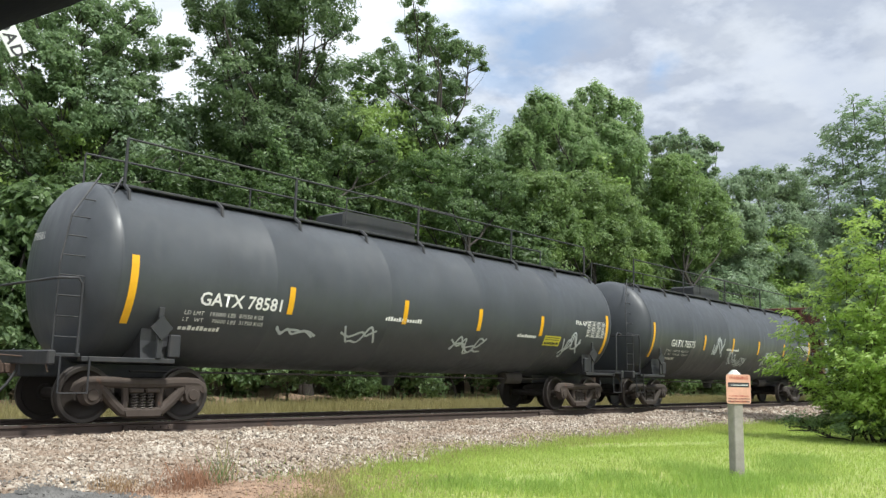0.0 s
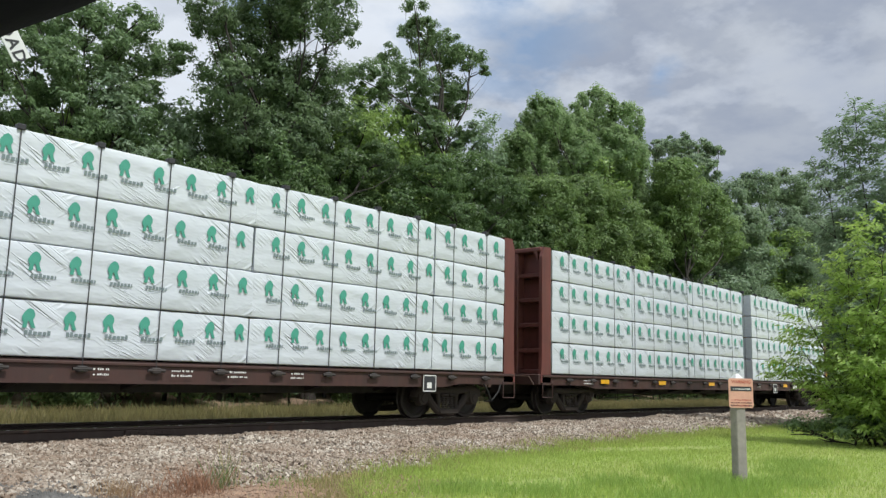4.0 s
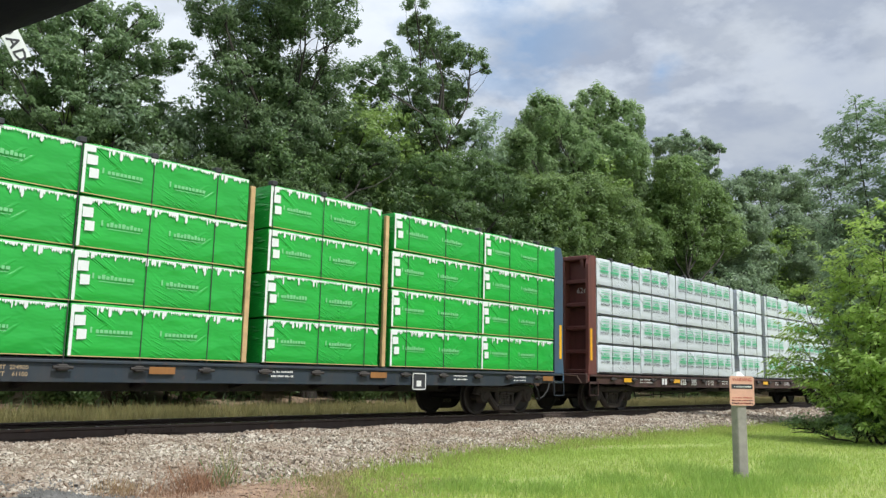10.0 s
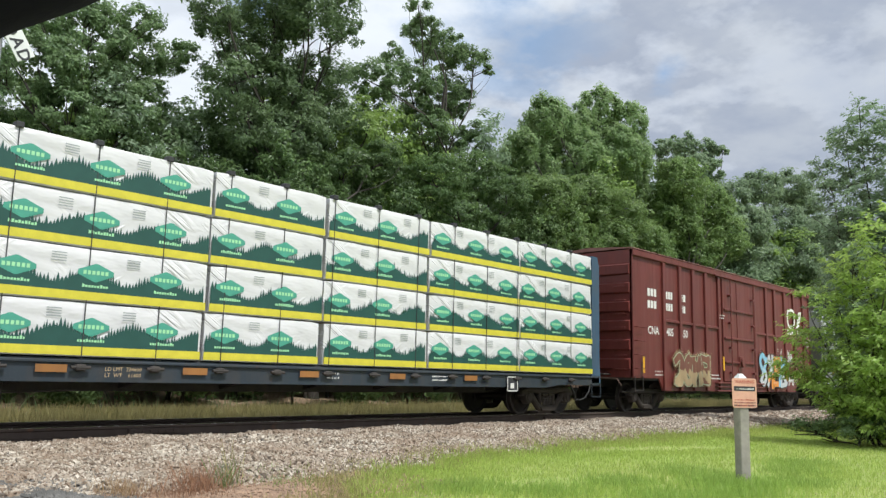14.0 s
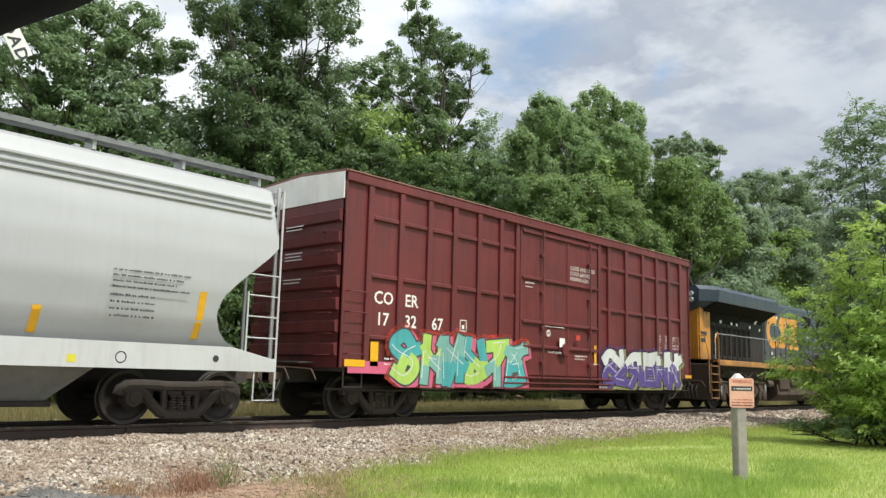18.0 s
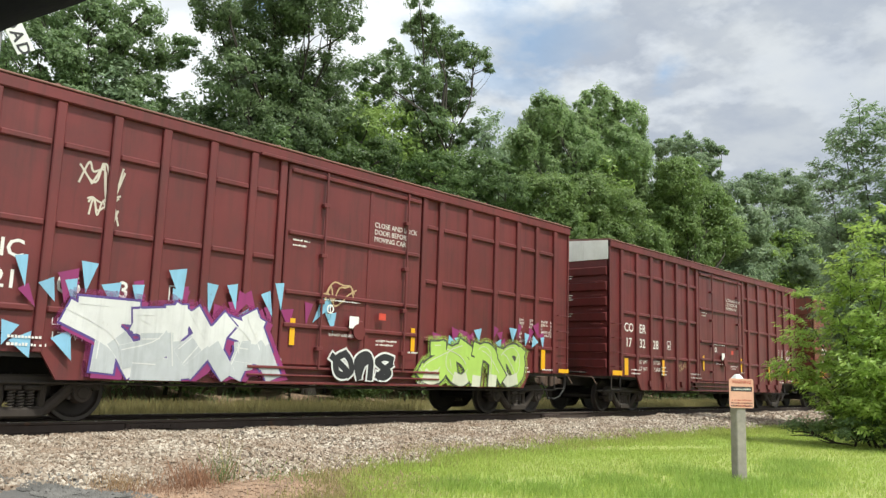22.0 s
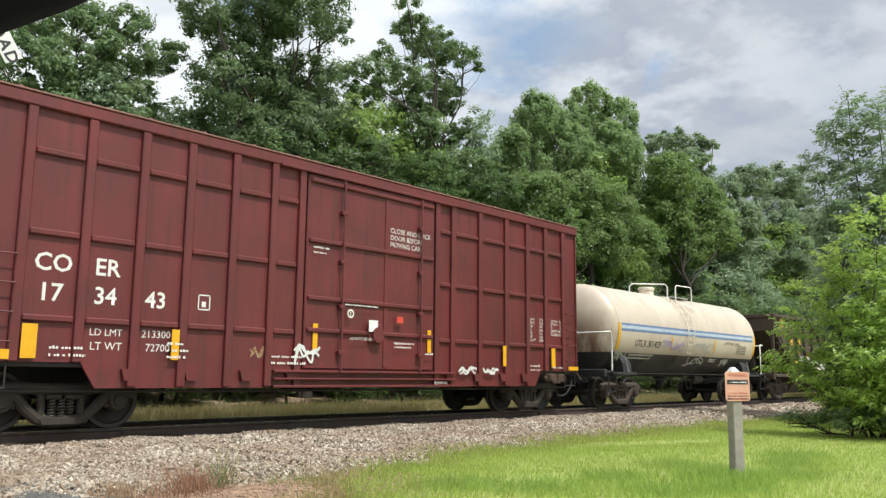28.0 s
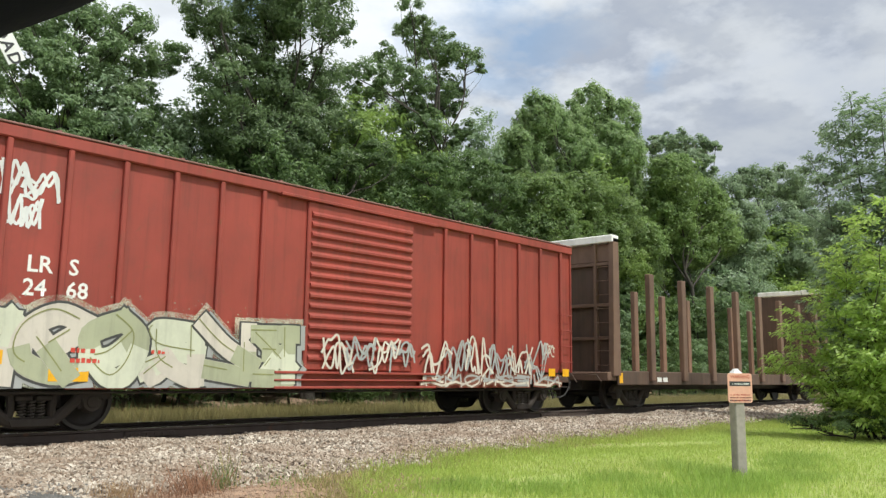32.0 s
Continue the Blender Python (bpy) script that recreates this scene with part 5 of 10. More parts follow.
    ring = [(-6.3, 4.0), (-6.1, 4.25), (-5.9, 4.15), (-5.5, 4.15), (-5.3, 4.25), (-5.1, 4.0), (-5.1, 3.5), (-5.3, 3.3), (-5.7, 3.12), (-6.1, 3.3), (-6.3, 3.5), (-6.3, 4.0)]
    s = Shape()
    ribbon(s, bend(ring, 3), 0.09, Y - 0.02)
    part("painted_shield", s, M_LETTER_TAN, c, "faded tan shield emblem")
    bars(c, [(2.2 + 0.69 * k, z, 0.34, 0.38) for k in range(7) for z in (3.82, 3.22) if (k, z) != (0, 3.22)], Y - 0.012, M_LETTER_TAN, "lettering", 90)
    for txt, x, z in (("WC", -7.08, 2.1), ("21", -7.08, 1.72), ("53", -6.33, 1.72)):
        letter(c, txt, x, z, 0.22, YP)
    box_marks(c, 91, [(-4.85, 1.2, 0.15), (5.42, 1.35, 0.14), (7.33, 1.2, 0.13)], 5.5)
    plate(c, "yellow_panel", 6.15, 6.65, 1.16, 1.34, Y - 0.012, M_YELLOW, "yellow maintenance panel")
    graffiti(c, -7.5, 0.68, 5.6, 1.6, Y - 0.02, ["sky", "smoke", "mint"], "silver", "kelson", 92, "silver", "charcoal")
    graffiti(c, 2.3, 0.68, 3.9, 1.2, Y - 0.02, ["sky", "tan", "mint"], "orange", "rahes", 93, "rust")
    tag_scrawl(c, 5.3, 1.7, 0.9, 0.4, Y - 0.02, "white", 94, 0.03), tag_scrawl(c, 6.7, 2.4, 0.5, 0.7, Y, "silver", 95, 0.02)

    c = boxcar(343.53, STYLE_COER, M_OXIDE, "oxide-brown boxcar with white lettering and scratched paint", white_end=white_end)
    coer_details(c, [("CO", -6.88, 2.41), ("ER", -5.96, 2.41), ("17", -6.80, 1.96), ("34", -5.95, 1.96), ("43", -5.09, 1.96)], ("213300", "72700"), None, 100)
    end_text(c, "173443")
    tag_scrawl(c, -3.0, 1.15, 0.35, 0.25, YP, "tan", 101, 0.015), tag_scrawl(c, -2.05, 1.05, 0.55, 0.5, Y - .01, "white", 102, 0.045)
    tag_scrawl(c, 2.7, 0.95, 0.6, 0.16, Y - .01, "white", 103, 0.04), tag_scrawl(c, 3.55, 0.95, 0.6, 0.16, Y - .01, "white", 104, 0.04)

    c = boxcar(390.7, STYLE_LRS, M_LRS, "orange-red boxcar with corrugated door and pale graffiti", L=15.65, top=4.5)
    for txt, x, z in (("LR", -6.6, 2.38), ("S", -5.98, 2.38), ("24", -6.63, 2.03), ("68", -6.0, 2.03)):
        letter(c, txt, x, z, 0.24, YP, None, 1.0, 0.006)
    graffiti(c, -7.75, 0.68, 6.15, 1.18, Y - 0.02, ["cream", "bone", "sage"], "charcoal", "kcorle", 111, "cream", "smoke", "olive", 0.36)
    for k, x in enumerate((1.8, 2.5, 3.3, 4.1, 4.9, 5.6)):
        tag_scrawl(c, x, 0.72 + 0.05 * (k % 2), 0.95, 0.95 + 0.12 * (k % 3), Y - 0.02, ("bone", "smoke")[k % 2], 140 + k, 0.055)
    tag_scrawl(c, 6.45, 1.4, 0.55, 0.5, YP, "bone", 112, 0.035)
    for x, w, z, h, rot in ((-7.05, 0.5, 3.45, 0.55, 113), (-6.75, 0.55, 3.4, 0.5, 117), (-6.95, 0.5, 2.98, 0.5, 114)):
        tag_scrawl(c, x, z, w, h, YP, "white", rot, 0.045)
    for k, x in enumerate((-1.1, -0.5, 0.2, 0.7)):
        tag_scrawl(c, x, 0.95, 0.8, 0.75, YD - 0.09, ("bone", "smoke")[k % 2], 150 + k, 0.05)
    graffiti(c, 1.8, 0.66, 5.4, 0.34, Y - 0.015, ["smoke", "bone"], "rust", "rnohseln", 118, None, None, None, 0.2)
    for x, z, w in ((-7.4, 1.02, 0.55), (-6.2, 0.78, 0.6), (6.6, 0.95, 0.3), (7.25, 0.95, 0.3)):
        plate(c, "yellow_panel", x, x + w, z, z + 0.2, Y - 0.035, M_YELLOW, "yellow reflective panel")
    bars(c, [(-5.9, 1.2, 0.45, 0.1), (-5.9, 1.05, 0.45, 0.1), (-4.6, 1.22, 0.3, 0.08), (6.2, 1.2, 0.3, 0.06), (6.2, 1.1, 0.3, 0.06)], Y - 0.04, M_REDTAG, "small_print", 116)
    return c


build_boxcars()

# ---- centre-beam flatcars with wrapped lumber ----


def centerbeam(s, body, sill, label, straps, hook=M_STRAP):
    car = carry(thing("centerbeam_flatcar", label, "flatcar", "freight cars of the train"), s)
    h = 11.12
    part("deck", Shape().box(-h - 0.4, h + 0.4, -1.42, 1.42, 0.98, 1.08, 0.01), sill, car)
    for d in (-1, 1):
        beam = part("side_sill", Shape().prism([(-h - 0.4, 1.06), (h + 0.4, 1.06), (h + 0.4, 0.80), (h - 1.6, 0.80), (h - 2.2, 0.72), (-h + 2.2, 0.72), (-h + 1.6, 0.80), (-h - 0.4, 0.80)], "y", d * 1.42, d * 1.47), sill, car, "grimy riveted side sill")
        part("sill_lip", Shape().box(-h - 0.4, h + 0.4, d * 1.42, d * 1.51, 1.0, 1.05, 0.01), sill, beam)
        for x in straps:
            part("strap_winch", Shape().box(x - 0.085, x + 0.085, d * 1.47, d * 1.55, 0.885, 0.985, 0.02).rod((x - 0.15, d * 1.53, 0.935), (x + 0.15, d * 1.53, 0.935), 0.026, 8), M_UNDER, beam)
    part("centre_sill", Shape().box(-h - 0.4, h + 0.4, -0.22, 0.22, 0.55, 1.0), M_UNDER, car)
    for k in range(9):
        x = -8 + 2 * k
        part("cross_bearer", Shape().prism([(-1.4, 0.98), (1.4, 0.98), (1.4, 0.85), (0.25, 0.6), (-0.25, 0.6), (-1.4, 0.85)], "x", x - 0.06, x + 0.06), M_UNDER, car)
    part("brake_rod", Shape().rod((-7.6, -0.75, 0.42), (-3.0, -0.75, 0.58), 0.016), M_UNDER, car)
    for x in (-6.6, -4.3):
        part("rod_guide", Shape().tube([(x, -0.75, 0.90), (x, -0.75, 0.36), (x + 0.16, -0.75, 0.36), (x + 0.16, -0.75, 0.90)], 0.014), M_UNDER, car)
    # centre beam: posts, top chord and web
    part("beam_top_chord", Shape().box(-h, h, -0.09, 0.09, 4.30, 4.46, 0.02), body, car)
    for k in range(17):
        x = -h + 2 * h * k / 16
        part("beam_post", Shape().box(x - 0.07, x + 0.07, -0.055, 0.055, 1.08, 4.30, 0.01), body, car)
    # bulkheads
    for d in (-1, 1):
        x0, x1 = d * (h + 0.02), d * (h + 0.42)
        bulk = part("bulkhead", Shape().box(d * (h + 0.02), d * (h + 0.06), -1.42, 1.42, 1.08, 4.44), body, car, "steel bulkhead with braced panels")
        for y in (-1.46, 1.46):
            e = 0.10 if y > 0 else -0.10
            part("bulkhead_post", Shape().prism([(x0, 0.86), (x1 + d * 0.05, 0.86), (x1, 1.5), (x1, 4.2), (x1 - d * 0.1, 4.46), (x0, 4.46)], "y", y - e * 0.9, y + e * 0.1), body, bulk)
        for y in (-0.55, 0.2):
            part("bulkhead_stake", Shape().box(d * (h + 0.05), d * (h + 0.36), y - 0.07, y + 0.07, 1.08, 4.40, 0.02), body, bulk)
        for z in (4.40, 3.72, 3.05, 2.38, 1.7, 1.15):
            part("bulkhead_rail", Shape().box(d * (h + 0.05), d * (h + (0.40 if z > 4.3 else 0.30)), -1.40, 1.40, z - 0.06, z + 0.055, 0.02), body, bulk)
        for y in (-1.28, 1.28):
            part("corner_gusset", Shape().prism([(y - 0.15 * (1 if y > 0 else -1), 4.38), (y, 4.38), (y, 4.1)], "x", d * (h + 0.06), d * (h + 0.38)), body, bulk)
        for k in range(8):
            z = 1.25 + 0.4 * k
            part("end_rung", Shape().tube([(x1, 0.95, z), (x1 + d * 0.12, 0.95, z), (x1 + d * 0.12, 1.35, z), (x1, 1.35, z)], 0.012), body, bulk)
        if body is M_BCOL:
            plate(car, "reflector", d * (h + 0.25) - 0.06, d * (h + 0.25) + 0.06, 1.35, 2.15, -1.477, M_YELLOW, "yellow reflective strip")
        part("end_sill", Shape().box(d * (h + 0.36), d * (h + 0.52), -1.45, 1.45, 0.80, 1.08, 0.02), sill, car)
        part("sill_step", Shape().tube([(x1, -1.49, 0.85), (x1, -1.49, 0.48), (x1 - d * 0.45, -1.49, 0.48), (x1 - d * 0.45, -1.49, 0.85)], 0.016), sill, car)
        coupler(car, d * (h + 0.92), d)
        truck(car, s, d * (h - 1.55), M_TRUCK)
    # tie-down straps over the near load
    for x in straps:
        st = part("tie_down_strap", Shape().box(x - 0.008, x + 0.008, -1.512, -1.507, 0.95, 4.47), M_STRAP, car)
        part("corner_protector", Shape().box(x - 0.06, x + 0.06, -1.525, -1.38, 4.40, 4.49, 0.01), hook, st)
    return car


def sill_marks(car, yellows, texts, small, box=None, seed=1):
    for x in yellows:
        plate(car, "reflector", x, x + 0.46, 0.86, 0.975, -1.515, M_YELLOW, "yellow reflective strip")
    for txt, x, hgt in texts:
        letter(car, txt, x, 0.80, hgt, -1.516, None, 1.05, 0.004)
    bars(car, [(x, 0.92 - 0.08 * k, w, 0.045) for x, w in small for k in range(2)], -1.515, None, "small_print", seed)
    if box is not None:
        plate(car, "placard", box, box + 0.42, 0.62, 0.98, -1.52, M_LETTER_DK, "framed black test placard")
        frame_mark(car, box, 0.62, 0.42, 0.36, -1.523)


BUNDLE_D = (-1.49, -0.11)
LAYER = [1.10, 1.935, 2.77, 3.605, 4.44]


def bundle_mesh(key, L, variant, sag):
    """A wrapped pack: soft box with rounded edges, swelling and folds along its faces."""
    def build():
        rg = np.random.default_rng(variant * 7 + 3)
        nx, d, hgt = max(8, int(L / 0.22)), 1.38, 0.815
        prof = []
        r = 0.02
        for cy, cz, a0 in ((-d / 2 + r, r, 180), (d / 2 - r, r, 270), (d / 2 - r, hgt - r, 0), (-d / 2 + r, hgt - r, 90)):
            for k in range(3):
                a = radians(a0 + 45 * k)
                prof.append((cy + r * math.cos(a), cz + r * math.sin(a)))
        full = []
        for i in range(len(prof)):
            p, q = prof[i], prof[(i + 1) % len(prof)]
            full.append(p)
            if abs(p[0] - q[0]) + abs(p[1] - q[1]) > 0.3:
                for k in range(1, 5):
                    full.append((p[0] + (q[0] - p[0]) * k / 5, p[1] + (q[1] - p[1]) * k / 5))
        ph = rg.uniform(0, 6, 6)
        rings = []
        for i in range(nx + 1):
            x = -L / 2 + L * i / nx
            ring = []
            for y, z in full:
                w = 0.003 * math.sin(x * 7 + z * 9 + ph[0]) + 0.003 * math.sin(x * 13 - z * 17 + ph[1]) + 0.003 * math.sin(x * 3.1 + ph[2])
                e = 0.012 if i in (0, nx) else 0
                sy = 1 if y > 0 else -1
                ring.append((x, y + sy * (w - e), z + sag * 0.005 * math.sin(x * 2 + ph[3]) * (1 if z > 0.4 else 0) - (e if z > 0.4 else -e * 0)))
            rings.append(ring)
        return Shape().loft(rings)
    return once(key, build, 50)


def tree_icon(s, x, z, k, y):
    """Small leaf-like emblem: round crown with a notch and stem."""
    pts = [(-.44, .22), (-.50, .52), (-.36, .80), (-.20, 1.02), (.04, 1.18), (.30, 1.06), (.46, .80), (.46, .52), (.34, .30), (.42, .04), (.58, -.34), (.26, -.34), (.10, .08), (-.02, .24), (-.10, -.34), (-.42, -.34), (-.34, .08)]
    c = len(pts)
    s.add([(x, y, z + 0.4 * k)] + [(x + p * k, y, z + q * k) for p, q in pts], [(0, i + 1, (i + 1) % c + 1) for i in range(c)])


def bar_word(s, x, z, w, h, y, rg):
    p = x
    while p < x + w - 0.01:
        q = min(x + w, p + h * rg.uniform(.55, .8))
        hh = h * rg.choice((0.72, 1.0, 0.72))
        s.add([(p, y, z), (q, y, z), (q, y, z + hh), (p, y, z + hh)], [(0, 1, 2, 3)])
        p = q + h * 0.22


def prints(bundle, key, L, look_key, variant):
    """Printed marks on the outer face of a wrapped pack."""
    y = -0.708
    rg = random.Random(variant * 11 + int(L * 10))
    def keep(name, shape, mat):
        k = "%s_%s" % (key, name)
        if k not in MESH:
            MESH[k] = shape().mesh(k)
            MESH[k].materials.append(mat)
        part(name, MESH[k], mat, bundle)
    def each(name, draw, mat, xs):
        """One small printed mark, set down at each place."""
        k = "mark_%s_%s" % (look_key, name)
        if k not in MESH:
            s = Shape()
            draw(s)
            MESH[k] = s.mesh(k)
            MESH[k].materials.append(mat)
        for x in xs:
            tagged(part(name, MESH[k], mat, bundle, "", (x, 0, 0)), kind="stuff" if "print" in name else "")
    def row(name, draw, mat, xs):
        """Small print repeated along the pack, in one sheet."""
        k = "%s_%s" % (key, name)
        if k not in MESH:
            s, m = Shape(), Shape()
            draw(m)
            for x in xs:
                s.add([(a + x, b, c) for a, b, c in m.v], m.f)
            MESH[k] = s.mesh(k)
            MESH[k].materials.append(mat)
        tagged(part(name, MESH[k], mat, bundle), kind="stuff")
    first, pitch, tail = {"leaf": (0.38, 0.602, 0.12), "stripe": (0.16, 0.60, 0.47), "green": (0.40, 0.58, 0.64), "forest": (0.42, 0.59, 0.34)}[look_key]
    off = first + rg.uniform(-.06, .06)
    xs = [-L / 2 + off + pitch * k for k in range(int((L - off - tail) / pitch) + 1)]
    if look_key == "leaf":
        def word(s):
            bar_word(s, -0.02, 0.31, 0.37, 0.07, y, rg)
            s.add([(0.02, y, 0.268), (0.27, y, 0.268), (0.27, y, 0.277), (0.02, y, 0.277)], [(0, 1, 2, 3)])
        each("printed_emblem", lambda s: tree_icon(s, 0.02, 0.475, 0.19, y), M_PRINT_GREEN, xs)
        row("printed_word", word, M_PRINT_SLATE, [x for x in xs if x < L / 2 - 0.38])
    elif look_key == "green":
        def word(s):
            bar_word(s, 0, 0.37, 0.60, 0.075, y, rg)
            s.add([(0.02, y, 0.33), (0.58, y, 0.33), (0.58, y, 0.34), (0.02, y, 0.34)], [(0, 1, 2, 3)])
            s.add([(-.09, y, 0.37), (-.06, y, 0.37), (-.06, y, 0.46), (-.09, y, 0.46)], [(0, 1, 2, 3)])
        def ragged():
            s = Shape()
            x = -L / 2 + 0.02
            while x < L / 2 - 0.05:
                w, z = rg.uniform(.02, .055), 0.775 - rg.uniform(.02, .06) - (rg.uniform(.02, .11) if rg.random() < 0.3 else 0)
                s.add([(x, y - .001, 0.785), (x, y - .001, z + .03), (x + w / 2, y - .001, z), (x + w, y - .001, z + 0.04), (x + w, y - .001, 0.785)], [(0, 1, 2, 3, 4)])
                x += w
            return s
        def label():
            s = Shape()
            for dx, z, w, hh in ((0.06, 0.46, 0.17, 0.17), (0.11, 0.25, 0.15, 0.17), (0.0, 0.0, 0.05, 0.78), (0.05, 0.66, 0.14, 0.11)):
                s.add([(-L / 2 + dx, y - .003, z + .01), (-L / 2 + dx + w, y - .003, z + .02), (-L / 2 + dx + w, y - .003, z + hh), (-L / 2 + dx, y - .003, z + hh)], [(0, 1, 2, 3)])
            return s
        row("printed_word", word, M_PRINT_MINT, xs[::2])
        keep("white_wrap_edge", ragged, M_PAPER), keep("paper_label", label, M_PAPER)
        keep("wrap_hem", lambda: Shape().add([(-L / 2 + .01, y, 0.004), (L / 2 - .01, y, 0.004), (L / 2 - .01, y, 0.018), (-L / 2 + .01, y, 0.018)], [(0, 1, 2, 3)]), M_WOOD)
    elif look_key == "stripe":
        def green(s):
            for z, hh in ((0.715, 0.008), (0.432, 0.050), (0.405, 0.012), (0.382, 0.010)):
                s.add([(-.03, y, z), (.45, y, z), (.45, y, z + hh), (-.03, y, z + hh)], [(0, 1, 2, 3)])
            bar_word(s, -.02, 0.640, 0.46, 0.034, y, rg)
        each("printed_stripe_mark", green, M_PRINT_LIME, xs)
        for word, hgt, z, mat, gap in (("LUMBER", 0.088, 0.505, M_PRINT_LIME, 1.0), ("BATHURST", 0.062, 0.285, M_PRINT_BLACK, 1.12)):
            k = "print_word_" + word
            if k not in MESH:
                MESH[k] = text_mesh(word, hgt, gap, 0.0015).copy()
                MESH[k].materials.clear()
                MESH[k].materials.append(mat)
            for x in xs:
                part("printed_word", MESH[k], mat, bundle, "", (x - 0.03, y, z))
        # black strip along the foot draws the shade of the gap between layers
        keep("dark_gap", lambda: Shape().add([(-L / 2, y, 0.0), (L / 2, y, 0.0), (L / 2, y, 0.03), (-L / 2, y, 0.045)], [(0, 1, 2, 3)]), M_STRAP)
    else:
        def forest():
            x, p = -L / 2 + 0.01, []
            while x < L / 2 - 0.06:
                w = rg.uniform(.035, .065)
                base = 0.37 + 0.09 * math.sin(x * 5.3 + variant)
                z = base + rg.uniform(.02, .13)
                p += [(x, base - 0.02), (x + w / 2, z), (x + w, base - 0.02)]
                x += w
            n = len(p)
            return Shape().add([(a, y, 0.15) for a, _ in p] + [(a, y, b) for a, b in p], [(i, i + 1, n + i + 1, n + i) for i in range(n - 1)])
        def diamond(s):
            for g, dy in ((0.98, 0.001), (0.86, 0.003)):
                s.add([(a * g, y - dy, 0.45 + b * g) for a, b in ((-.29, 0.035), (-.29, -.035), (-.02, -.145), (.02, -.145), (.29, -.035), (.29, .035), (.02, .145), (-.02, .145))], [tuple(range(8))])
        def grey(s):
            for k in range(4):
                s.add([(-.1, y, 0.70 - .04 * k), (.12, y, 0.70 - .04 * k), (.12, y, 0.715 - .04 * k), (-.1, y, 0.715 - .04 * k)], [(0, 1, 2, 3)])
        keep("printed_forest", forest, M_PRINT_FOREST)
        each("printed_emblem", diamond, M_PRINT_GREEN, xs[::2])
        row("printed_word", lambda s: s.add([q for g in range(6) for q in ((-.20 + .069 * g, y - .005, 0.42), (-.152 + .069 * g, y - .005, 0.42), (-.152 + .069 * g, y - .005, 0.482), (-.20 + .069 * g, y - .005, 0.482))], [(4 * g, 4 * g + 1, 4 * g + 2, 4 * g + 3) for g in range(6)]), M_PRINT_PALE, xs[::2])
        row("printed_slogan", lambda s: bar_word(s, -.2, 0.22, 0.42, 0.05, y - .003, rg), M_PRINT_PALE, xs[::2])
        keep("printed_band", lambda: Shape().add([(-L / 2 + .005, y, 0.02), (L / 2 - .005, y, 0.02), (L / 2 - .005, y, 0.15), (-L / 2 + .005, y, 0.15)], [(0, 1, 2, 3)]), M_PRINT_YELLOW)
        row("fine_print", grey, M_PRINT_GREY, xs[1::2])


def load(s, look_key, packs, label, seed):
    """Four layers of packs on both sides of the beam; packs lists (start, end) along the car."""
    rg = random.Random(seed)
    for i, (a, b) in enumerate(packs):
        L = round(b - a - 0.02, 2)
        for k in range(4):
            v = (i + k) % 3
            jx, jy = rg.uniform(-.03, .03), rg.uniform(-.012, .012)
            mat = M_WRAP_GREEN if look_key == "green" else M_WRAP_WARM if look_key == "forest" else M_WRAP
            for d in (-1, 1):
                me = bundle_mesh("bundle_%s_%.2f_%d" % (mat.name, L, v), L, v, 1)
                ob = part("wrapped_lumber", me, mat, None)
                tagged(ob, label, "lumber", "wrapped lumber on the flatcars")
                turn = Matrix.Identity(4) if d < 0 else Matrix.Rotation(math.pi, 4, "Z")
                carry(ob, s, Matrix.Translation(((a + b) / 2 + jx, d * 0.80 + jy, LAYER[k])) @ turn)
                if d < 0:
                    prints(ob, "print_%s_%.2f_%d" % (look_key, L, v), L, look_key, v)
                    if k and look_key != "green":
                        part("batten", Shape().box(-L / 2 + 0.1, L / 2 - 0.1, -0.40, 0.6, -0.03, 0.003), M_WOOD, ob)


def runs(*edges):
    return list(zip(edges, edges[1:]))


def strap_row(x, n, pitch=1.213):
    return [x + pitch * k for k in range(n)]


H = 11.1
car = centerbeam(53.42, M_FLATRED, M_BROWNSILL, "red-brown centre-beam flatcar loaded with white wrapped lumber", strap_row(-10.26, 18))
load(53.42, "leaf", runs(-H, -6.10, -1.23, 3.65, 8.52, H), "white plastic-wrapped lumber bundle with green emblems", 1)
sill_marks(car, [], [("38", -6.03, 0.19), ("140", -5.29, 0.19)], [(-9.87, 0.2), (-8.95, 0.3), (-8.46, 0.35), (-2.76, 0.5), (0.83, 0.25), (2.15, 0.4), (3.23, 0.4), (4.6, 0.3)], 8.2, 2)
letter(car, "WC", -7.55, 0.80, 0.19, -1.516)
for txt, z in (("LD LMT  226300", 0.895), ("LT  WT    59700", 0.80)):
    letter(car, txt, -4.10, z, 0.065, -1.516)
part("loose_lumber", Shape().box(-10.9, -6.8, -1.545, -1.0, 1.056, 1.098, 0.01), M_WOOD, car, "flat boards under the bundles")
car = centerbeam(77.72, M_FLATRED, M_BROWNSILL, "brown centre-beam flatcar with yellow reflectors and white wrapped lumber", strap_row(-10.32, 18))
load(77.72, "leaf", [*runs(-H, -6.8, -2.55, 1.70), *runs(2.57, 6.73, H)], "white plastic-wrapped lumber bundle with green emblems", 2)
sill_marks(car, [-8.7, -5.2, -1.52, 1.86, 5.62, 9.25], [], [(-9.6, 0.5), (0.6, 0.3), (2.9, 0.3), (8.2, 0.2)], 4.5, 5)
block_word(car, 6.78, 0.80, 0.50, 0.15, -1.516, 2)
plate(car, "reflector", 11.30, 11.41, 1.35, 2.15, -1.477, M_YELLOW, "yellow reflective strip")
car = centerbeam(101.84, M_BCOL, M_BCOL, "grimy black centre-beam flatcar with white wrapped lumber", strap_row(-10.2, 18, 1.205))
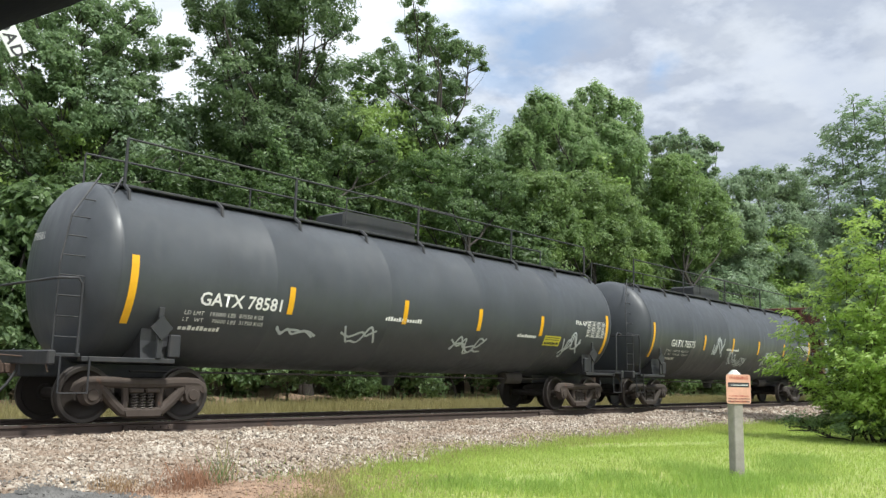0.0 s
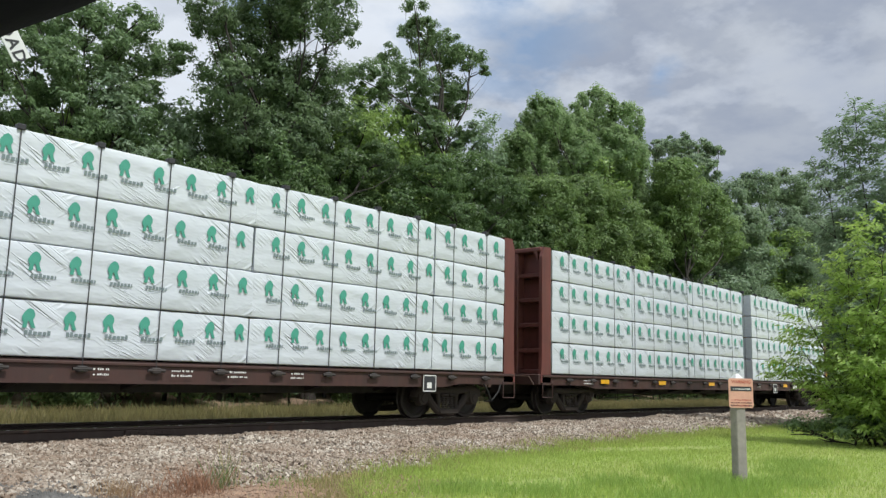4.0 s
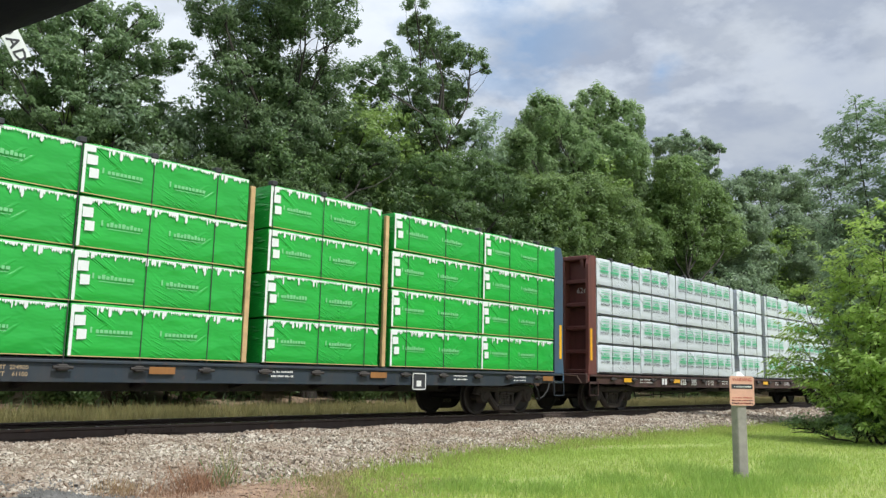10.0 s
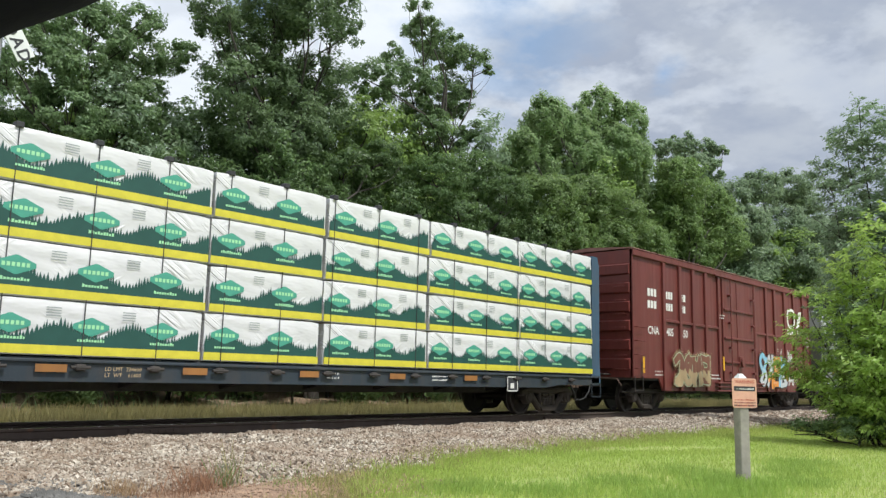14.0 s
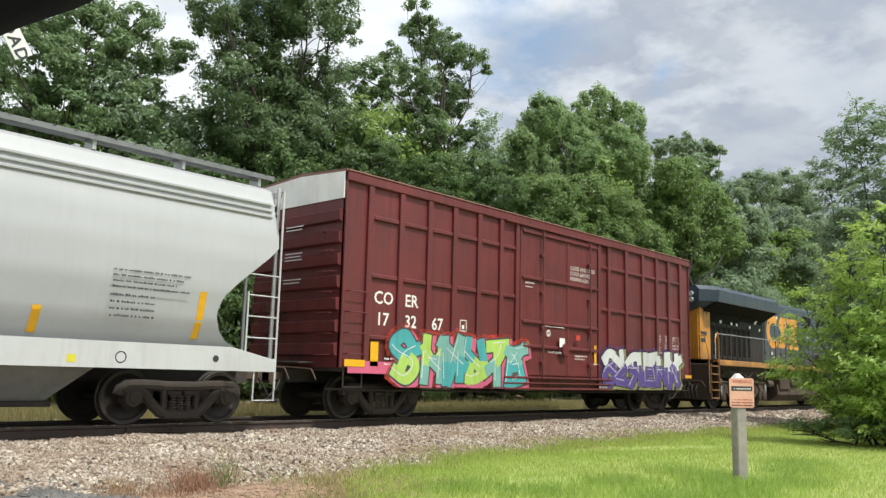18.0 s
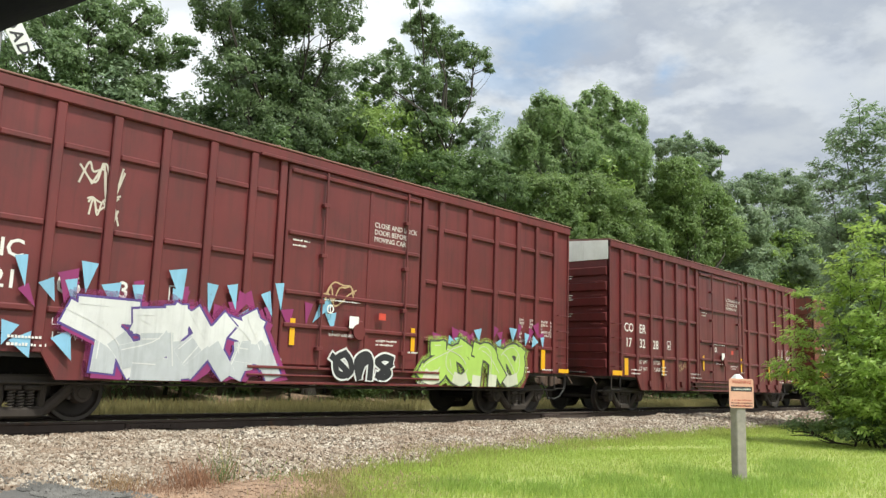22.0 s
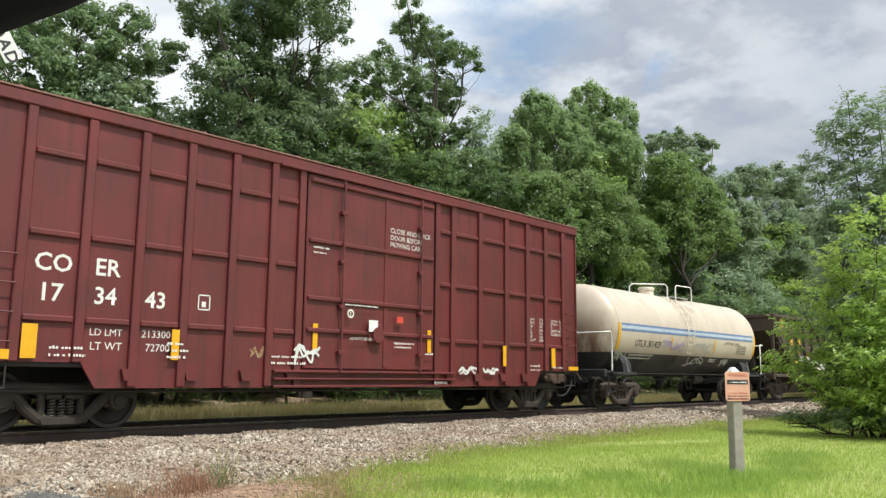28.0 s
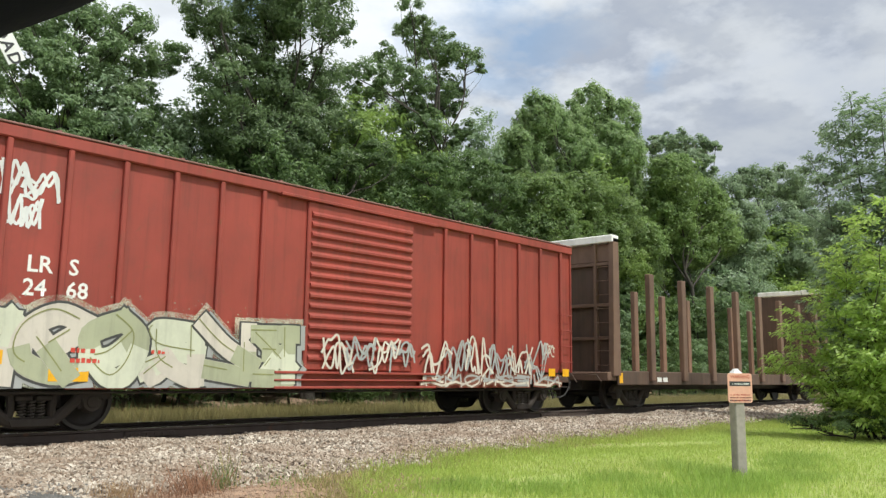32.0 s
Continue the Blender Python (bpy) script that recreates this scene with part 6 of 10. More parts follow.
load(101.84, "leaf", [*runs(-H, -6.63, -2.43, 1.85), *runs(2.62, 6.90, H)], "white plastic-wrapped lumber bundle with green emblems", 3)
sill_marks(car, [-5.06, 0.90, 4.50, 9.20], [], [(-9.2, 0.5), (5.3, 0.4), (7.12, 0.28)], None, 8)
letter(car, "BCOL", -7.62, 0.77, 0.18, -1.516, M_LETTER_WORN, 1.05, 0.004)
letter(car, "730105", -6.48, 0.77, 0.18, -1.516, M_LETTER_WORN, 1.05, 0.004)
block_word(car, -0.49, 0.79, 0.80, 0.13, -1.516, 6, M_LETTER_TAN)
for k, z in enumerate((3.95, 3.72)):
    for j, t in enumerate((("8C", "73"), ("0L", "10"))):
        me = text_mesh(t[k], 0.2).copy()
        me.materials.clear()
        part("lettering", me, M_LETTER, car, "white stencilled lettering on the bulkhead", Matrix.Translation((-11.56, -0.65 - 0.42 * j, z)) @ Matrix.Rotation(radians(-90), 4, "Z"))
car = centerbeam(126.22, M_BLUE, M_BLUESILL, "dusty blue centre-beam flatcar loaded with green wrapped lumber", strap_row(-10.3, 18))
load(126.22, "green", [*runs(-H, -7.94, -4.87, -1.79, 1.29), (1.73, 4.65), *runs(4.98, 8.05, H)], "bright green plastic-wrapped lumber bundle with white edge", 4)
sill_marks(car, [], [("735802", -7.68, 0.19)], [(-9.9, 0.6), (-5.2, 0.5), (1.97, 0.5), (7.04, 0.5), (9.3, 0.5)], 5.68, 11)
plate(car, "blue_patch", -9.10, -8.20, 0.79, 1.01, -1.513, M_SMWBLUE, "clean blue paint behind the mark")
plate(car, "blue_patch", -6.58, -5.76, 0.79, 1.01, -1.513, M_SMWBLUE, "clean blue paint")
letter(car, "SMW", -8.93, 0.80, 0.19, -1.516)
for txt, z in (("LD LMT  224900", 0.895), ("LT  WT    61100", 0.80)):
    letter(car, txt, -2.90, z, 0.06, -1.516, M_LETTER_TAN)
for x in (-4.04, -0.42, 4.45, 10.55):
    plate(car, "faded_reflector", x, x + 0.46, 0.86, 0.975, -1.514, M_FADED, "faded orange reflector")
for x in (1.38, 4.82):
    part("upright_batten", Shape().box(x - 0.05, x + 0.05, -1.5, -1.42, 1.09, 4.3, 0.01), M_WOOD, car, "upright wooden batten between bundles")
plate(car, "reflector", 11.36, 11.47, 1.45, 2.35, -1.477, M_YELLOW, "yellow reflective strip")
car = centerbeam(150.6, M_FLATRED, M_BROWNSILL, "brown centre-beam flatcar with white and green striped lumber wraps", strap_row(-10.3, 18))
load(150.6, "stripe", [*runs(-H, -8.59, -6.16, -1.47), (-1.09, 1.28), *runs(1.67, 4.12, 6.68, H)], "white plastic-wrapped lumber bundle with green printed stripes", 5)
sill_marks(car, [-9.68, -6.50, -1.65, 1.13, 6.07, 9.27], [("626", -6.02, 0.19), ("385", -5.22, 0.19)], [(-8.72, 0.2), (-8.45, 0.55), (-2.76, 0.5), (-0.46, 0.4), (2.4, 0.4), (3.4, 0.6), (8.6, 0.2)], 7.14, 13)
for txt, x, z, hgt in (("LD LMT  228000", -4.10, 0.895, 0.065), ("LT  WT    52400", -4.10, 0.80, 0.065), ("HL   71-0", 4.88, 0.895, 0.07), ("IL   73-0", 4.88, 0.80, 0.07)):
    letter(car, txt, x, z, hgt, -1.516)
block_word(car, -7.30, 0.80, 0.38, 0.19, -1.516, 2)
plate(car, "reflector", 11.30, 11.41, 1.35, 2.25, -1.477, M_YELLOW, "yellow reflective strip")
plate(car, "reflector", -11.47, -11.36, 1.45, 2.35, -1.477, M_YELLOW, "yellow reflective strip")
me = text_mesh("626", 0.16).copy()
me.materials.clear()
part("lettering", me, M_LETTER, car, "white number on the bulkhead", Matrix.Translation((-11.19, -0.85, 3.40)) @ Matrix.Rotation(radians(-90), 4, "Z"))
car = centerbeam(175.1, M_BLUE, M_BLUESILL, "dusty blue centre-beam flatcar with forest-printed lumber wraps", strap_row(-10.6, 18))
load(175.1, "forest", [*runs(-H, -8.58, -6.0, -1.27), *runs(-1.22, 1.3), *runs(1.36, 4.3), *runs(4.36, 7.7, H)], "white plastic-wrapped lumber bundle printed with green forest and yellow band", 6)
sill_marks(car, [], [("735877", -7.66, 0.19)], [(-9.6, 0.3), (-4.6, 0.1), (1.5, 0.3), (4.5, 0.5)], 7.2, 16)
plate(car, "blue_patch", -8.93, -8.12, 0.79, 1.01, -1.513, M_SMWBLUE, "clean blue paint behind the mark")
letter(car, "SMW", -8.80, 0.80, 0.19, -1.516)
for txt, z in (("LD LMT  224600", 0.895), ("LT  WT    61400", 0.80)):
    letter(car, txt, -2.94, z, 0.06, -1.516, M_LETTER_TAN)
plate(car, "faded_reflector", -11.44, -11.35, 1.5, 2.6, -1.477, M_FADED, "faded orange reflector")
for x in (-9.70, -6.33, -3.98, -1.60, 0.84, 3.2, 5.6):
    plate(car, "faded_reflector", x, x + 0.46, 0.86, 0.975, -1.514, M_FADED, "faded orange reflector")

# ---- tank cars ----


def on_tank(me, R, zc, dy=0.006):
    """Lays a flat mesh (x, 0, z) onto the near side of a tank of radius R about z = zc."""
    me = me.copy()
    n = len(me.vertices)
    co = np.empty(n * 3, np.float32)
    me.vertices.foreach_get("co", co)
    co = co.reshape(-1, 3)
    a = (co[:, 2] - zc) / R
    d = R + dy - co[:, 1]
    out = np.stack([co[:, 0], -d * np.cos(a), zc + d * np.sin(a)], -1)
    me.vertices.foreach_set("co", out.astype(np.float32).ravel())
    me.update()
    me.materials.clear()
    return me


def moved(me, x, z):
    me = me.copy()
    me.transform(Matrix.Translation((x, 0, z)))
    return me


def fine_plate(x0, x1, z0, z1, n=8):
    s = Shape()
    vs = [(x, 0, z0 + (z1 - z0) * k / n) for k in range(n + 1) for x in (x0, x1)]
    return s.add(vs, [(2 * k, 2 * k + 1, 2 * k + 3, 2 * k + 2) for k in range(n)])


def tank_profile(half, R, head=0.62):
    p = [(-half, 0.02)]
    for k in range(1, 9):
        a = radians(90 * k / 8)
        p.append((-half + head * (1 - math.cos(a)), R * math.sin(a)))
    seams = [-half + head + (2 * half - 2 * head) * k / 5 for k in range(6)]
    for x in seams:
        p += [(x - 0.03, R), (x - 0.02, R + 0.003), (x + 0.02, R + 0.003), (x + 0.03, R)]
    for k in range(7, -1, -1):
        a = radians(90 * k / 8)
        p.append((half - head * (1 - math.cos(a)), max(0.02, R * math.sin(a))))
    return p


def tank_gear(car, s, half, R, zc, tx, rail_mat, body, truck_mat):
    for d in (-1, 1):
        x = d * tx
        part("saddle", Shape().prism([(-1.3, 1.02), (1.3, 1.02), (1.25, 1.35), (R * 0.80, zc - R * 0.6), (R * 0.5, zc - R * 0.86), (-R * 0.5, zc - R * 0.86), (-R * 0.80, zc - R * 0.6), (-1.25, 1.35)], "x", x - 0.25, x + 0.25), body, car, "steel saddle under the tank")
        part("stub_sill", Shape().box(x - d * 1.2, d * (half + 0.3), -0.22, 0.22, 0.72, 1.04, 0.02), body, car)
        part("end_platform", Shape().box(d * (half - 0.12), d * (half + 0.32), -1.42, 1.42, 1.04, 1.10, 0.01), body, car, "end platform beside the tank head")
        part("end_sill", Shape().box(d * (half + 0.26), d * (half + 0.38), -1.45, 1.45, 0.92, 1.14, 0.02), body, car)
        part("side_sill", Shape().box(x - d * 0.30, d * (half - 0.13), -1.44, -1.30, 0.98, 1.06, 0.01), body, car)
        rail = [(d * (half + 0.34), 1.35, 1.1), (d * (half + 0.34), 1.35, 2.22), (d * (half + 0.34), -1.30, 2.22), (d * (half + 0.28), -1.42, 2.23), (d * (half + 0.02), -1.44, 2.25), (d * (half - 0.05), -1.44, 2.16), (d * (half - 0.05), -1.44, 1.1)]
        part("safety_rail", Shape().tube(rail, 0.022, 7), rail_mat, car, "bent pipe safety railing", None, 60)
        part("sill_step", Shape().tube([(d * (half + 0.2), -1.46, 1.05), (d * (half + 0.2), -1.46, 0.5), (d * (half - 0.25), -1.46, 0.5), (d * (half - 0.25), -1.46, 1.05)], 0.018), body, car)
        coupler(car, d * (half + 0.62), d)
        truck(car, s, x, truck_mat)
        hold = Shape().tube([(d * (half - 0.35), -0.7, 2.6), (d * (half - 0.3), -0.75, 2.7), (d * (half - 0.3), 0.75, 2.7)], 0.014)
        part("grab_iron", hold, rail_mat, car)
    part("brake_cylinder", Shape().rod((half - 4.3, -0.45, 0.86), (half - 3.6, -0.45, 0.86), 0.16, 14), M_UNDER, car)
    part("bottom_outlet", Shape().turn([(0.62, 0.14), (0.8, 0.16), (zc - R + 0.05, 0.3)], "z", 16), body, car)
    part("brake_pipe", Shape().tube([(-tx, -0.5, 0.84), (tx, -0.5, 0.84)], 0.022), M_UNDER, car)


def black_tank(s, number, marks, label, seed):
    car = carry(thing("tank_car", label, "tank car", "freight cars of the train"), s)
    half, R, zc, tx = 8.10, 1.57, 2.50, 6.69
    tank = part("tank", Shape().turn(tank_profile(half, R), "x", 56, (0, 0, zc)), M_BLACKTANK, car, "long matt black steel tank shell", None, 30)
    tank_gear(car, s, half, R, zc, tx, M_BLACK, M_BLACK, M_TRUCK_RUST if seed == 1 else M_TRUCK)
    # top walkway, railing, dome housing
    walkway = part("running_board", Shape().box(-half + 0.75, half - 0.65, -0.78, -0.42, zc + R - 0.12, zc + R - 0.07, 0.01), M_BLACK, car, "black running board along the tank top")
    for k in range(9):
        x = -half + 0.9 + k * (2 * half - 1.7) / 8
        part("board_bracket", Shape().tube([(x, -0.62, zc + R - 0.09), (x, -0.80, zc + R - 0.10), (x, -0.97, zc + R - 0.22), (x, -1.02, zc + R - 0.42)], 0.035, 6), M_BLACK, walkway)
        if k % 2 == 0:
            part("rail_stanchion", Shape().rod((x, -0.80, zc + R - 0.1), (x, -0.80, zc + R + 0.72), 0.028), M_BLACK, walkway)
            part("rail_stanchion", Shape().rod((x, 0.80, zc + R - 0.1), (x, 0.80, zc + R + 0.72), 0.018), M_BLACK, walkway)
    for y in (-0.8, 0.8):
        part("hand_rail", Shape().rod((-half + 0.9, y, zc + R + 0.72), (half - 0.8, y, zc + R + 0.72), 0.021), M_BLACK, car, "thin top hand rail")
    part("dome_housing", Shape().prism([(-2.0, zc + R - 0.1), (0.3, zc + R - 0.1), (0.3, zc + R + 0.30), (0.1, zc + R + 0.36), (-1.9, zc + R + 0.36), (-2.0, zc + R + 0.30)], "y", -0.45, 0.45), M_BLACK, car, "boxed valve housing on the tank top")
    part("dome_rail", Shape().tube([(-2.2, -0.8, zc + R), (-2.2, -0.8, zc + R + 0.55), (-1.4, -0.8, zc + R + 0.75), (1.3, -0.8, zc + R + 0.75), (1.9, -0.8, zc + R)], 0.016), M_BLACK, car)
    ladder = part("end_ladder", Shape().tube([(-half - 0.20, -1.14, 1.10), (-half - 0.19, -1.12, 2.50), (-half - 0.02, -1.00, 3.30), (-half + 0.50, -0.78, zc + R + 0.02)], 0.016), M_BLACK, car, "narrow black ladder on the tank head")
    part("ladder_stile", Shape().tube([(-half + 0.20, -1.14, 1.10), (-half + 0.21, -1.12, 2.50), (-half + 0.40, -1.06, 3.30), (-half + 0.85, -0.82, zc + R + 0.02)], 0.016), M_BLACK, ladder)
    way = [(1.10, -0.20, 1.14), (2.50, -0.19, 1.12), (3.30, -0.02, 1.00), (zc + R, 0.50, 0.78)]
    for k in range(9):
        z = 1.35 + 0.32 * k
        dx, y = (float(np.interp(z, [w[0] for w in way], [w[j] for w in way])) for j in (1, 2))
        part("rung", Shape().rod((-half + dx, -y, z), (-half + dx + 0.40, -y - 0.02, z), 0.011), M_BLACK, ladder)
    def put(name, me, mat, lab=""):
        ob = part(name, on_tank(me, R, zc), mat, car, lab)
        if name in ("small_print", "graffiti_scrawl", "data_table"):
            tagged(ob, lab, kind="stuff")
    for x in marks["strips"]:
        z0 = 1.55 if abs(x) > 6.5 else 1.95
        put("reflector", fine_plate(x, x + 0.13, z0, z0 + (1.15 if abs(x) > 6.5 else 0.52)).mesh("reflector"), M_YELLOW, "yellow reflective strip")
    put("lettering", moved(text_mesh("GATX " + number, 0.225, 1.0, 0.006), -6.05, 1.99), M_LETTER, "white stencilled reporting mark and number")
    put("lettering", moved(text_mesh("FRA AIP", 0.115, 1.0, 0.003), 5.66, 2.35), M_LETTER, "white stencilled words")
    s2 = Shape()
    rg = random.Random(seed)
    for txt, z in (("LD LMT   193000 LBS  87550 KGS", 1.80), ("LT   WT     70000 LBS  31750 KGS", 1.67)):
        put("lettering", moved(text_mesh(txt, 0.075, 1.05), -6.28, z), M_LETTER, "white stencilled load limits")
    for z, x0, w in ((2.0, -1.6, 1.1), (1.88, 3.1, 0.8), (1.5, -6.3, 0.8)):
        bar_word(s2, x0, z, w, 0.09, 0, rg)
    put("small_print", s2.mesh("small_print"), M_LETTER, "white stencilled data lines too small to read")
    s3 = Shape()
    for k in range(6):
        z = 2.43 - 0.075 * k
        s3.add([(6.25, 0, z + 0.052), (7.28, 0, z + 0.052), (7.28, 0, z + 0.060), (6.25, 0, z + 0.060)], [(0, 1, 2, 3)])
        for j in range(4):
            bar_word(s3, 6.27 + 0.255 * j, z + 0.008, 0.10 + 0.10 * rg.random(), 0.034, 0, rg)
    s3.add([(6.25, 0, 2.04), (7.28, 0, 2.04), (7.28, 0, 2.05), (6.25, 0, 2.05)], [(0, 1, 2, 3)])
    put("data_table", s3.mesh("data_table"), M_LETTER, "white ruled data table")
    put("warning_panel", fine_plate(4.3, 5.05, 1.70, 1.98).mesh("warning_panel"), M_PRINT_YELLOW, "yellow emergency notice panel")
    s4 = Shape()
    bar_word(s4, 4.34, 1.92, 0.66, 0.03, -0.006, rg), bar_word(s4, 4.34, 1.86, 0.66, 0.03, -0.006, rg), bar_word(s4, 4.34, 1.74, 0.66, 0.08, -0.006, rg)
    put("panel_print", s4.mesh("panel_print"), M_LETTER_DK)
    sc = Shape()
    for x, z, w, h, n in marks["tags"]:
        for _ in range(n):
            pts = [(x + w * (i / 6 + rg.uniform(-.07, .07)), z + h * rg.uniform(0, 1)) for i in range(7)]
            ribbon(sc, bend(pts, 6), 0.05, -0.004)
    put("graffiti_scrawl", sc.mesh("scrawl"), SPRAY["silver"], "thin sprayed scribbles")
    for d in (-1, 1):
        part("placard_holder", Shape().prism([(d * 6.7 - .20, 1.56), (d * 6.7, 1.76), (d * 6.7 + .20, 1.56), (d * 6.7, 1.36)], "y", -1.50, -1.47), M_BLACK, car, "diamond placard holder")
        part("placard_stay", Shape().box(d * 6.7 - 0.05, d * 6.7 + 0.05, -1.465, -1.43, 1.06, 1.90, 0.01), M_BLACK, car)
        part("valve_box", Shape().box(d * 6.42 - 0.10, d * 6.42 + 0.12, -1.44, -1.36, 1.08, 1.46, 0.02), M_BLACK, car)
    me = text_mesh(number, 0.13).copy()
    me.materials.clear()
    part("lettering", me, M_LETTER, car, "small number on the tank head", Matrix.Translation((-half + 0.02, 0.5, 3.0)) @ Matrix.Rotation(radians(-90), 4, "Z"))
    return car


black_tank(15.03, "78581", dict(strips=[-7.35, -4.18, -1.1, 1.44, 4.0, 7.25], tags=[(-4.35, 1.5, 0.95, 0.2, 2), (-2.65, 1.45, 0.9, 0.35, 2), (0.72, 1.3, 1.2, 0.5, 3), (5.2, 1.4, 0.8, 0.7, 3)]), "matt black tank car with white lettering and yellow strips", 1)
black_tank(32.55, "78575", dict(strips=[-7.35, -3.58, -1.13, 1.35, 4.1, 7.2], tags=[(-2.8, 1.7, 0.9, 0.75, 3), (-1.3, 1.45, 0.8, 0.5, 3), (-0.5, 1.35, 0.9, 0.4, 3), (2.1, 1.5, 0.7, 0.6, 3), (3.2, 1.4, 0.7, 0.35, 2)]), "matt black tank car with silver scribbles and yellow strips", 2)


def cream_tank(s):
    car = carry(thing("tank_car", "cream and black tank car with blue stripes and rust stain", "tank car", "freight cars of the train"), s)
    half, R, zc, tx = 5.85, 1.43, 2.38, 4.62
    split = 1.66
    prof = tank_profile(half, R, 0.55)
    body = Shape().turn(prof, "x", 64, (0, 0, zc))
    tank = part("tank", body, M_CREAM, car, "cream-painted tank shell", None, 30)
    n = Nodes("cream_and_black_tank_paint")
    sep = n.node("ShaderNodeSeparateXYZ")
    n.link(n.coords.outputs["Object"], sep.inputs[0])
    low = n.node("ShaderNodeMapRange")
    for k, v in (("From Min", split - 0.004), ("From Max", split + 0.004), ("To Min", 1), ("To Max", 0)):
        low.inputs[k].default_value = v
    n.link(sep.outputs["Z"], low.inputs[0])
    big, streak = n.noise(0.8, 5), n.noise(2.2, 6, (2.6, 2.6, 0.16), 0.65, (3, 1, 0))
    c = n.mix(n.spread(big, 0.3, 0.7), (0.54, 0.455, 0.375), (0.65, 0.56, 0.47))
    c = n.mix(n.spread(streak, 0.52, 0.8, 0, 0.35), c, (0.42, 0.27, 0.18))
    stain = n.math("MULTIPLY", n.spread(sep.outputs["X"], -5.1, -5.6, 0, 1), n.spread(n.noise(1.4, 5, (1, 1, 0.5), 0.6, (2, 8, 1)), 0.36, 0.52, 0, 1))
    stain = n.math("MULTIPLY", stain, n.spread(sep.outputs["Z"], 1.9, 3.0, 1, 0.05))
    drip = n.math("MULTIPLY", n.spread(n.math("ABSOLUTE", sep.outputs["X"], 0.0), 0.4, 1.5, 1, 0), n.spread(n.noise(4.5, 5, (1.6, 1, 0.06), 0.6, (4, 1, 7)), 0.52, 0.66, 0, 0.6))
    c = n.mix(n.math("MULTIPLY", drip, n.spread(sep.outputs["Z"], 2.2, 3.4, 0.15, 1)), c, (0.24, 0.11, 0.065))
    c = n.mix(n.math("MULTIPLY", stain, 0.9), c, (0.16, 0.066, 0.036))
    dark = n.mix(n.spread(n.noise(2.5, 6), 0.4, 0.8, 0, 0.6), (0.022, 0.022, 0.023), (0.075, 0.065, 0.058))
    c = n.mix(low.outputs[0], c, dark)
    tank.data.materials[0] = n.done(c, 0.42)
    tank_gear(car, s, half, R, zc, tx, M_WHITE, M_BLACK, M_TRUCK_RUST)
    def put(name, me, mat, lab=""):
        ob = part(name, on_tank(me, R, zc), mat, car, lab)
        if name in ("small_print", "graffiti_scrawl", "data_table"):
            tagged(ob, lab, kind="stuff")
    blue = simple("blue_stripe_paint", (0.14, 0.21, 0.38), 0.5)
    put("pale_stripe", fine_plate(-5.15, 5.06, 2.385, 2.49, 2).mesh("stripe"), simple("pale_blue_stripe_paint", (0.46, 0.54, 0.62), 0.5), "pale blue band between two blue lines")
    for z in (2.32, 2.48):
        put("blue_stripe", fine_plate(-5.16, 5.07, z, z + 0.075, 2).mesh("stripe"), blue, "blue painted stripe")
    put("lettering", moved(text_mesh("UTLX 301429", 0.21, 0.98, 0.003), -4.27, 1.86), M_LETTER_DK, "black reporting mark and number")
    rg = random.Random(4)
    s2 = Shape()
    for z, x0, w in ((1.54, -4.4, 1.6), (1.42, -4.4, 1.5), (1.5, 1.5, 0.6), (1.42, 1.5, 0.6)):
        bar_word(s2, x0, z, w, 0.075, 0, rg)
    put("small_print", s2.mesh("small_print"), M_LETTER)
    s2 = Shape()
    for k in range(6):
        bar_word(s2, 3.6, 2.1 - 0.06 * k, 0.9, 0.03, 0, rg)
    put("small_print", s2.mesh("small_print"), M_LETTER_DK)
    put("lettering", moved(text_mesh("LIMESTONE SLURRY", 0.1, 1.12), 2.40, 2.13), M_LETTER_DK, "black cargo name")
    for x in (-5.35, 5.2):
        put("reflector", fine_plate(x, x + 0.14, 1.72, 2.55).mesh("reflector"), M_YELLOW, "yellow reflective strip")
    for x in (-1.85, 1.55):
        put("reflector", fine_plate(x, x + 0.1, 1.8, 2.25).mesh("reflector"), M_YELLOW, "yellow reflective strip")
    for spec, colour in ((((-2.4, 1.78, 1.5, 0.35, 4),), "lilac"), (((0.0, 1.8, 1.4, 0.35, 2),), "silver"), (((-0.3, 1.2, 1.4, 0.4, 3), (2.6, 1.25, 0.6, 0.35, 3), (-5.2, 1.3, 0.6, 0.35, 3)), "white")):
        sc = Shape()
        for x, z, w, h, m in spec:
            for _ in range(m):
                ribbon(sc, bend([(x + w * (i / 6 + rg.uniform(-.07, .07)), z + h * rg.uniform(0, 1)) for i in range(7)], 6), 0.04, -0.004)
        put("graffiti_scrawl", sc.mesh("scrawl"), SPRAY[colour], "thin sprayed scribbles")
    top = zc + R
    part("manway_dome", Shape().turn([(top - 0.15, 0.26), (top + 0.15, 0.26), (top + 0.17, 0.29), (top + 0.25, 0.29), (top + 0.27, 0.25), (top + 0.28, 0.02)], "z", 24, (-0.85, 0, 0)), M_CREAM, car, "cream manway dome", None, 35)
    part("platform", Shape().box(-0.1, 1.1, -0.66, 0.66, top - 0.06, top - 0.02, 0.01), M_GALV, car, "galvanised top platform")
    for rail in ([(-2.05, 0.0, top - 0.06), (-2.05, 0.0, top + 0.20), (-1.98, -0.06, top + 0.30), (-1.0, -0.80, top + 0.32), (-0.92, -0.85, top + 0.24), (-0.92, -0.85, top - 0.34)],
                 [(-0.30, -0.85, top - 0.34), (-0.30, -0.85, top + 0.24), (-0.22, -0.85, top + 0.34), (0.89, -0.85, top + 0.36), (0.97, -0.85, top + 0.26), (0.97, -0.85, top - 0.34)]):
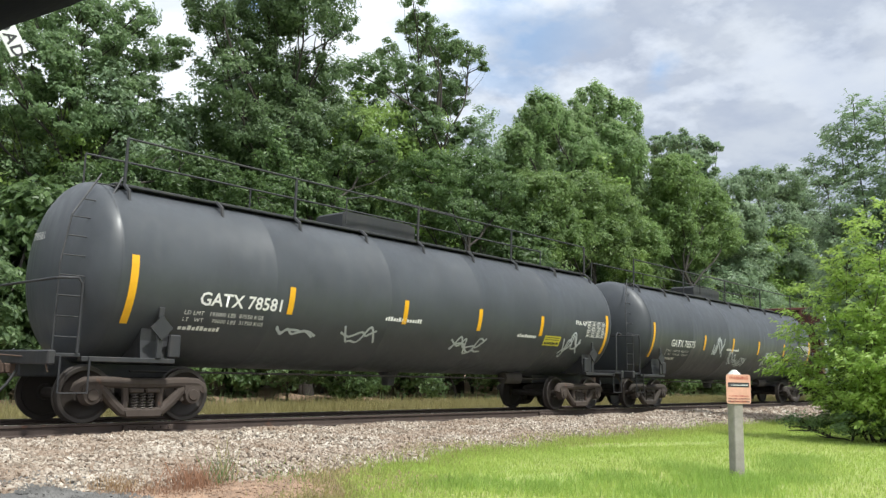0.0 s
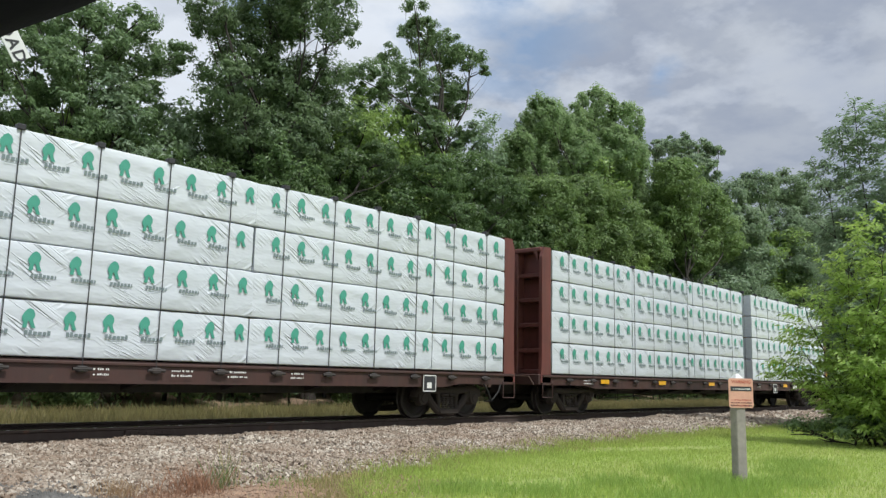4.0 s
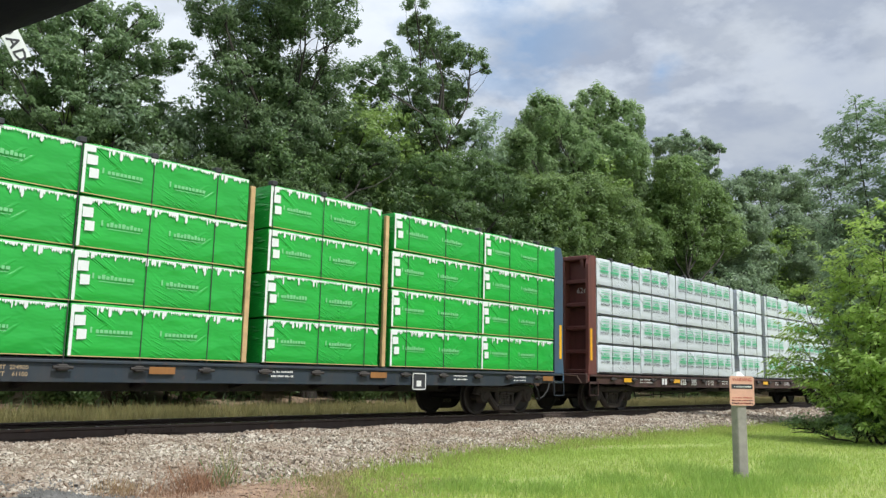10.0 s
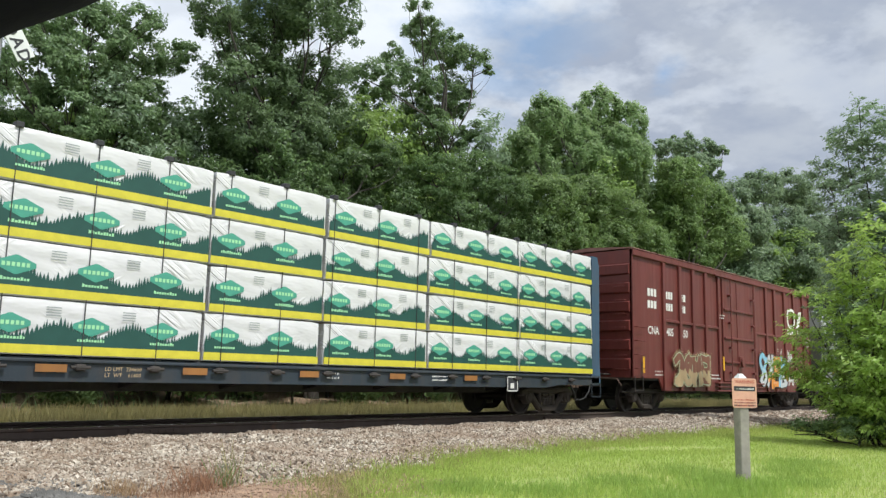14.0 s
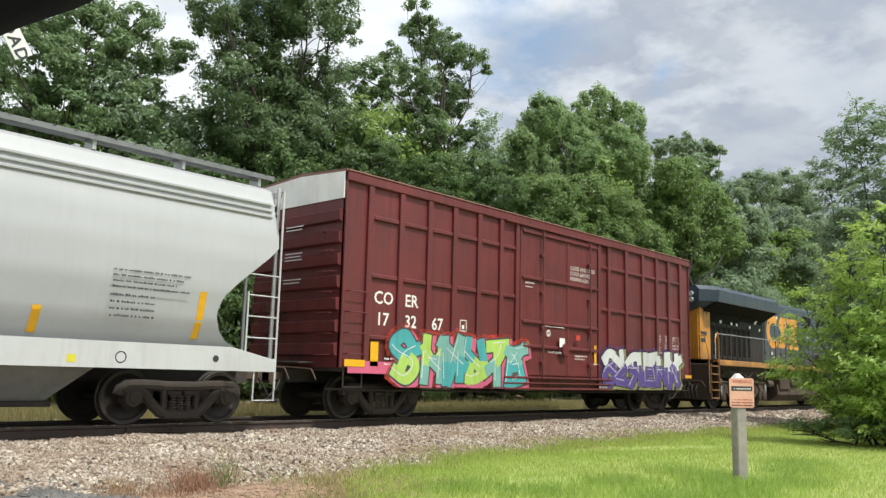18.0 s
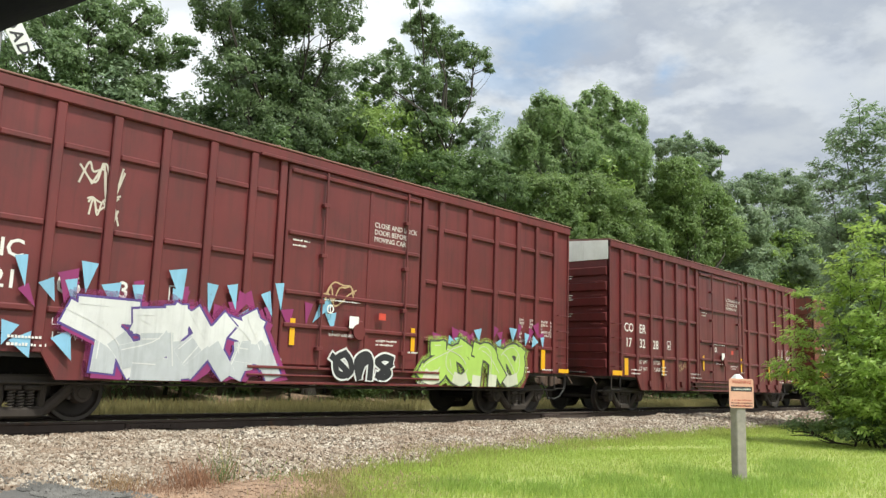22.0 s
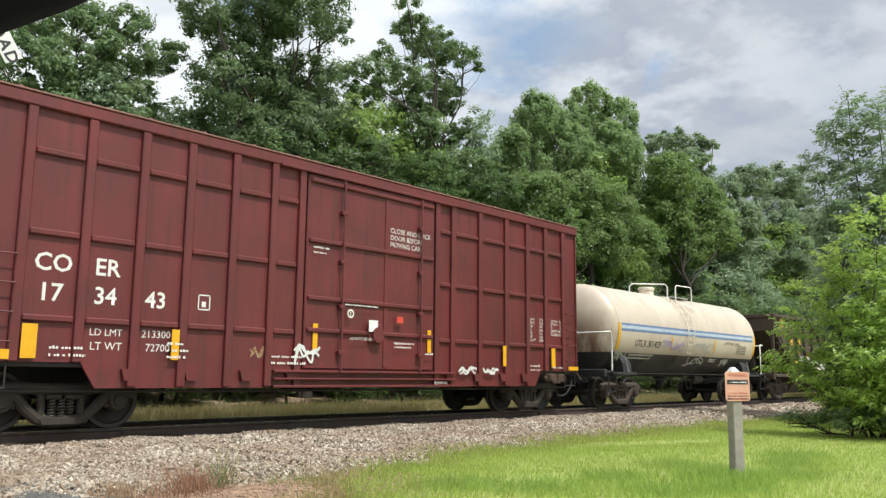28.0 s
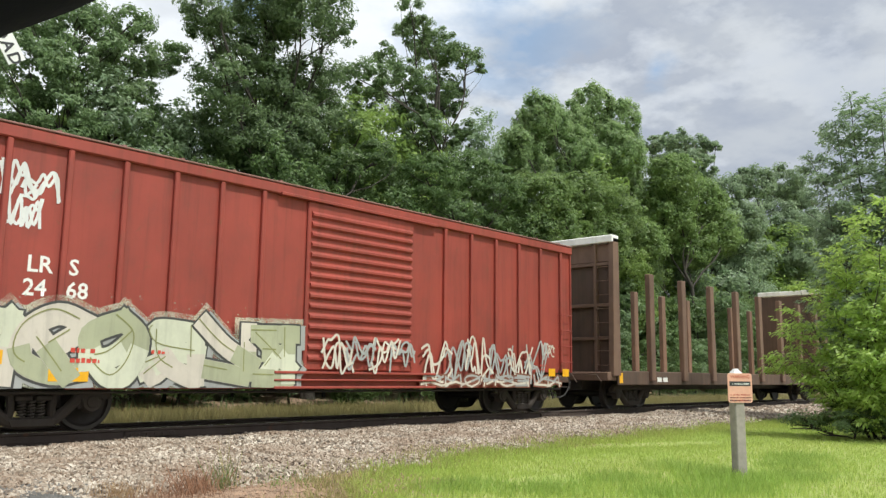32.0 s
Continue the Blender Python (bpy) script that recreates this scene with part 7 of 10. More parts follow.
        part("platform_rail", Shape().tube(rail, 0.022, 7), M_WHITE, car, "white pipe railing", None, 60)
    lad = part("tank_ladder", Shape().tube([(-0.74, -R * math.sin(a) - 0.09, zc + R * math.cos(a)) for a in (0.3, 0.7, 1.1, 1.5, 1.9, 2.1)], 0.018), M_CREAM, car, "cream side ladder")
    part("ladder_stile", Shape().tube([(-0.28, -R * math.sin(a) - 0.09, zc + R * math.cos(a)) for a in (0.3, 0.7, 1.1, 1.5, 1.9, 2.1)], 0.018), M_CREAM, lad)
    for k in range(9):
        a = 0.35 + 0.21 * k
        part("rung", Shape().rod((-0.74, -R * math.sin(a) - 0.09, zc + R * math.cos(a)), (-0.28, -R * math.sin(a) - 0.09, zc + R * math.cos(a)), 0.012), M_CREAM, lad)
    part("side_rod", Shape().rod((-4.2, -1.40, 1.03), (4.6, -1.40, 1.03), 0.010), M_UNDER, car)
    for x in (-4.75, 4.75):
        part("saddle_stay", Shape().rod((x - 0.06, -1.30, 1.54), (x + 0.08, -1.36, 1.05), 0.022), M_GALV, car, "pale steel stay beside the saddle")
    part("step_ladder", Shape().tube([(-0.80, -1.30, 1.02), (-0.66, -1.34, 0.56), (-0.34, -1.34, 0.56), (-0.44, -1.30, 1.02)], 0.014), M_UNDER, car)


cream_tank(359.1)


# ---- covered hopper ----


def covered_hopper(s):
    car = carry(thing("covered_hopper", "light grey covered hopper car with white side sill", "hopper car", "freight cars of the train"), s)
    half = 8.34
    def section(k):
        return [(-1.26, 1.30), (-1.48, 1.75), (-1.595, 2.35), (-1.61, 2.95), (-1.56, 3.45), (-1.47, 3.80), (-1.47, 3.86), (-1.44, 3.90), (-1.44, 4.02), (-1.40, 4.06), (-1.30, 4.30), (-1.05, 4.42), (-0.4, 4.48)]
    sec = section(0)
    # shell: full between the end slopes, its lower corners cut back in a curve
    def edge(z):
        return float(np.interp(z, [1.30, 1.45, 1.65, 1.92, 2.2, 2.45, 2.7, 3.05, 3.2], [7.70, 7.35, 7.12, 7.03, 7.12, 7.36, 7.66, 8.08, 8.22]))
    for d in (-1, 1):
        fine = []
        for (y0, z0), (y1, z1) in zip(sec, sec[1:]):
            m = max(1, int((z1 - z0) / 0.12))
            fine += [(y0 + (y1 - y0) * k / m, z0 + (z1 - z0) * k / m) for k in range(m)]
        fine.append(sec[-1])
        rings = []
        for j in range(13):
            u = -1 + 2 * j / 12
            rings.append([(u * edge(z), -d * y if d > 0 else y, z) for y, z in fine])
        part("side_sheet", Shape().loft(rings, False, False), M_HOPPER, car, "smooth curved light grey side sheet", None, 40)
    part("roof_sheet", Shape().box(-half + 0.1, half - 0.1, -0.42, 0.42, 4.44, 4.49), M_HOPPER, car)
    for d in (-1, 1):
        x = d * half
        part("slope_sheet", Shape().prism([(x - d * 0.15, 3.45), (x - d * 2.6, 1.2), (x - d * 2.7, 1.2), (x - d * 0.2, 3.52)], "y", -1.22, 1.22), M_HOPPER_SHADE, car, "sloping end sheet, shade put into its grey")
        part("end_sheet", Shape().prism([(y, z) for y, z in sec[4:]] + [(-y, z) for y, z in sec[4:]][::-1], "x", x - d * 0.16, x - d * 0.12), M_HOPPER, car, "grey end panel")
        part("end_frame", Shape().box(x - d * 0.3, x + d * 0.05, -1.45, 1.45, 1.02, 1.12, 0.01), M_HOPPER_SIDE, car)
        for y in (-1.42, -0.5, 0.5, 1.42):
            part("end_post", Shape().box(x - d * 0.10, x - d * 0.04, y - 0.03, y + 0.03, 1.1, 4.38 if abs(y) > 1 else 3.6, 0.01), M_HOPPER if abs(y) > 1 else M_HOPPER_SHADE, car)
        part("end_brace", Shape().prism([(x - d * 0.05, 1.12), (x - d * 2.0, 1.12), (x - d * 2.0, 1.8), (x - d * 1.1, 2.55)], "y", -0.05, 0.05), M_HOPPER_SHADE, car)
        lad = part("side_ladder", Shape().rod((x - d * 0.72, -1.58, 1.1), (x - d * 0.72, -1.58, 2.35), 0.018), M_HOPPER_SIDE, car, "white end ladder")
        part("ladder_stile", Shape().rod((x - d * 0.06, -1.58, 0.6), (x - d * 0.06, -1.58, 4.3), 0.02), M_HOPPER_SIDE, lad)
        for k in range(5):
            part("rung", Shape().rod((x - d * 0.72, -1.58, 1.15 + 0.38 * k), (x - d * 0.06, -1.58, 1.15 + 0.38 * k), 0.013), M_HOPPER_SIDE, lad)
        for k in range(6):
            part("rung", Shape().tube([(x, 0.6, 1.3 + 0.45 * k), (x + d * 0.1, 0.6, 1.3 + 0.45 * k), (x + d * 0.1, 1.0, 1.3 + 0.45 * k), (x, 1.0, 1.3 + 0.45 * k)], 0.012), M_HOPPER_SIDE, car)
        part("sill_step", Shape().tube([(x - d * 0.05, -1.56, 0.95), (x - d * 0.05, -1.56, 0.42), (x - d * 0.5, -1.56, 0.42), (x - d * 0.5, -1.56, 0.95)], 0.018), M_HOPPER_SIDE, car)
        coupler(car, d * (half + 0.75), d)
        truck(car, s, d * (half - 1.59), M_TRUCK)
    for y in (-1, 1):
        part("side_sill", Shape().prism([(-half + 0.05, 0.93), (half - 0.05, 0.93), (half - 0.05, 1.14), (half - 1.0, 1.34), (-half + 1.0, 1.34), (-half + 0.05, 1.14)], "y", y * 1.50, y * 1.60), M_HOPPER_SIDE, car, "deep white side sill")
        part("sill_hole", Shape().turn([(y * 1.601, 0.001), (y * 1.603, 0.06)], "y", 14, (7.02 * -y, 0, 1.13), False), M_LETTER_DK, car)
        part("sill_badge", Shape().turn([(y * 1.601, 0.075), (y * 1.603, 0.095)], "y", 20, (5.32 * -y, 0, 1.10), False), M_LETTER_DK, car)
    part("centre_sill", Shape().box(-half - 0.3, half + 0.3, -0.2, 0.2, 0.72, 1.0), M_UNDER, car)
    for x in (-4.2, -1.4, 1.4, 4.2):
        part("hopper_outlet", Shape().loft([[(x + a * 1.28, b * 1.35, 1.25) for a, b in ((-1, -1), (1, -1), (1, 1), (-1, 1))], [(x + a * 0.45, b * 0.5, 0.38) for a, b in ((-1, -1), (1, -1), (1, 1), (-1, 1))]]), M_HOPPER_SHADE, car, "tapering discharge hopper")
        part("outlet_gate", Shape().box(x - 0.55, x + 0.55, -0.6, 0.6, 0.30, 0.39, 0.02), M_UNDER, car)
    for z, yy in ((3.79, 1.475), (3.90, 1.46), (4.02, 1.445)):
        for d in (-1, 1):
            part("side_rib", Shape().box(-half + 0.25, half - 0.25, d * (yy - 0.02), d * (yy + 0.045), z - 0.028, z + 0.028, 0.012), M_HOPPER, car, "long stiffening rib below the roof")
    # roof walk with hatches
    for y in (-0.95, 0.95):
        w = part("running_board", Shape().box(-half, half, y - 0.18, y + 0.18, 4.60, 4.635), M_GRATE, car, "grated roof running board")
        for k in range(50):
            part("grating_bar", once("grate", lambda: Shape().box(-0.02, 0.02, -0.2, 0.2, 4.635, 4.655)), M_GRATE, w, "", (-half + 0.2 + k * (2 * half - 0.4) / 49, y, 0))
        part("board_edge", Shape().box(-half, half, y - 0.2, y - 0.18, 4.57, 4.66), M_GRATE, w)
        for k in range(11):
            x = -half + 0.3 + k * (2 * half - 0.6) / 10
            part("board_bracket", Shape().box(x - 0.03, x + 0.03, y - 0.15, y + 0.15, 4.42, 4.60), M_GALV, w)
    part("hatch_trough", Shape().box(-half + 0.8, half - 0.8, -0.34, 0.34, 4.48, 4.60, 0.03), M_HOPPER, car)
    for k in range(8):
        part("hatch_clamp", Shape().box(-6.9 + 1.95 * k, -6.8 + 1.95 * k, -0.4, 0.4, 4.58, 4.64, 0.01), M_GALV, car)
    # lettering
    y = -1.632
    def flat_put(txt, x, z, h, mat=M_LETTER_DK):
        ob = letter(car, txt, x, z, h, 0.0, mat, 1.05)
        for v in ob.data.vertices:                      # painted on, so it follows the bulge of the side
            v.co.y = float(np.interp(z + v.co.z, [1.30, 1.75, 2.35, 2.95], [-1.26, -1.48, -1.595, -1.61])) - 0.006
    flat_put("ACFX", -6.20, 2.34, 0.225), flat_put("66320", -6.22, 1.90, 0.25)
    for txt, x, z in (("LD LMT 222900  LB  101100 KG", -6.24, 1.66), ("LT   WT    63100  LB    28600 KG", -6.24, 1.52)):
        flat_put(txt, x, z, 0.088)
    frame_mark(car, -4.82, 2.2, 0.22, 0.24, y, M_LETTER_DK)
    block_word(car, -6.47, 1.01, 0.45, 0.12, -1.604, 3, M_LETTER_DK)
    block_word(car, -5.95, 1.01, 1.0, 0.11, -1.604, 10, M_LETTER_DK)
    plate(car, "sill_sticker", 4.48, 4.62, 1.0, 1.12, -1.604, M_PRINT_YELLOW)
    plate(car, "sill_sticker", -4.85, -4.68, 1.0, 1.14, -1.604, M_PRINT_YELLOW)
    bars(car, [(-4.6, 1.12 - 0.05 * k, 0.35, 0.03) for k in range(3)] + [(2.1, 1.2 - .05 * k, 1.0, 0.025) for k in range(3)], -1.604, M_LETTER_DK)
    bars(car, [(5.08, 2.45 - 0.09 * k, 1.35 - 0.12 * (k % 3), 0.045) for k in range(4)] + [(5.06, 2.05 - 0.11 * k, 0.75, 0.05) for k in range(4)], -1.617, M_LETTER_DK)
    plate(car, "route_sign", 0.35, 0.55, 1.62, 1.92, -1.56, M_PAPER, "small white route sign")
    for x, z, h in ((-6.78, 1.42, 0.9), (-3.9, 1.42, 0.42), (-1.55, 1.42, 0.4), (1.35, 1.42, 0.4), (3.96, 1.42, 0.4), (6.65, 1.45, 0.8)):
        m = fine_plate(x, x + 0.13, z, z + h, 6)
        m.v = [(p, np.interp(q, [1.30, 1.75, 2.35, 2.95], [-1.26, -1.48, -1.595, -1.61]) - 0.006, q) for p, _, q in m.v]
        part("reflector", m, M_YELLOW, car, "yellow reflective strip")


covered_hopper(214.27)


# ---- open-top hopper ----


def open_hopper(s):
    car = carry(thing("open_hopper", "grimy black-brown open hopper car with yellow lettering", "hopper car", "freight cars of the train"), s)
    half, top, W = 7.55, 3.57, 1.50
    a = 6.02
    outline = [(-a - 0.02, 1.05), (a + 0.02, 1.05), (a + 0.02, 2.1), (half, 3.3), (half, top), (-half, top), (-half, 3.3), (-a - 0.02, 2.1)]
    for d in (-1, 1):
        wall = part("side_sheet", Shape().prism(outline, "y", d * (W - 0.04), d * W), M_COAL, car, "dented grimy steel side sheet")
        for k in range(13):
            x = -a + 0.03 + k * (2 * a - 0.06) / 12
            part("side_post", Shape().box(x - 0.06, x + 0.06, d * (W - 0.01), d * (W + 0.10), 1.08, top - 0.1, 0.02), M_COAL, wall)
        part("top_chord", Shape().box(-half, half, d * (W - 0.03), d * (W + 0.11), top - 0.12, top + 0.02, 0.02), M_COAL, wall)
        part("side_sill", Shape().box(-half, half, d * (W - 0.03), d * (W + 0.05), 0.98, 1.12, 0.02), M_COAL, wall)
    for d in (-1, 1):
        x = d * half
        part("slope_sheet", Shape().prism([(x, 3.0), (x - d * 2.9, 1.0), (x - d * 3.0, 1.0), (x - d * 0.05, 3.08)], "y", -W + 0.04, W - 0.04), M_COAL, car, "sloping end sheet")
        part("end_sheet", Shape().box(x - d * 0.05, x, -W, W, 2.9, top), M_COAL, car)
        part("end_chord", Shape().box(x - d * 0.06, x + d * 0.08, -W - 0.1, W + 0.1, top - 0.14, top + 0.02, 0.02), M_COAL, car)
        for y in (-1.42, -0.55, 0.55, 1.42):
            part("end_post", Shape().box(x - d * 0.12, x - d * 0.02, y - 0.06, y + 0.06, 1.05, top - 0.1, 0.01), M_COAL, car)
        for y in (-1.2, 1.2):
            part("diagonal_brace", Shape().tube([(x - d * 0.1, y, 1.1), (x - d * 1.25, y, 2.15)], 0.06, 6), M_COAL, car)
        part("end_platform", Shape().box(x - d * 1.5, x + d * 0.1, -1.42, 1.42, 1.0, 1.08, 0.01), M_COAL, car)
        part("end_sill", Shape().box(x, x + d * 0.14, -1.5, 1.5, 0.88, 1.12, 0.02), M_COAL, car)
        for k in range(6):
            part("rung", Shape().rod((x - d * 0.06, -1.53, 1.25 + 0.38 * k), (x - d * 0.5, -1.53, 1.25 + 0.38 * k), 0.013), M_COAL, car)
        part("ladder_stile", Shape().rod((x - d * 0.5, -1.53, 1.1), (x - d * 0.5, -1.53, 3.4), 0.018), M_COAL, car)
        part("brake_gear", Shape().box(x - d * 0.9, x - d * 0.5, -0.4, 0.1, 1.3, 1.7, 0.05), M_UNDER, car)
        part("sill_step", Shape().tube([(x, -1.5, 0.95), (x, -1.5, 0.45), (x - d * 0.45, -1.5, 0.45), (x - d * 0.45, -1.5, 0.95)], 0.018), M_COAL, car)
        coupler(car, d * (half + 0.7), d)
        truck(car, s, d * 6.2, M_TRUCK_RUST)
        plate(car, "yellow_square", d * (half - 1.02) - 0.16, d * (half - 1.02) + 0.16, 3.1, 3.42, -W - 0.006, M_YELLOW, "yellow square panel")
    part("brake_wheel", Shape().turn([(-half - 0.22, 0.24), (-half - 0.22, 0.28), (-half - 0.19, 0.28)], "x", 18, (0, -0.3, 2.0), False).rod((-half - 0.2, -0.3, 1.74), (-half - 0.2, -0.3, 2.26), 0.013).rod((-half - 0.2, -0.56, 2.0), (-half - 0.2, -0.04, 2.0), 0.013), M_COAL, car)
    part("centre_sill", Shape().box(-half - 0.3, half + 0.3, -0.2, 0.2, 0.72, 1.0), M_UNDER, car)
    for x in (-3.6, -1.2, 1.2, 3.6):
        part("hopper_outlet", Shape().loft([[(x + p * 1.15, q * 1.42, 1.08) for p, q in ((-1, -1), (1, -1), (1, 1), (-1, 1))], [(x + p * 0.5, q * 0.75, 0.36) for p, q in ((-1, -1), (1, -1), (1, 1), (-1, 1))]]), M_COAL, car, "tapering discharge hopper")
        part("outlet_door", Shape().box(x - 0.5, x + 0.5, -0.8, 0.8, 0.30, 0.37, 0.02), M_UNDER, car)
    y = -W - 0.003
    for txt, x, z in (("35", -5.86, 1.86), ("0", -4.75, 1.86), ("25", -3.73, 1.86)):
        letter(car, txt, x, z, 0.27, y, M_LETTER_Y, 1.05, 0.008)
    block_word(car, -5.83, 2.36, 0.55, 0.26, y, 2, M_LETTER_Y), block_word(car, -4.78, 2.36, 0.45, 0.26, y, 2, M_LETTER_Y)
    # three large yellow emblem blocks near the other end, each underlined
    for k, (x, w) in enumerate(((3.08, 0.72), (4.24, 0.50), (5.17, 0.80))):
        m, ye = Shape(), -W - 0.104
        if k == 0:
            ribbon(m, bend([(x + w - .1, 2.74), (x + w / 2, 2.96), (x + .1, 2.74), (x + .1, 2.70), (x + w / 2, 2.48), (x + w - .1, 2.70)], 4), 0.17, ye)
        else:
            m.add([(x, ye, 2.42), (x + w * .72, ye, 2.42), (x + w, ye, 2.66), (x + w * .72, ye, 2.74), (x + w, ye, 3.04), (x + w * .25, ye, 3.04), (x, ye, 2.82), (x + w * .28, ye, 2.72)], [(0, 1, 2, 3, 7), (7, 3, 4, 5, 6)])
        m.add([(x - .03, ye, 2.14), (x + w, ye, 2.14), (x + w, ye, 2.28), (x - .03, ye, 2.28)], [(0, 1, 2, 3)])
        part("painted_emblem", m, M_LETTER_Y, car, "large yellow painted emblem block")
    for x, z, w in ((-5.6, 1.58, 0.55), (-2.95, 1.62, 0.35), (2.1, 1.6, 0.45), (4.25, 1.55, 0.4), (5.7, 1.5, 0.35)):
        plate(car, "reflector", x, x + w, z, z + 0.1, -W - 0.108, M_YELLOW)
    bars(car, [(-4.05, 1.2, 0.4, 0.06), (-4.05, 1.1, 0.4, 0.06), (0.9, 1.95, 0.5, 0.06), (0.9, 1.84, 0.5, 0.06), (5.5, 1.35, 0.5, 0.05), (5.5, 1.25, 0.5, 0.05), (-6.9, 3.46, 0.7, 0.08)], y, M_LETTER_TAN, "small_print", 9)
    frame_mark(car, 0.75, 1.72, 0.75, 0.4, y, M_LETTER_Y)
    plate(car, "routing_card", 4.4, 4.72, 1.25, 1.5, -W - 0.106, M_PAPER, "white routing card")
    graffiti(car, -3.3, 1.13, 5.6, 0.85, -W - 0.106, ["bone", "bone"], "smoke", "itoeea", 121, None, "smoke", None, 0.34)
    for k, (x, z, w, h) in enumerate(((-4.9, 1.6, 0.6, 0.3), (-4.1, 1.6, 0.8, 0.3), (1.5, 1.5, 0.6, 0.4), (3.3, 1.2, 0.5, 0.6), (4.5, 1.55, 0.4, 0.25), (5.2, 1.6, 0.6, 0.25), (6.3, 2.6, 0.7, 0.3))):
        tag_scrawl(car, x, z, w, h, -W - 0.1, "white", 130 + k, 0.035)


open_hopper(373.87)


def bulkhead_flat(s):
    car = carry(thing("bulkhead_flatcar", "empty rusty brown bulkhead flatcar with side stakes", "flatcar", "freight cars of the train"), s)
    half, W = 9.6, 1.45
    body = M_OLDSTEEL
    part("deck", Shape().box(-half, half, -W, W, 1.02, 1.12, 0.01), M_WOOD, car, "worn timber deck")
    for d in (-1, 1):
        part("side_sill", Shape().box(-half, half, d * W, d * (W + 0.06), 0.72, 1.14, 0.02), M_COUPLER, car, "rusty side sill")
        for k in range(8):
            x = -half + 2.0 + k * 2.25
            part("side_stake", Shape().box(x - 0.14, x + 0.14, d * (W + 0.06) - 0.12, d * (W + 0.06) + 0.06, 0.85, 4.2, 0.02), M_OLDSTEEL, car, "rusty steel side stake")
        x = d * half
        bulk = part("bulkhead", Shape().box(x - d * 0.1, x, -W + 0.1, W - 0.1, 1.1, 4.95), M_COUPLER, car, "rusty steel bulkhead")
        for y in (-W, W):
            part("bulkhead_post", Shape().prism([(x - d * 0.12, 1.0), (x + d * 0.3, 1.0), (x + d * 0.18, 5.1), (x - d * 0.12, 5.1)], "y", y - 0.08, y + 0.08), body, bulk)
        part("bulkhead_cap", Shape().box(x - d * 0.14, x + d * 0.24, -W - 0.08, W + 0.08, 4.98, 5.2, 0.02), M_WHITE, bulk, "pale grey bulkhead cap")
        for y in (-0.85, 0.85):
            part("bulkhead_rib", Shape().box(x, x + d * 0.16, y - 0.05, y + 0.05, 1.1, 4.98, 0.01), body, bulk)
        for z in (2.1, 3.1, 4.35):
            part("cross_rail", Shape().box(x + d * 0.02, x + d * 0.12, -W + 0.08, W - 0.08, z - 0.05, z + 0.05, 0.01), body, bulk)
        part("top_panel", Shape().box(x + d * 0.01, x + d * 0.06, -W + 0.1, W - 0.1, 4.42, 4.96, 0.01), body, bulk)
        for k in range(8):
            part("rung", Shape().rod((x + d * 0.2, -1.35, 1.3 + 0.42 * k), (x + d * 0.2, -0.9, 1.3 + 0.42 * k), 0.013), body, bulk)
        part("end_sill", Shape().box(x, x + d * 0.5, -W, W, 0.85, 1.1, 0.02), body, car)
        coupler(car, d * (half + 1.0), d)
        truck(car, s, d * (half - 1.6), M_TRUCK)
    part("centre_sill", Shape().box(-half, half, -0.25, 0.25, 0.55, 1.02), M_UNDER, car)
    for x in (-7.2, -6.8):
        plate(car, "white_mark", x, x + 0.3, 0.82, 0.96, -W - 0.065, M_LETTER)
    plate(car, "reflector", -half + 0.05, -half + 0.25, 0.78, 1.08, -W - 0.066, M_YELLOW)


bulkhead_flat(410.6)

# ---- diesel locomotive, running cab last ----


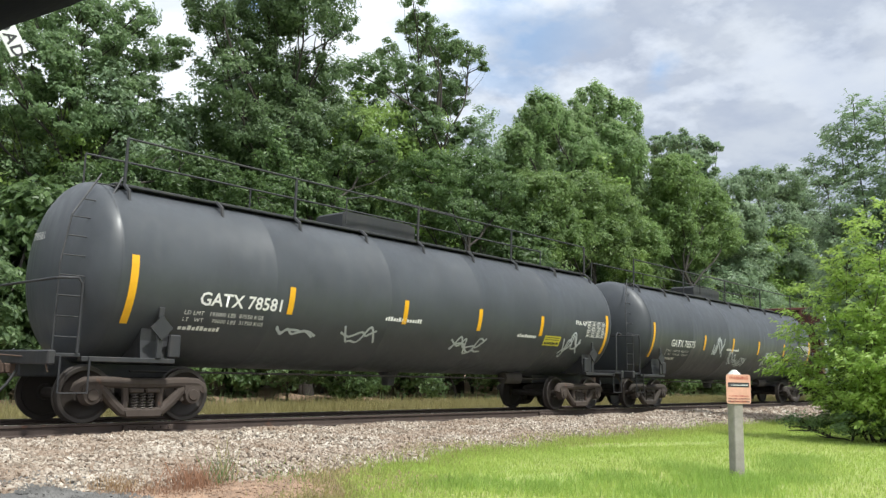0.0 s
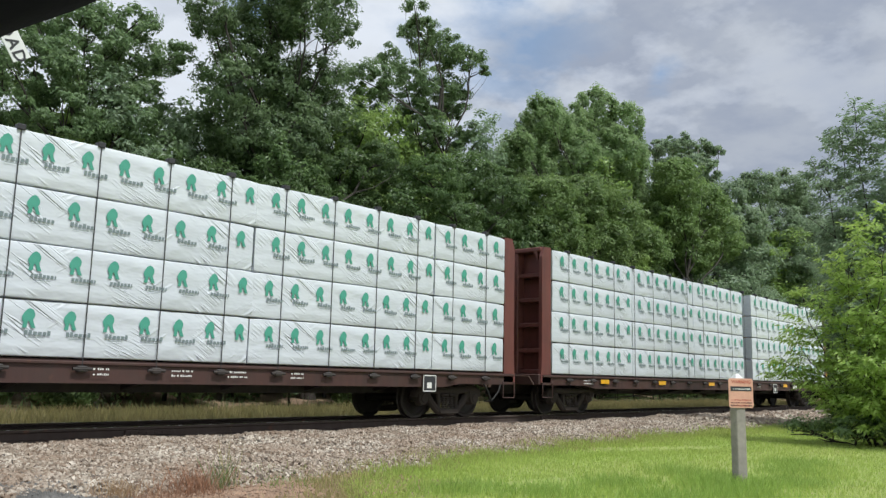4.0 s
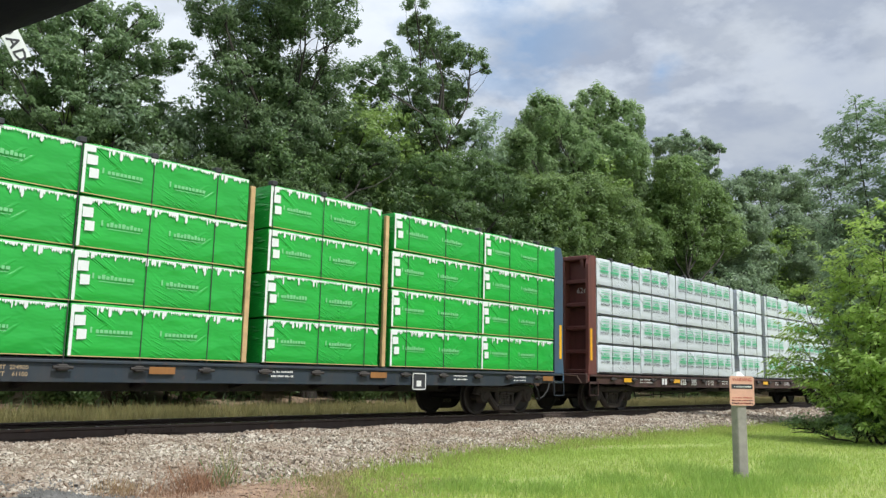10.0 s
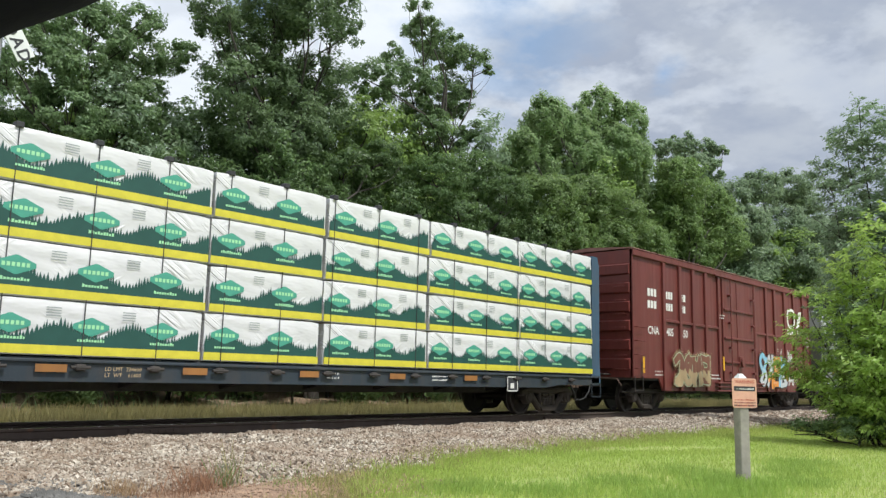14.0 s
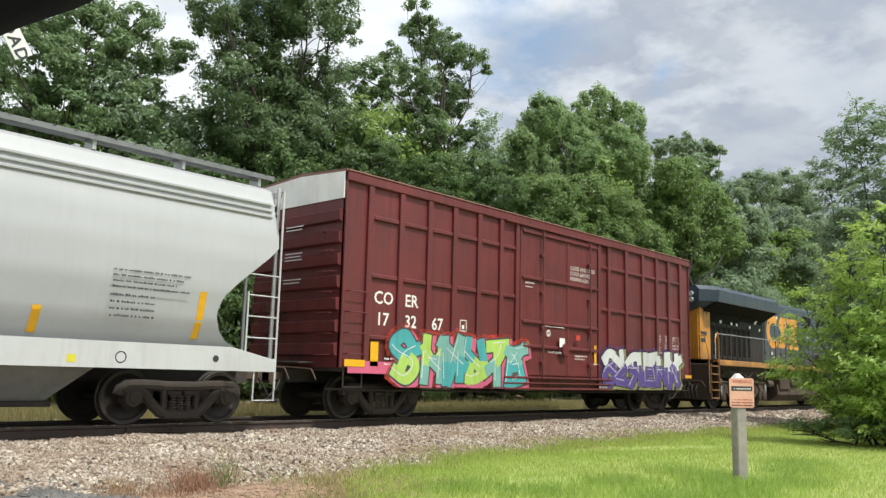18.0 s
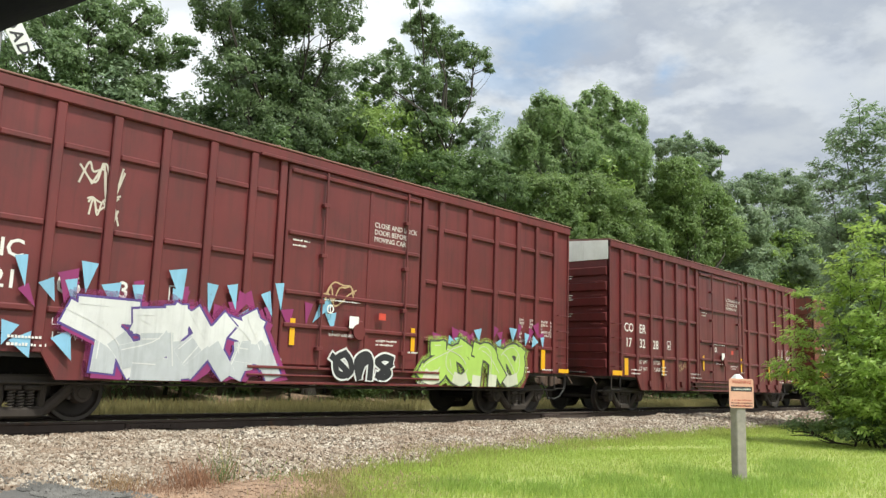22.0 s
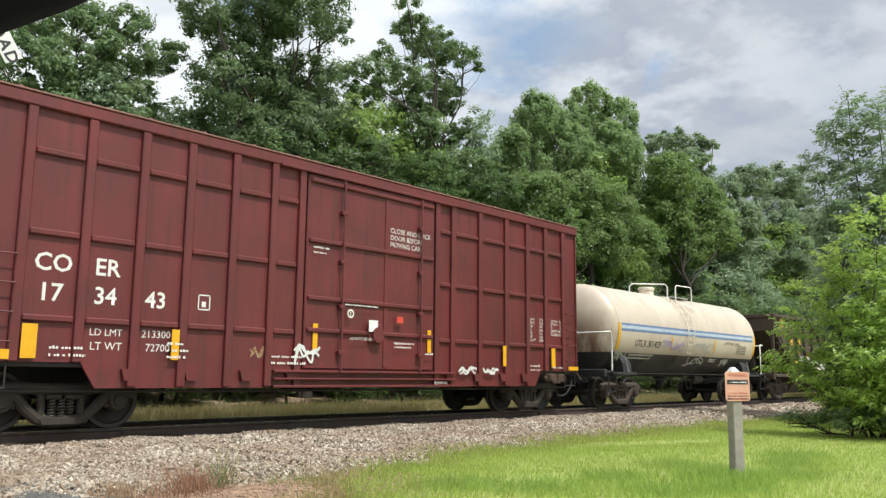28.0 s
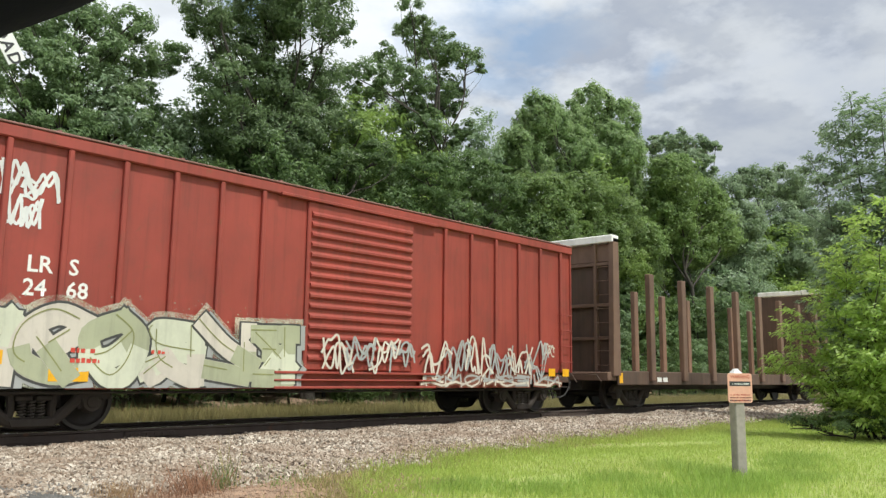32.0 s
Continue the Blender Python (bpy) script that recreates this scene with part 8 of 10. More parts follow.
def loco_truck(parent, s, x):
    """Three-axle power bogie."""
    f = Shape().box(-2.35, 2.35, -0.9, -0.6, 0.72, 0.92, 0.03).box(-2.35, 2.35, 0.6, 0.9, 0.72, 0.92, 0.03).box(-0.3, 0.3, -0.9, 0.9, 0.6, 0.95, 0.03)
    base = part("truck", f, M_LOCOGREY, parent, "dusty three-axle power bogie", (x, 0, 0))
    for y in (-1.08, 1.08):
        fr = Shape()
        top = [(-2.55, 0.80), (-2.4, 1.0), (-1.1, 1.03), (-0.75, 0.96), (0.75, 0.96), (1.1, 1.03), (2.4, 1.0), (2.55, 0.80), (2.2, 0.66), (1.55, 0.64), (1.15, 0.40), (0.55, 0.40), (0.38, 0.62), (-0.38, 0.62), (-0.55, 0.40), (-1.15, 0.40), (-1.55, 0.64), (-2.2, 0.66)]
        fr.prism(top, "y", y - 0.07, y + 0.07)
        part("side_frame", fr, M_LOCOGREY, base)
        yo = y + (0.12 if y > 0 else -0.12)
        part("equaliser", Shape().tube([(-1.0, yo, 0.74), (-0.7, yo, 0.86), (-0.15, yo, 0.62), (0.15, yo, 0.62), (0.7, yo, 0.86), (1.0, yo, 0.74)], 0.07, 6), M_LOCOGREY, base)
        o = 1 if y > 0 else -1
        for k in (-2.0, 0.0, 2.0):
            box = Shape().box(k - 0.27, k + 0.27, y - 0.1, y + 0.1, 0.34, 0.76, 0.04)
            box.turn([(y + o * 0.08, 0.20), (y + o * 0.15, 0.20), (y + o * 0.16, 0.17), (y + o * 0.18, 0.08), (y + o * 0.18, 0.01)], "y", 18, (k, 0, 0.53))
            for g in range(6):
                a = 1.047 * g + 0.4
                box.rod((k + 0.15 * math.cos(a), y + o * 0.1, 0.53 + 0.15 * math.sin(a)), (k + 0.15 * math.cos(a), y + o * 0.185, 0.53 + 0.15 * math.sin(a)), 0.018, 5)
            part("axle_box", box, M_LOCOGREY, base)
            for e in (-1, 1):
                part("pedestal_leg", Shape().prism([(k + e * 0.28, 0.86), (k + e * 0.42, 0.86), (k + e * 0.37, 0.32), (k + e * 0.29, 0.30)][::e], "y", y - 0.09, y + 0.09), M_LOCOGREY, base)
        part("frame_top_flange", Shape().box(-2.35, 2.35, y - 0.12, y + 0.12, 0.98, 1.03, 0.01), M_LOCOGREY, base)
        for k in (-1.35, -0.5, 0.5, 1.35):
            part("brake_hanger", Shape().tube([(k, y + o * 0.1, 0.98), (k + 0.06, y + o * 0.17, 0.72), (k - 0.02, y + o * 0.14, 0.42)], 0.035, 6), M_MOTOR, base)
        for k in (-1.0, 1.0):
            part("spring", Shape().turn([(0.55, 0.11), (0.86, 0.11)], "z", 12, (k * 1.0, yo, 0)), M_LOCOGREY, base)
        for k in (-2.5, 2.5):
            part("brake_cylinder", Shape().rod((k - 0.28, yo, 0.98), (k + 0.28, yo, 0.98), 0.14, 14), M_LOCOGREY, base, "brake cylinder")
            part("shock_absorber", Shape().rod((k * 0.85, yo, 0.5), (k * 0.85, yo, 0.95), 0.05, 10), M_GALV, base)
    part("bolster", Shape().box(-2.3, 2.3, -0.62, 0.62, 0.84, 1.14, 0.03), M_MOTOR, base, "oily black bolster")
    for k in (-1.98, 0.0, 1.98):
        part("traction_motor", Shape().box(k + 0.16, k + 0.98, -0.62, 0.62, 0.24, 0.86, 0.06).rod((k + 0.56, -0.66, 0.56), (k + 0.56, 0.66, 0.56), 0.30, 14), M_MOTOR, base, "oily black traction motor")
        for y in (-0.86, 0.86):
            part("brake_rigging", Shape().box(k - 0.66, k - 0.58, y - 0.05, y + 0.05, 0.34, 0.90, 0.01).rod((k - 0.62, y, 0.40), (k - 0.2, y, 0.30), 0.03, 6).rod((k - 0.62, y, 0.62), (k + 0.5, y, 0.34), 0.025, 6), M_MOTOR, base)
    for k in (-1.98, 0.0, 1.98):
        w = part("wheelset", once("loco_wheelset", lambda: wheelset_shape(0.533), 40), M_WHEEL, base, "", (k, 0, 0.533))
        WHEELS.append((w, s, k, 0.533))


def locomotive(s):
    car = carry(thing("locomotive", "dark blue and yellow diesel locomotive, dusty and running cab last", "locomotive", "freight cars of the train"), s)
    Wd = 1.50                                                # deck half width
    part("frame", Shape().box(-10.1, 10.0, -0.95, 0.95, 1.15, 1.60, 0.02), M_UNDER, car, "dusty main frame")
    for d in (-1, 1):
        part("deck_edge", Shape().box(-9.9, 9.78, d * 1.30, d * Wd, 1.58, 1.78, 0.02), M_LOCOGOLD, car, "yellow-orange deck edge stripe")
        part("deck_skirt", Shape().box(-9.5, 9.5, d * 1.05, d * 1.10, 1.40, 1.58), M_UNDER, car)
    part("walkway", Shape().box(-9.9, 9.9, -Wd + 0.02, Wd - 0.02, 1.76, 1.80), M_NAVYDIRT, car)
    Yh = 0.92                                                # hood half width
    hood = part("long_hood", Shape().prism([(-Yh, 1.80), (Yh, 1.80), (Yh, 4.34), (Yh - 0.07, 4.43), (-Yh + 0.07, 4.43), (-Yh, 4.34)], "x", -4.1, 6.2), M_NAVY, car, "dark blue engine hood with doors")
    # hood doors and louvres
    for k in range(17):
        x = -3.98 + 0.595 * k
        part("hood_door", Shape().box(x + 0.025, x + 0.575, -Yh - 0.025, -Yh, 1.92, 4.05 if k < 8 else 3.5, 0.008), M_NAVY, hood)
        part("door_latch", Shape().box(x + 0.5, x + 0.54, -Yh - 0.05, -Yh - 0.02, 2.7, 2.85, 0.005), M_BLACK, hood)
        part("door_handle", Shape().box(x + 0.5, x + 0.54, -Yh - 0.05, -Yh - 0.02, 3.5, 3.58, 0.005) if k < 8 else Shape().box(x + 0.5, x + 0.54, -Yh - 0.05, -Yh - 0.02, 2.1, 2.18, 0.005), M_BLACK, hood)
        part("door_hinge", Shape().box(x + 0.04, x + 0.08, -Yh - 0.045, -Yh - 0.02, 2.2, 2.3), M_BLACK, hood)
    for x0, x1, z0, z1 in ((0.75, 1.75, 3.62, 4.1), (2.70, 3.30, 3.62, 4.14), (3.52, 4.10, 3.62, 4.14), (4.96, 5.5, 3.62, 4.14), (4.4, 4.8, 3.92, 4.14)):
        g = part("louvre_panel", Shape().box(x0, x1, -Yh - 0.04, -Yh - 0.005, z0, z1, 0.005), M_GRILLE, hood, "dark louvred intake")
        for k in range(5):
            xx = x0 + 0.06 + (x1 - x0 - 0.12) * k / 4
            part("louvre_bar", Shape().box(xx - 0.012, xx + 0.012, -Yh - 0.055, -Yh - 0.04, z0 + 0.02, z1 - 0.02), M_BLACK, g)
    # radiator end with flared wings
    rad = part("radiator_body", Shape().prism([(-Yh, 1.80), (Yh, 1.80), (Yh, 3.62), (-Yh, 3.62)], "x", -9.9, -4.1), M_RADIATOR, car, "near-black blue radiator compartment, browner towards the deck")
    wing = [(-Yh, 3.52), (-1.52, 3.88), (-1.55, 4.30), (-1.35, 4.46), (1.35, 4.46), (1.55, 4.30), (1.52, 3.88), (Yh, 3.52)]
    part("radiator_wing", Shape().loft([[(-10.42, y * 0.70, z) for y, z in wing], [(-9.74, y, z) for y, z in wing], [(-3.95, y, z) for y, z in wing], [(-3.45, y * 0.64, min(z, 4.44)) for y, z in wing]]), M_NAVY, car, "overhanging dark blue radiator hood")
    part("intake_screen", Shape().box(-9.15, -6.6, -Yh - 0.03, -Yh + 0.01, 3.2, 3.56, 0.01), M_GRILLE, rad, "near-black air intake")
    part("intake_screen", Shape().box(-6.5, -4.2, -Yh - 0.03, -Yh + 0.01, 3.38, 3.56, 0.01), M_GRILLE, rad, "near-black air intake")
    # added dark sheet: the deep shade under the overhang, as colour
    part("wing_soffit", Shape().prism([(-Yh - 0.01, 3.50), (-1.50, 3.862), (-1.50, 3.872), (-Yh - 0.01, 3.515)], "x", -9.9, -4.0), M_GRILLE, car, "near-black sheet for the shade under the radiator wing")
    part("radiator_screen", Shape().box(-9.8, -6.3, -1.2, 1.2, 4.462, 4.50, 0.01), M_GRILLE, car)
    part("radiator_screen", Shape().box(-6.2, -4.2, -1.2, 1.2, 4.462, 4.49, 0.01), M_GALV, car, "bright roof screen")
    part("rear_panel", Shape().prism([(-10.2, 1.8), (-9.34, 1.8), (-9.34, 3.72), (-10.2, 3.72)], "y", -Yh - 0.06, -Yh - 0.0), M_LOCOGOLD, car, "golden yellow rear side panel")
    part("rear_hood_end", Shape().prism([(-Yh, 1.8), (Yh, 1.8), (Yh, 3.6), (-Yh, 3.6)], "x", -10.25, -9.9), M_LOCOGOLD, car, "golden yellow hood end")
    me = text_mesh("798", 0.2).copy()
    me.materials.clear()
    part("lettering", me, M_LETTER_DK, car, "black road number", (-9.95, -Yh - 0.063, 3.40))
    m = Shape()
    m.add([(-10.15, -Yh - .064, 2.4), (-9.75, -Yh - .064, 2.4), (-9.75, -Yh - .064, 2.55), (-10.15, -Yh - .064, 2.55)], [(0, 1, 2, 3)])
    m.add([(-10.15, -Yh - .064, 2.62), (-9.85, -Yh - .064, 2.62), (-9.6, -Yh - .064, 2.8), (-10.15, -Yh - .064, 2.8)], [(0, 1, 2, 3)])
    m.add([(-10.0, -Yh - .065, 2.45), (-9.85, -Yh - .065, 2.45), (-9.6, -Yh - .065, 2.76), (-9.75, -Yh - .065, 2.76)], [(0, 1, 2, 3)])
    part("painted_emblem", m, M_LETTER_DK, car, "dark emblem block")
    for zz in (3.92, 4.14):
        part("number_lamp", Shape().turn([(-10.66, 0.02), (-10.68, 0.08), (-10.55, 0.09)], "x", 16, (0, -0.85, zz)), M_GALV, car, "round rear lamp")
    for k in range(8):
        x = -9.14 + 0.47 * k
        g = part("radiator_grille", Shape().box(x, x + 0.36, -Yh - 0.03, -Yh, 1.86, 3.16, 0.01), M_RADIATOR, rad, "radiator intake door")
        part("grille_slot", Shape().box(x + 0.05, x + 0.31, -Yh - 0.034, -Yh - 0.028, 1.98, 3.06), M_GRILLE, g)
    for x, z in ((-8.4, 3.2), (-7.4, 3.18), (-6.9, 3.17), (-5.6, 3.15), (-4.6, 3.1), (-4.9, 3.45), (-5.05, 3.35), (-2.6, 3.75), (-3.3, 2.2), (0.6, 3.2), (1.25, 3.1), (2.4, 3.0), (4.1, 3.05)):
        plate(car, "warning_sticker", x, x + 0.16, z, z + 0.11, -Yh - 0.032, M_PAPER, "small white sticker")
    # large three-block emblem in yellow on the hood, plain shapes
    e, y = Shape(), -Yh - 0.029
    ring = [(-3.0 + 0.56 * math.cos(6.2832 * k / 24), 3.19 + 0.54 * math.sin(6.2832 * k / 24)) for k in range(3, 22)]
    ribbon(e, ring, 0.36, y, False)
    part("painted_emblem", e, M_LOCOGOLD, car, "golden yellow painted ring of the emblem")
    e = Shape()
    e.add([(-2.42, y, 2.52), (-1.72, y, 2.52), (-1.44, y, 2.86), (-1.72, y, 3.20), (-1.44, y, 3.50), (-1.44, y, 3.86), (-2.10, y, 3.86), (-2.38, y, 3.52), (-2.05, y, 3.15), (-2.42, y, 2.84)], [(0, 1, 2, 3, 8, 9), (8, 3, 4, 5, 6, 7)])
    part("painted_emblem", e, M_LOCOGOLD, car, "golden yellow painted emblem block")
    e = Shape()
    e.add([(-1.38, y, 3.86), (0.06, y, 3.86), (-0.28, y, 3.20), (0.06, y, 2.50), (-1.38, y, 2.50), (-1.04, y, 3.20)], [(0, 1, 2, 5), (5, 2, 3, 4)])
    part("painted_emblem", e, M_LOCOGOLD, car, "golden yellow painted emblem block")
    # cab and nose
    Yc = 1.46
    part("cab", Shape().prism([(6.2, 1.80), (9.55, 1.80), (9.55, 3.30), (8.52, 3.70), (8.35, 4.30), (8.2, 4.40), (6.2, 4.40)], "y", -Yc, Yc), M_NAVYDIRT, car, "dusty dark blue operator's cab")
    # white here puts the sun's brightness on the roof into its colour
    part("cab_roof", Shape().prism([(-Yc - 0.03, 4.36), (-Yc + 0.22, 4.56), (Yc - 0.22, 4.56), (Yc + 0.03, 4.36)], "x", 5.94, 8.36), M_WHITE, car, "cab roof painted white for its sunlit brightness")
    part("nose", Shape().prism([(9.55, 1.80), (9.76, 1.80), (9.76, 3.15), (9.55, 3.32)], "y", -1.2, 1.2), M_NAVYDIRT, car)
    part("cab_underbody", Shape().box(2.25, 6.2, -1.30, -Yh, 1.8, 2.40, 0.03), M_NAVYDIRT, car, "dusty side locker")
    for x0, x1 in ((6.52, 7.20), (7.24, 7.84)):
        w = part("cab_window", Shape().box(x0, x1, -Yc - 0.02, -Yc + 0.005, 3.62, 4.18, 0.02), M_BLACK, car, "sliding cab side window")
        part("pane", Shape().box(x0 + 0.05, x1 - 0.05, -Yc - 0.024, -Yc - 0.019, 3.67, 4.13), M_GLASS, w, "dark window glass")
    part("sun_visor", Shape().prism([(-Yc - 0.02, 4.2), (-Yc - 0.4, 4.0), (-Yc - 0.38, 3.97), (-Yc - 0.02, 4.14)], "x", 6.7, 7.9), M_BLACK, car, "dark cab sunshade")
    part("windscreen", Shape().prism([(8.57, 3.70), (8.40, 4.24), (8.36, 4.24), (8.53, 3.70)], "y", -1.35, 1.35), M_GLASS, car, "dark cab windscreen")
    part("cab_door", Shape().box(6.3, 6.55, -Yc - 0.012, -Yc, 2.2, 4.1, 0.01), M_NAVY, car)
    part("mirror", Shape().box(7.4, 7.55, -Yc - 0.25, -Yc - 0.05, 3.35, 3.5, 0.02), M_BLACK, car)
    letter(car, "798", 6.84, 2.93, 0.36, -Yc - 0.004, M_LETTER_TAN, 1.05, 0.01, "faded yellow road number")
    for x0, x1, z0, z1 in ((6.5, 7.2, 1.88, 2.4), (7.6, 8.32, 1.88, 2.42), (4.0, 4.55, 2.05, 2.28), (5.3, 5.8, 2.05, 2.28)):
        yy = -Yc if x0 > 6.2 else -1.30
        g = part("louvre_panel", Shape().box(x0, x1, yy - 0.02, yy, z0, z1, 0.005), M_GRILLE, car, "louvred vent")
        for k in range(7):
            z = z0 + 0.02 + (z1 - z0 - 0.04) * k / 6
            part("louvre_bar", Shape().box(x0, x1, yy - 0.04, yy - 0.02, z - 0.012, z + 0.012), M_NAVYDIRT, g)
    plate(car, "yellow_mark", 9.0, 9.25, 2.0, 2.15, -Yc - 0.004, M_LOCOGOLD), plate(car, "yellow_mark", 9.0, 9.15, 2.2, 2.35, -Yc - 0.004, M_LOCOGOLD)
    # handrails
    for y in (-1.44, 1.44):
        part("hand_rail", Shape().tube([(-9.98, y, 1.8), (-9.95, y, 2.66), (-9.8, y, 2.72), (-9.0, y, 2.72), (2.05, y, 2.76), (2.7, y, 3.34), (6.15, y, 3.36)], 0.015, 7), M_GALV, car, "long bent hand rail", None, 60)
        for k in range(8):
            x = -8.6 + 1.5 * k
            part("rail_stanchion", Shape().rod((x, y, 1.78), (x, y, 2.73), 0.018), M_NAVYDIRT, car)
    # steps, end rails and pilots
    for d in (-1, 1):
        part("pilot", Shape().box(d * 10.3, d * 10.42, -1.45, 1.45, 0.35, 1.62, 0.02), M_LOCOGREY, car)
        for y in (-1, 1):
            part("step_well", Shape().box(d * 9.85, d * 9.9, y * 1.05, y * Wd, 0.4, 1.7), M_LOCOGREY, car)
            for k in range(5):
                z = 0.40 + 0.28 * k
                part("step", Shape().box(d * 9.88, d * 10.4, y * 1.12, y * 1.52, z, z + 0.04, 0.01), M_LOCOGOLD if d < 0 else M_LOCOGREY, car, "footstep with pale edge")
            part("step_rail", Shape().tube([(d * 9.9, y * 1.54, 0.9), (d * 9.9, y * 1.54, 2.5), (d * 10.0, y * 1.54, 2.75), (d * 10.15, y * 1.5, 2.4)], 0.022), M_LOCOGOLD, car, "yellow step hand rail", None, 60)
            part("step_rail", Shape().tube([(d * 10.42, y * 1.4, 0.6), (d * 10.45, y * 1.4, 1.9), (d * 10.5, y * 1.3, 2.6), (d * 10.45, y * 1.0, 2.7)], 0.022), M_LOCOGOLD, car, "yellow end hand rail", None, 60)
        coupler(car, d * 10.95, d)
        for k in range(4):
            part("mu_hose", Shape().tube([(d * 10.43, -0.5 - 0.15 * k, 0.9), (d * 10.6, -0.5 - 0.15 * k, 0.7), (d * 10.55, -0.55 - 0.15 * k, 0.4)], 0.022), M_HOSE, car)
    # fuel tank, air reservoirs, chains
    part("fuel_tank", Shape().prism([(-1.35, 0.95), (-1.4, 0.55), (-1.0, 0.28), (1.0, 0.28), (1.4, 0.55), (1.35, 0.95)], "x", -3.9, 4.15), M_LOCOGREY, car, "dusty grey-brown fuel tank")
    part("tank_side_box", Shape().box(-3.75, -2.66, -1.45, -1.0, 0.75, 1.35, 0.03), M_LOCOGREY, car)
    part("tank_side_box", Shape().box(2.2, 3.9, -1.45, -1.0, 0.62, 1.35, 0.03), M_LOCOGREY, car)
    part("air_reservoir", Shape().turn([(-2.52, 0.06), (-2.44, 0.22), (-2.3, 0.27), (-0.65, 0.27), (-0.53, 0.22), (-0.45, 0.06)], "x", 20, (0, -1.22, 1.08)), M_LOCOGREY, car, "cylindrical air reservoir", None, 40)
    part("air_reservoir", Shape().turn([(0.0, 0.06), (0.08, 0.22), (0.2, 0.27), (1.75, 0.27), (1.87, 0.22), (1.95, 0.06)], "x", 20, (0, -1.22, 1.08)), M_LOCOGREY, car, "cylindrical air reservoir", None, 40)
    part("filler", Shape().rod((-3.2, -1.4, 1.35), (-3.2, -1.4, 1.55), 0.06), M_GALV, car)
    for a, b in ((-8.6, -7.4), (-7.4, -6.4), (-6.2, -5.2)):
        chain, m = Shape(), 18
        pts = [Vector((a + (b - a) * k / m, -1.36, 1.45 - 0.26 * math.sin(math.pi * k / m))) for k in range(m + 1)]
        for k in range(m):
            p, q = pts[k], pts[k + 1]
            side = Vector((0, 0.022, 0)) if k % 2 else Vector((-(q - p).z, 0, (q - p).x)).normalized() * 0.026
            chain.tube([p - side, p - (q - p) * 0.25, p + side, q + side, q + (q - p) * 0.25, q - side, p - side], 0.010, 5)
        part("truck_chain", chain, M_COUPLER, car, "hanging safety chain")
    part("cable_run", Shape().tube([(-9.0, -1.25, 1.36), (9.0, -1.25, 1.36)], 0.05), M_UNDER, car)
    loco_truck(car, s, -6.92)
    loco_truck(car, s, 7.04)


locomotive(251.85)

# ---- trees, bushes, grass ----


def mat_leaf(name, col, light, trans=0.45):
    n = Nodes(name)
    r = n.rand("island")
    big = n.noise(0.35, 3)
    c = n.mix(r, tint(col, 0.62), light)
    c = n.mix(n.spread(big, 0.4, 0.7, 0, 0.5), c, col)
    tone = n.node("ShaderNodeHueSaturation")
    n.link(n.spread(n.rand(), 0, 1, 0.85, 1.2), tone.inputs["Value"])
    n.link(c, tone.inputs["Color"])
    c = tone.outputs[0]
    t = n.node("ShaderNodeBsdfTranslucent")
    n.link(n.mix(0.5, c, tint(light, 1.35)), t.inputs["Color"])
    m = n.node("ShaderNodeMixShader")
    m.inputs[0].default_value = trans
    n.link(n.bsdf.outputs[0], m.inputs[1]), n.link(t.outputs[0], m.inputs[2])
    n.link(m.outputs[0], n.t.nodes["Material Output"].inputs[0])
    return n.done(c, 0.44, 0.0, 0.45)


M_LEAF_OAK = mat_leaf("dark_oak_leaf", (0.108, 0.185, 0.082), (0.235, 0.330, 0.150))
# darker leaf copy: shade of the understory is put into its colour
M_LEAF_SHADE = mat_leaf("shaded_understory_leaf", (0.080, 0.150, 0.052), (0.170, 0.255, 0.092))
M_LEAF_MID = mat_leaf("mid_green_leaf", (0.125, 0.215, 0.070), (0.250, 0.345, 0.120))
M_LEAF_LIGHT = mat_leaf("light_green_leaf", (0.165, 0.275, 0.070), (0.31, 0.42, 0.120))
# pale and bluish: distance haze put into the far trees' leaves; the elm shares it
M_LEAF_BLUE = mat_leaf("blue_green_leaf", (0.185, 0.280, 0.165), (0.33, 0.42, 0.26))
M_LEAF_PALE = mat_leaf("pale_grey_green_leaf", (0.190, 0.315, 0.125), (0.36, 0.47, 0.225), 0.5)
M_LEAF_BRIGHT = mat_leaf("fresh_yellow_green_leaf", (0.235, 0.385, 0.078), (0.43, 0.55, 0.16), 0.55)
M_BARK = simple("grey_brown_bark", (0.050, 0.043, 0.037), 0.9, 0, 0.3, 8, 0.6)
M_DEAD = simple("bleached_dead_wood", (0.20, 0.18, 0.16), 0.85, 0, 0.25, 8, 0.4)


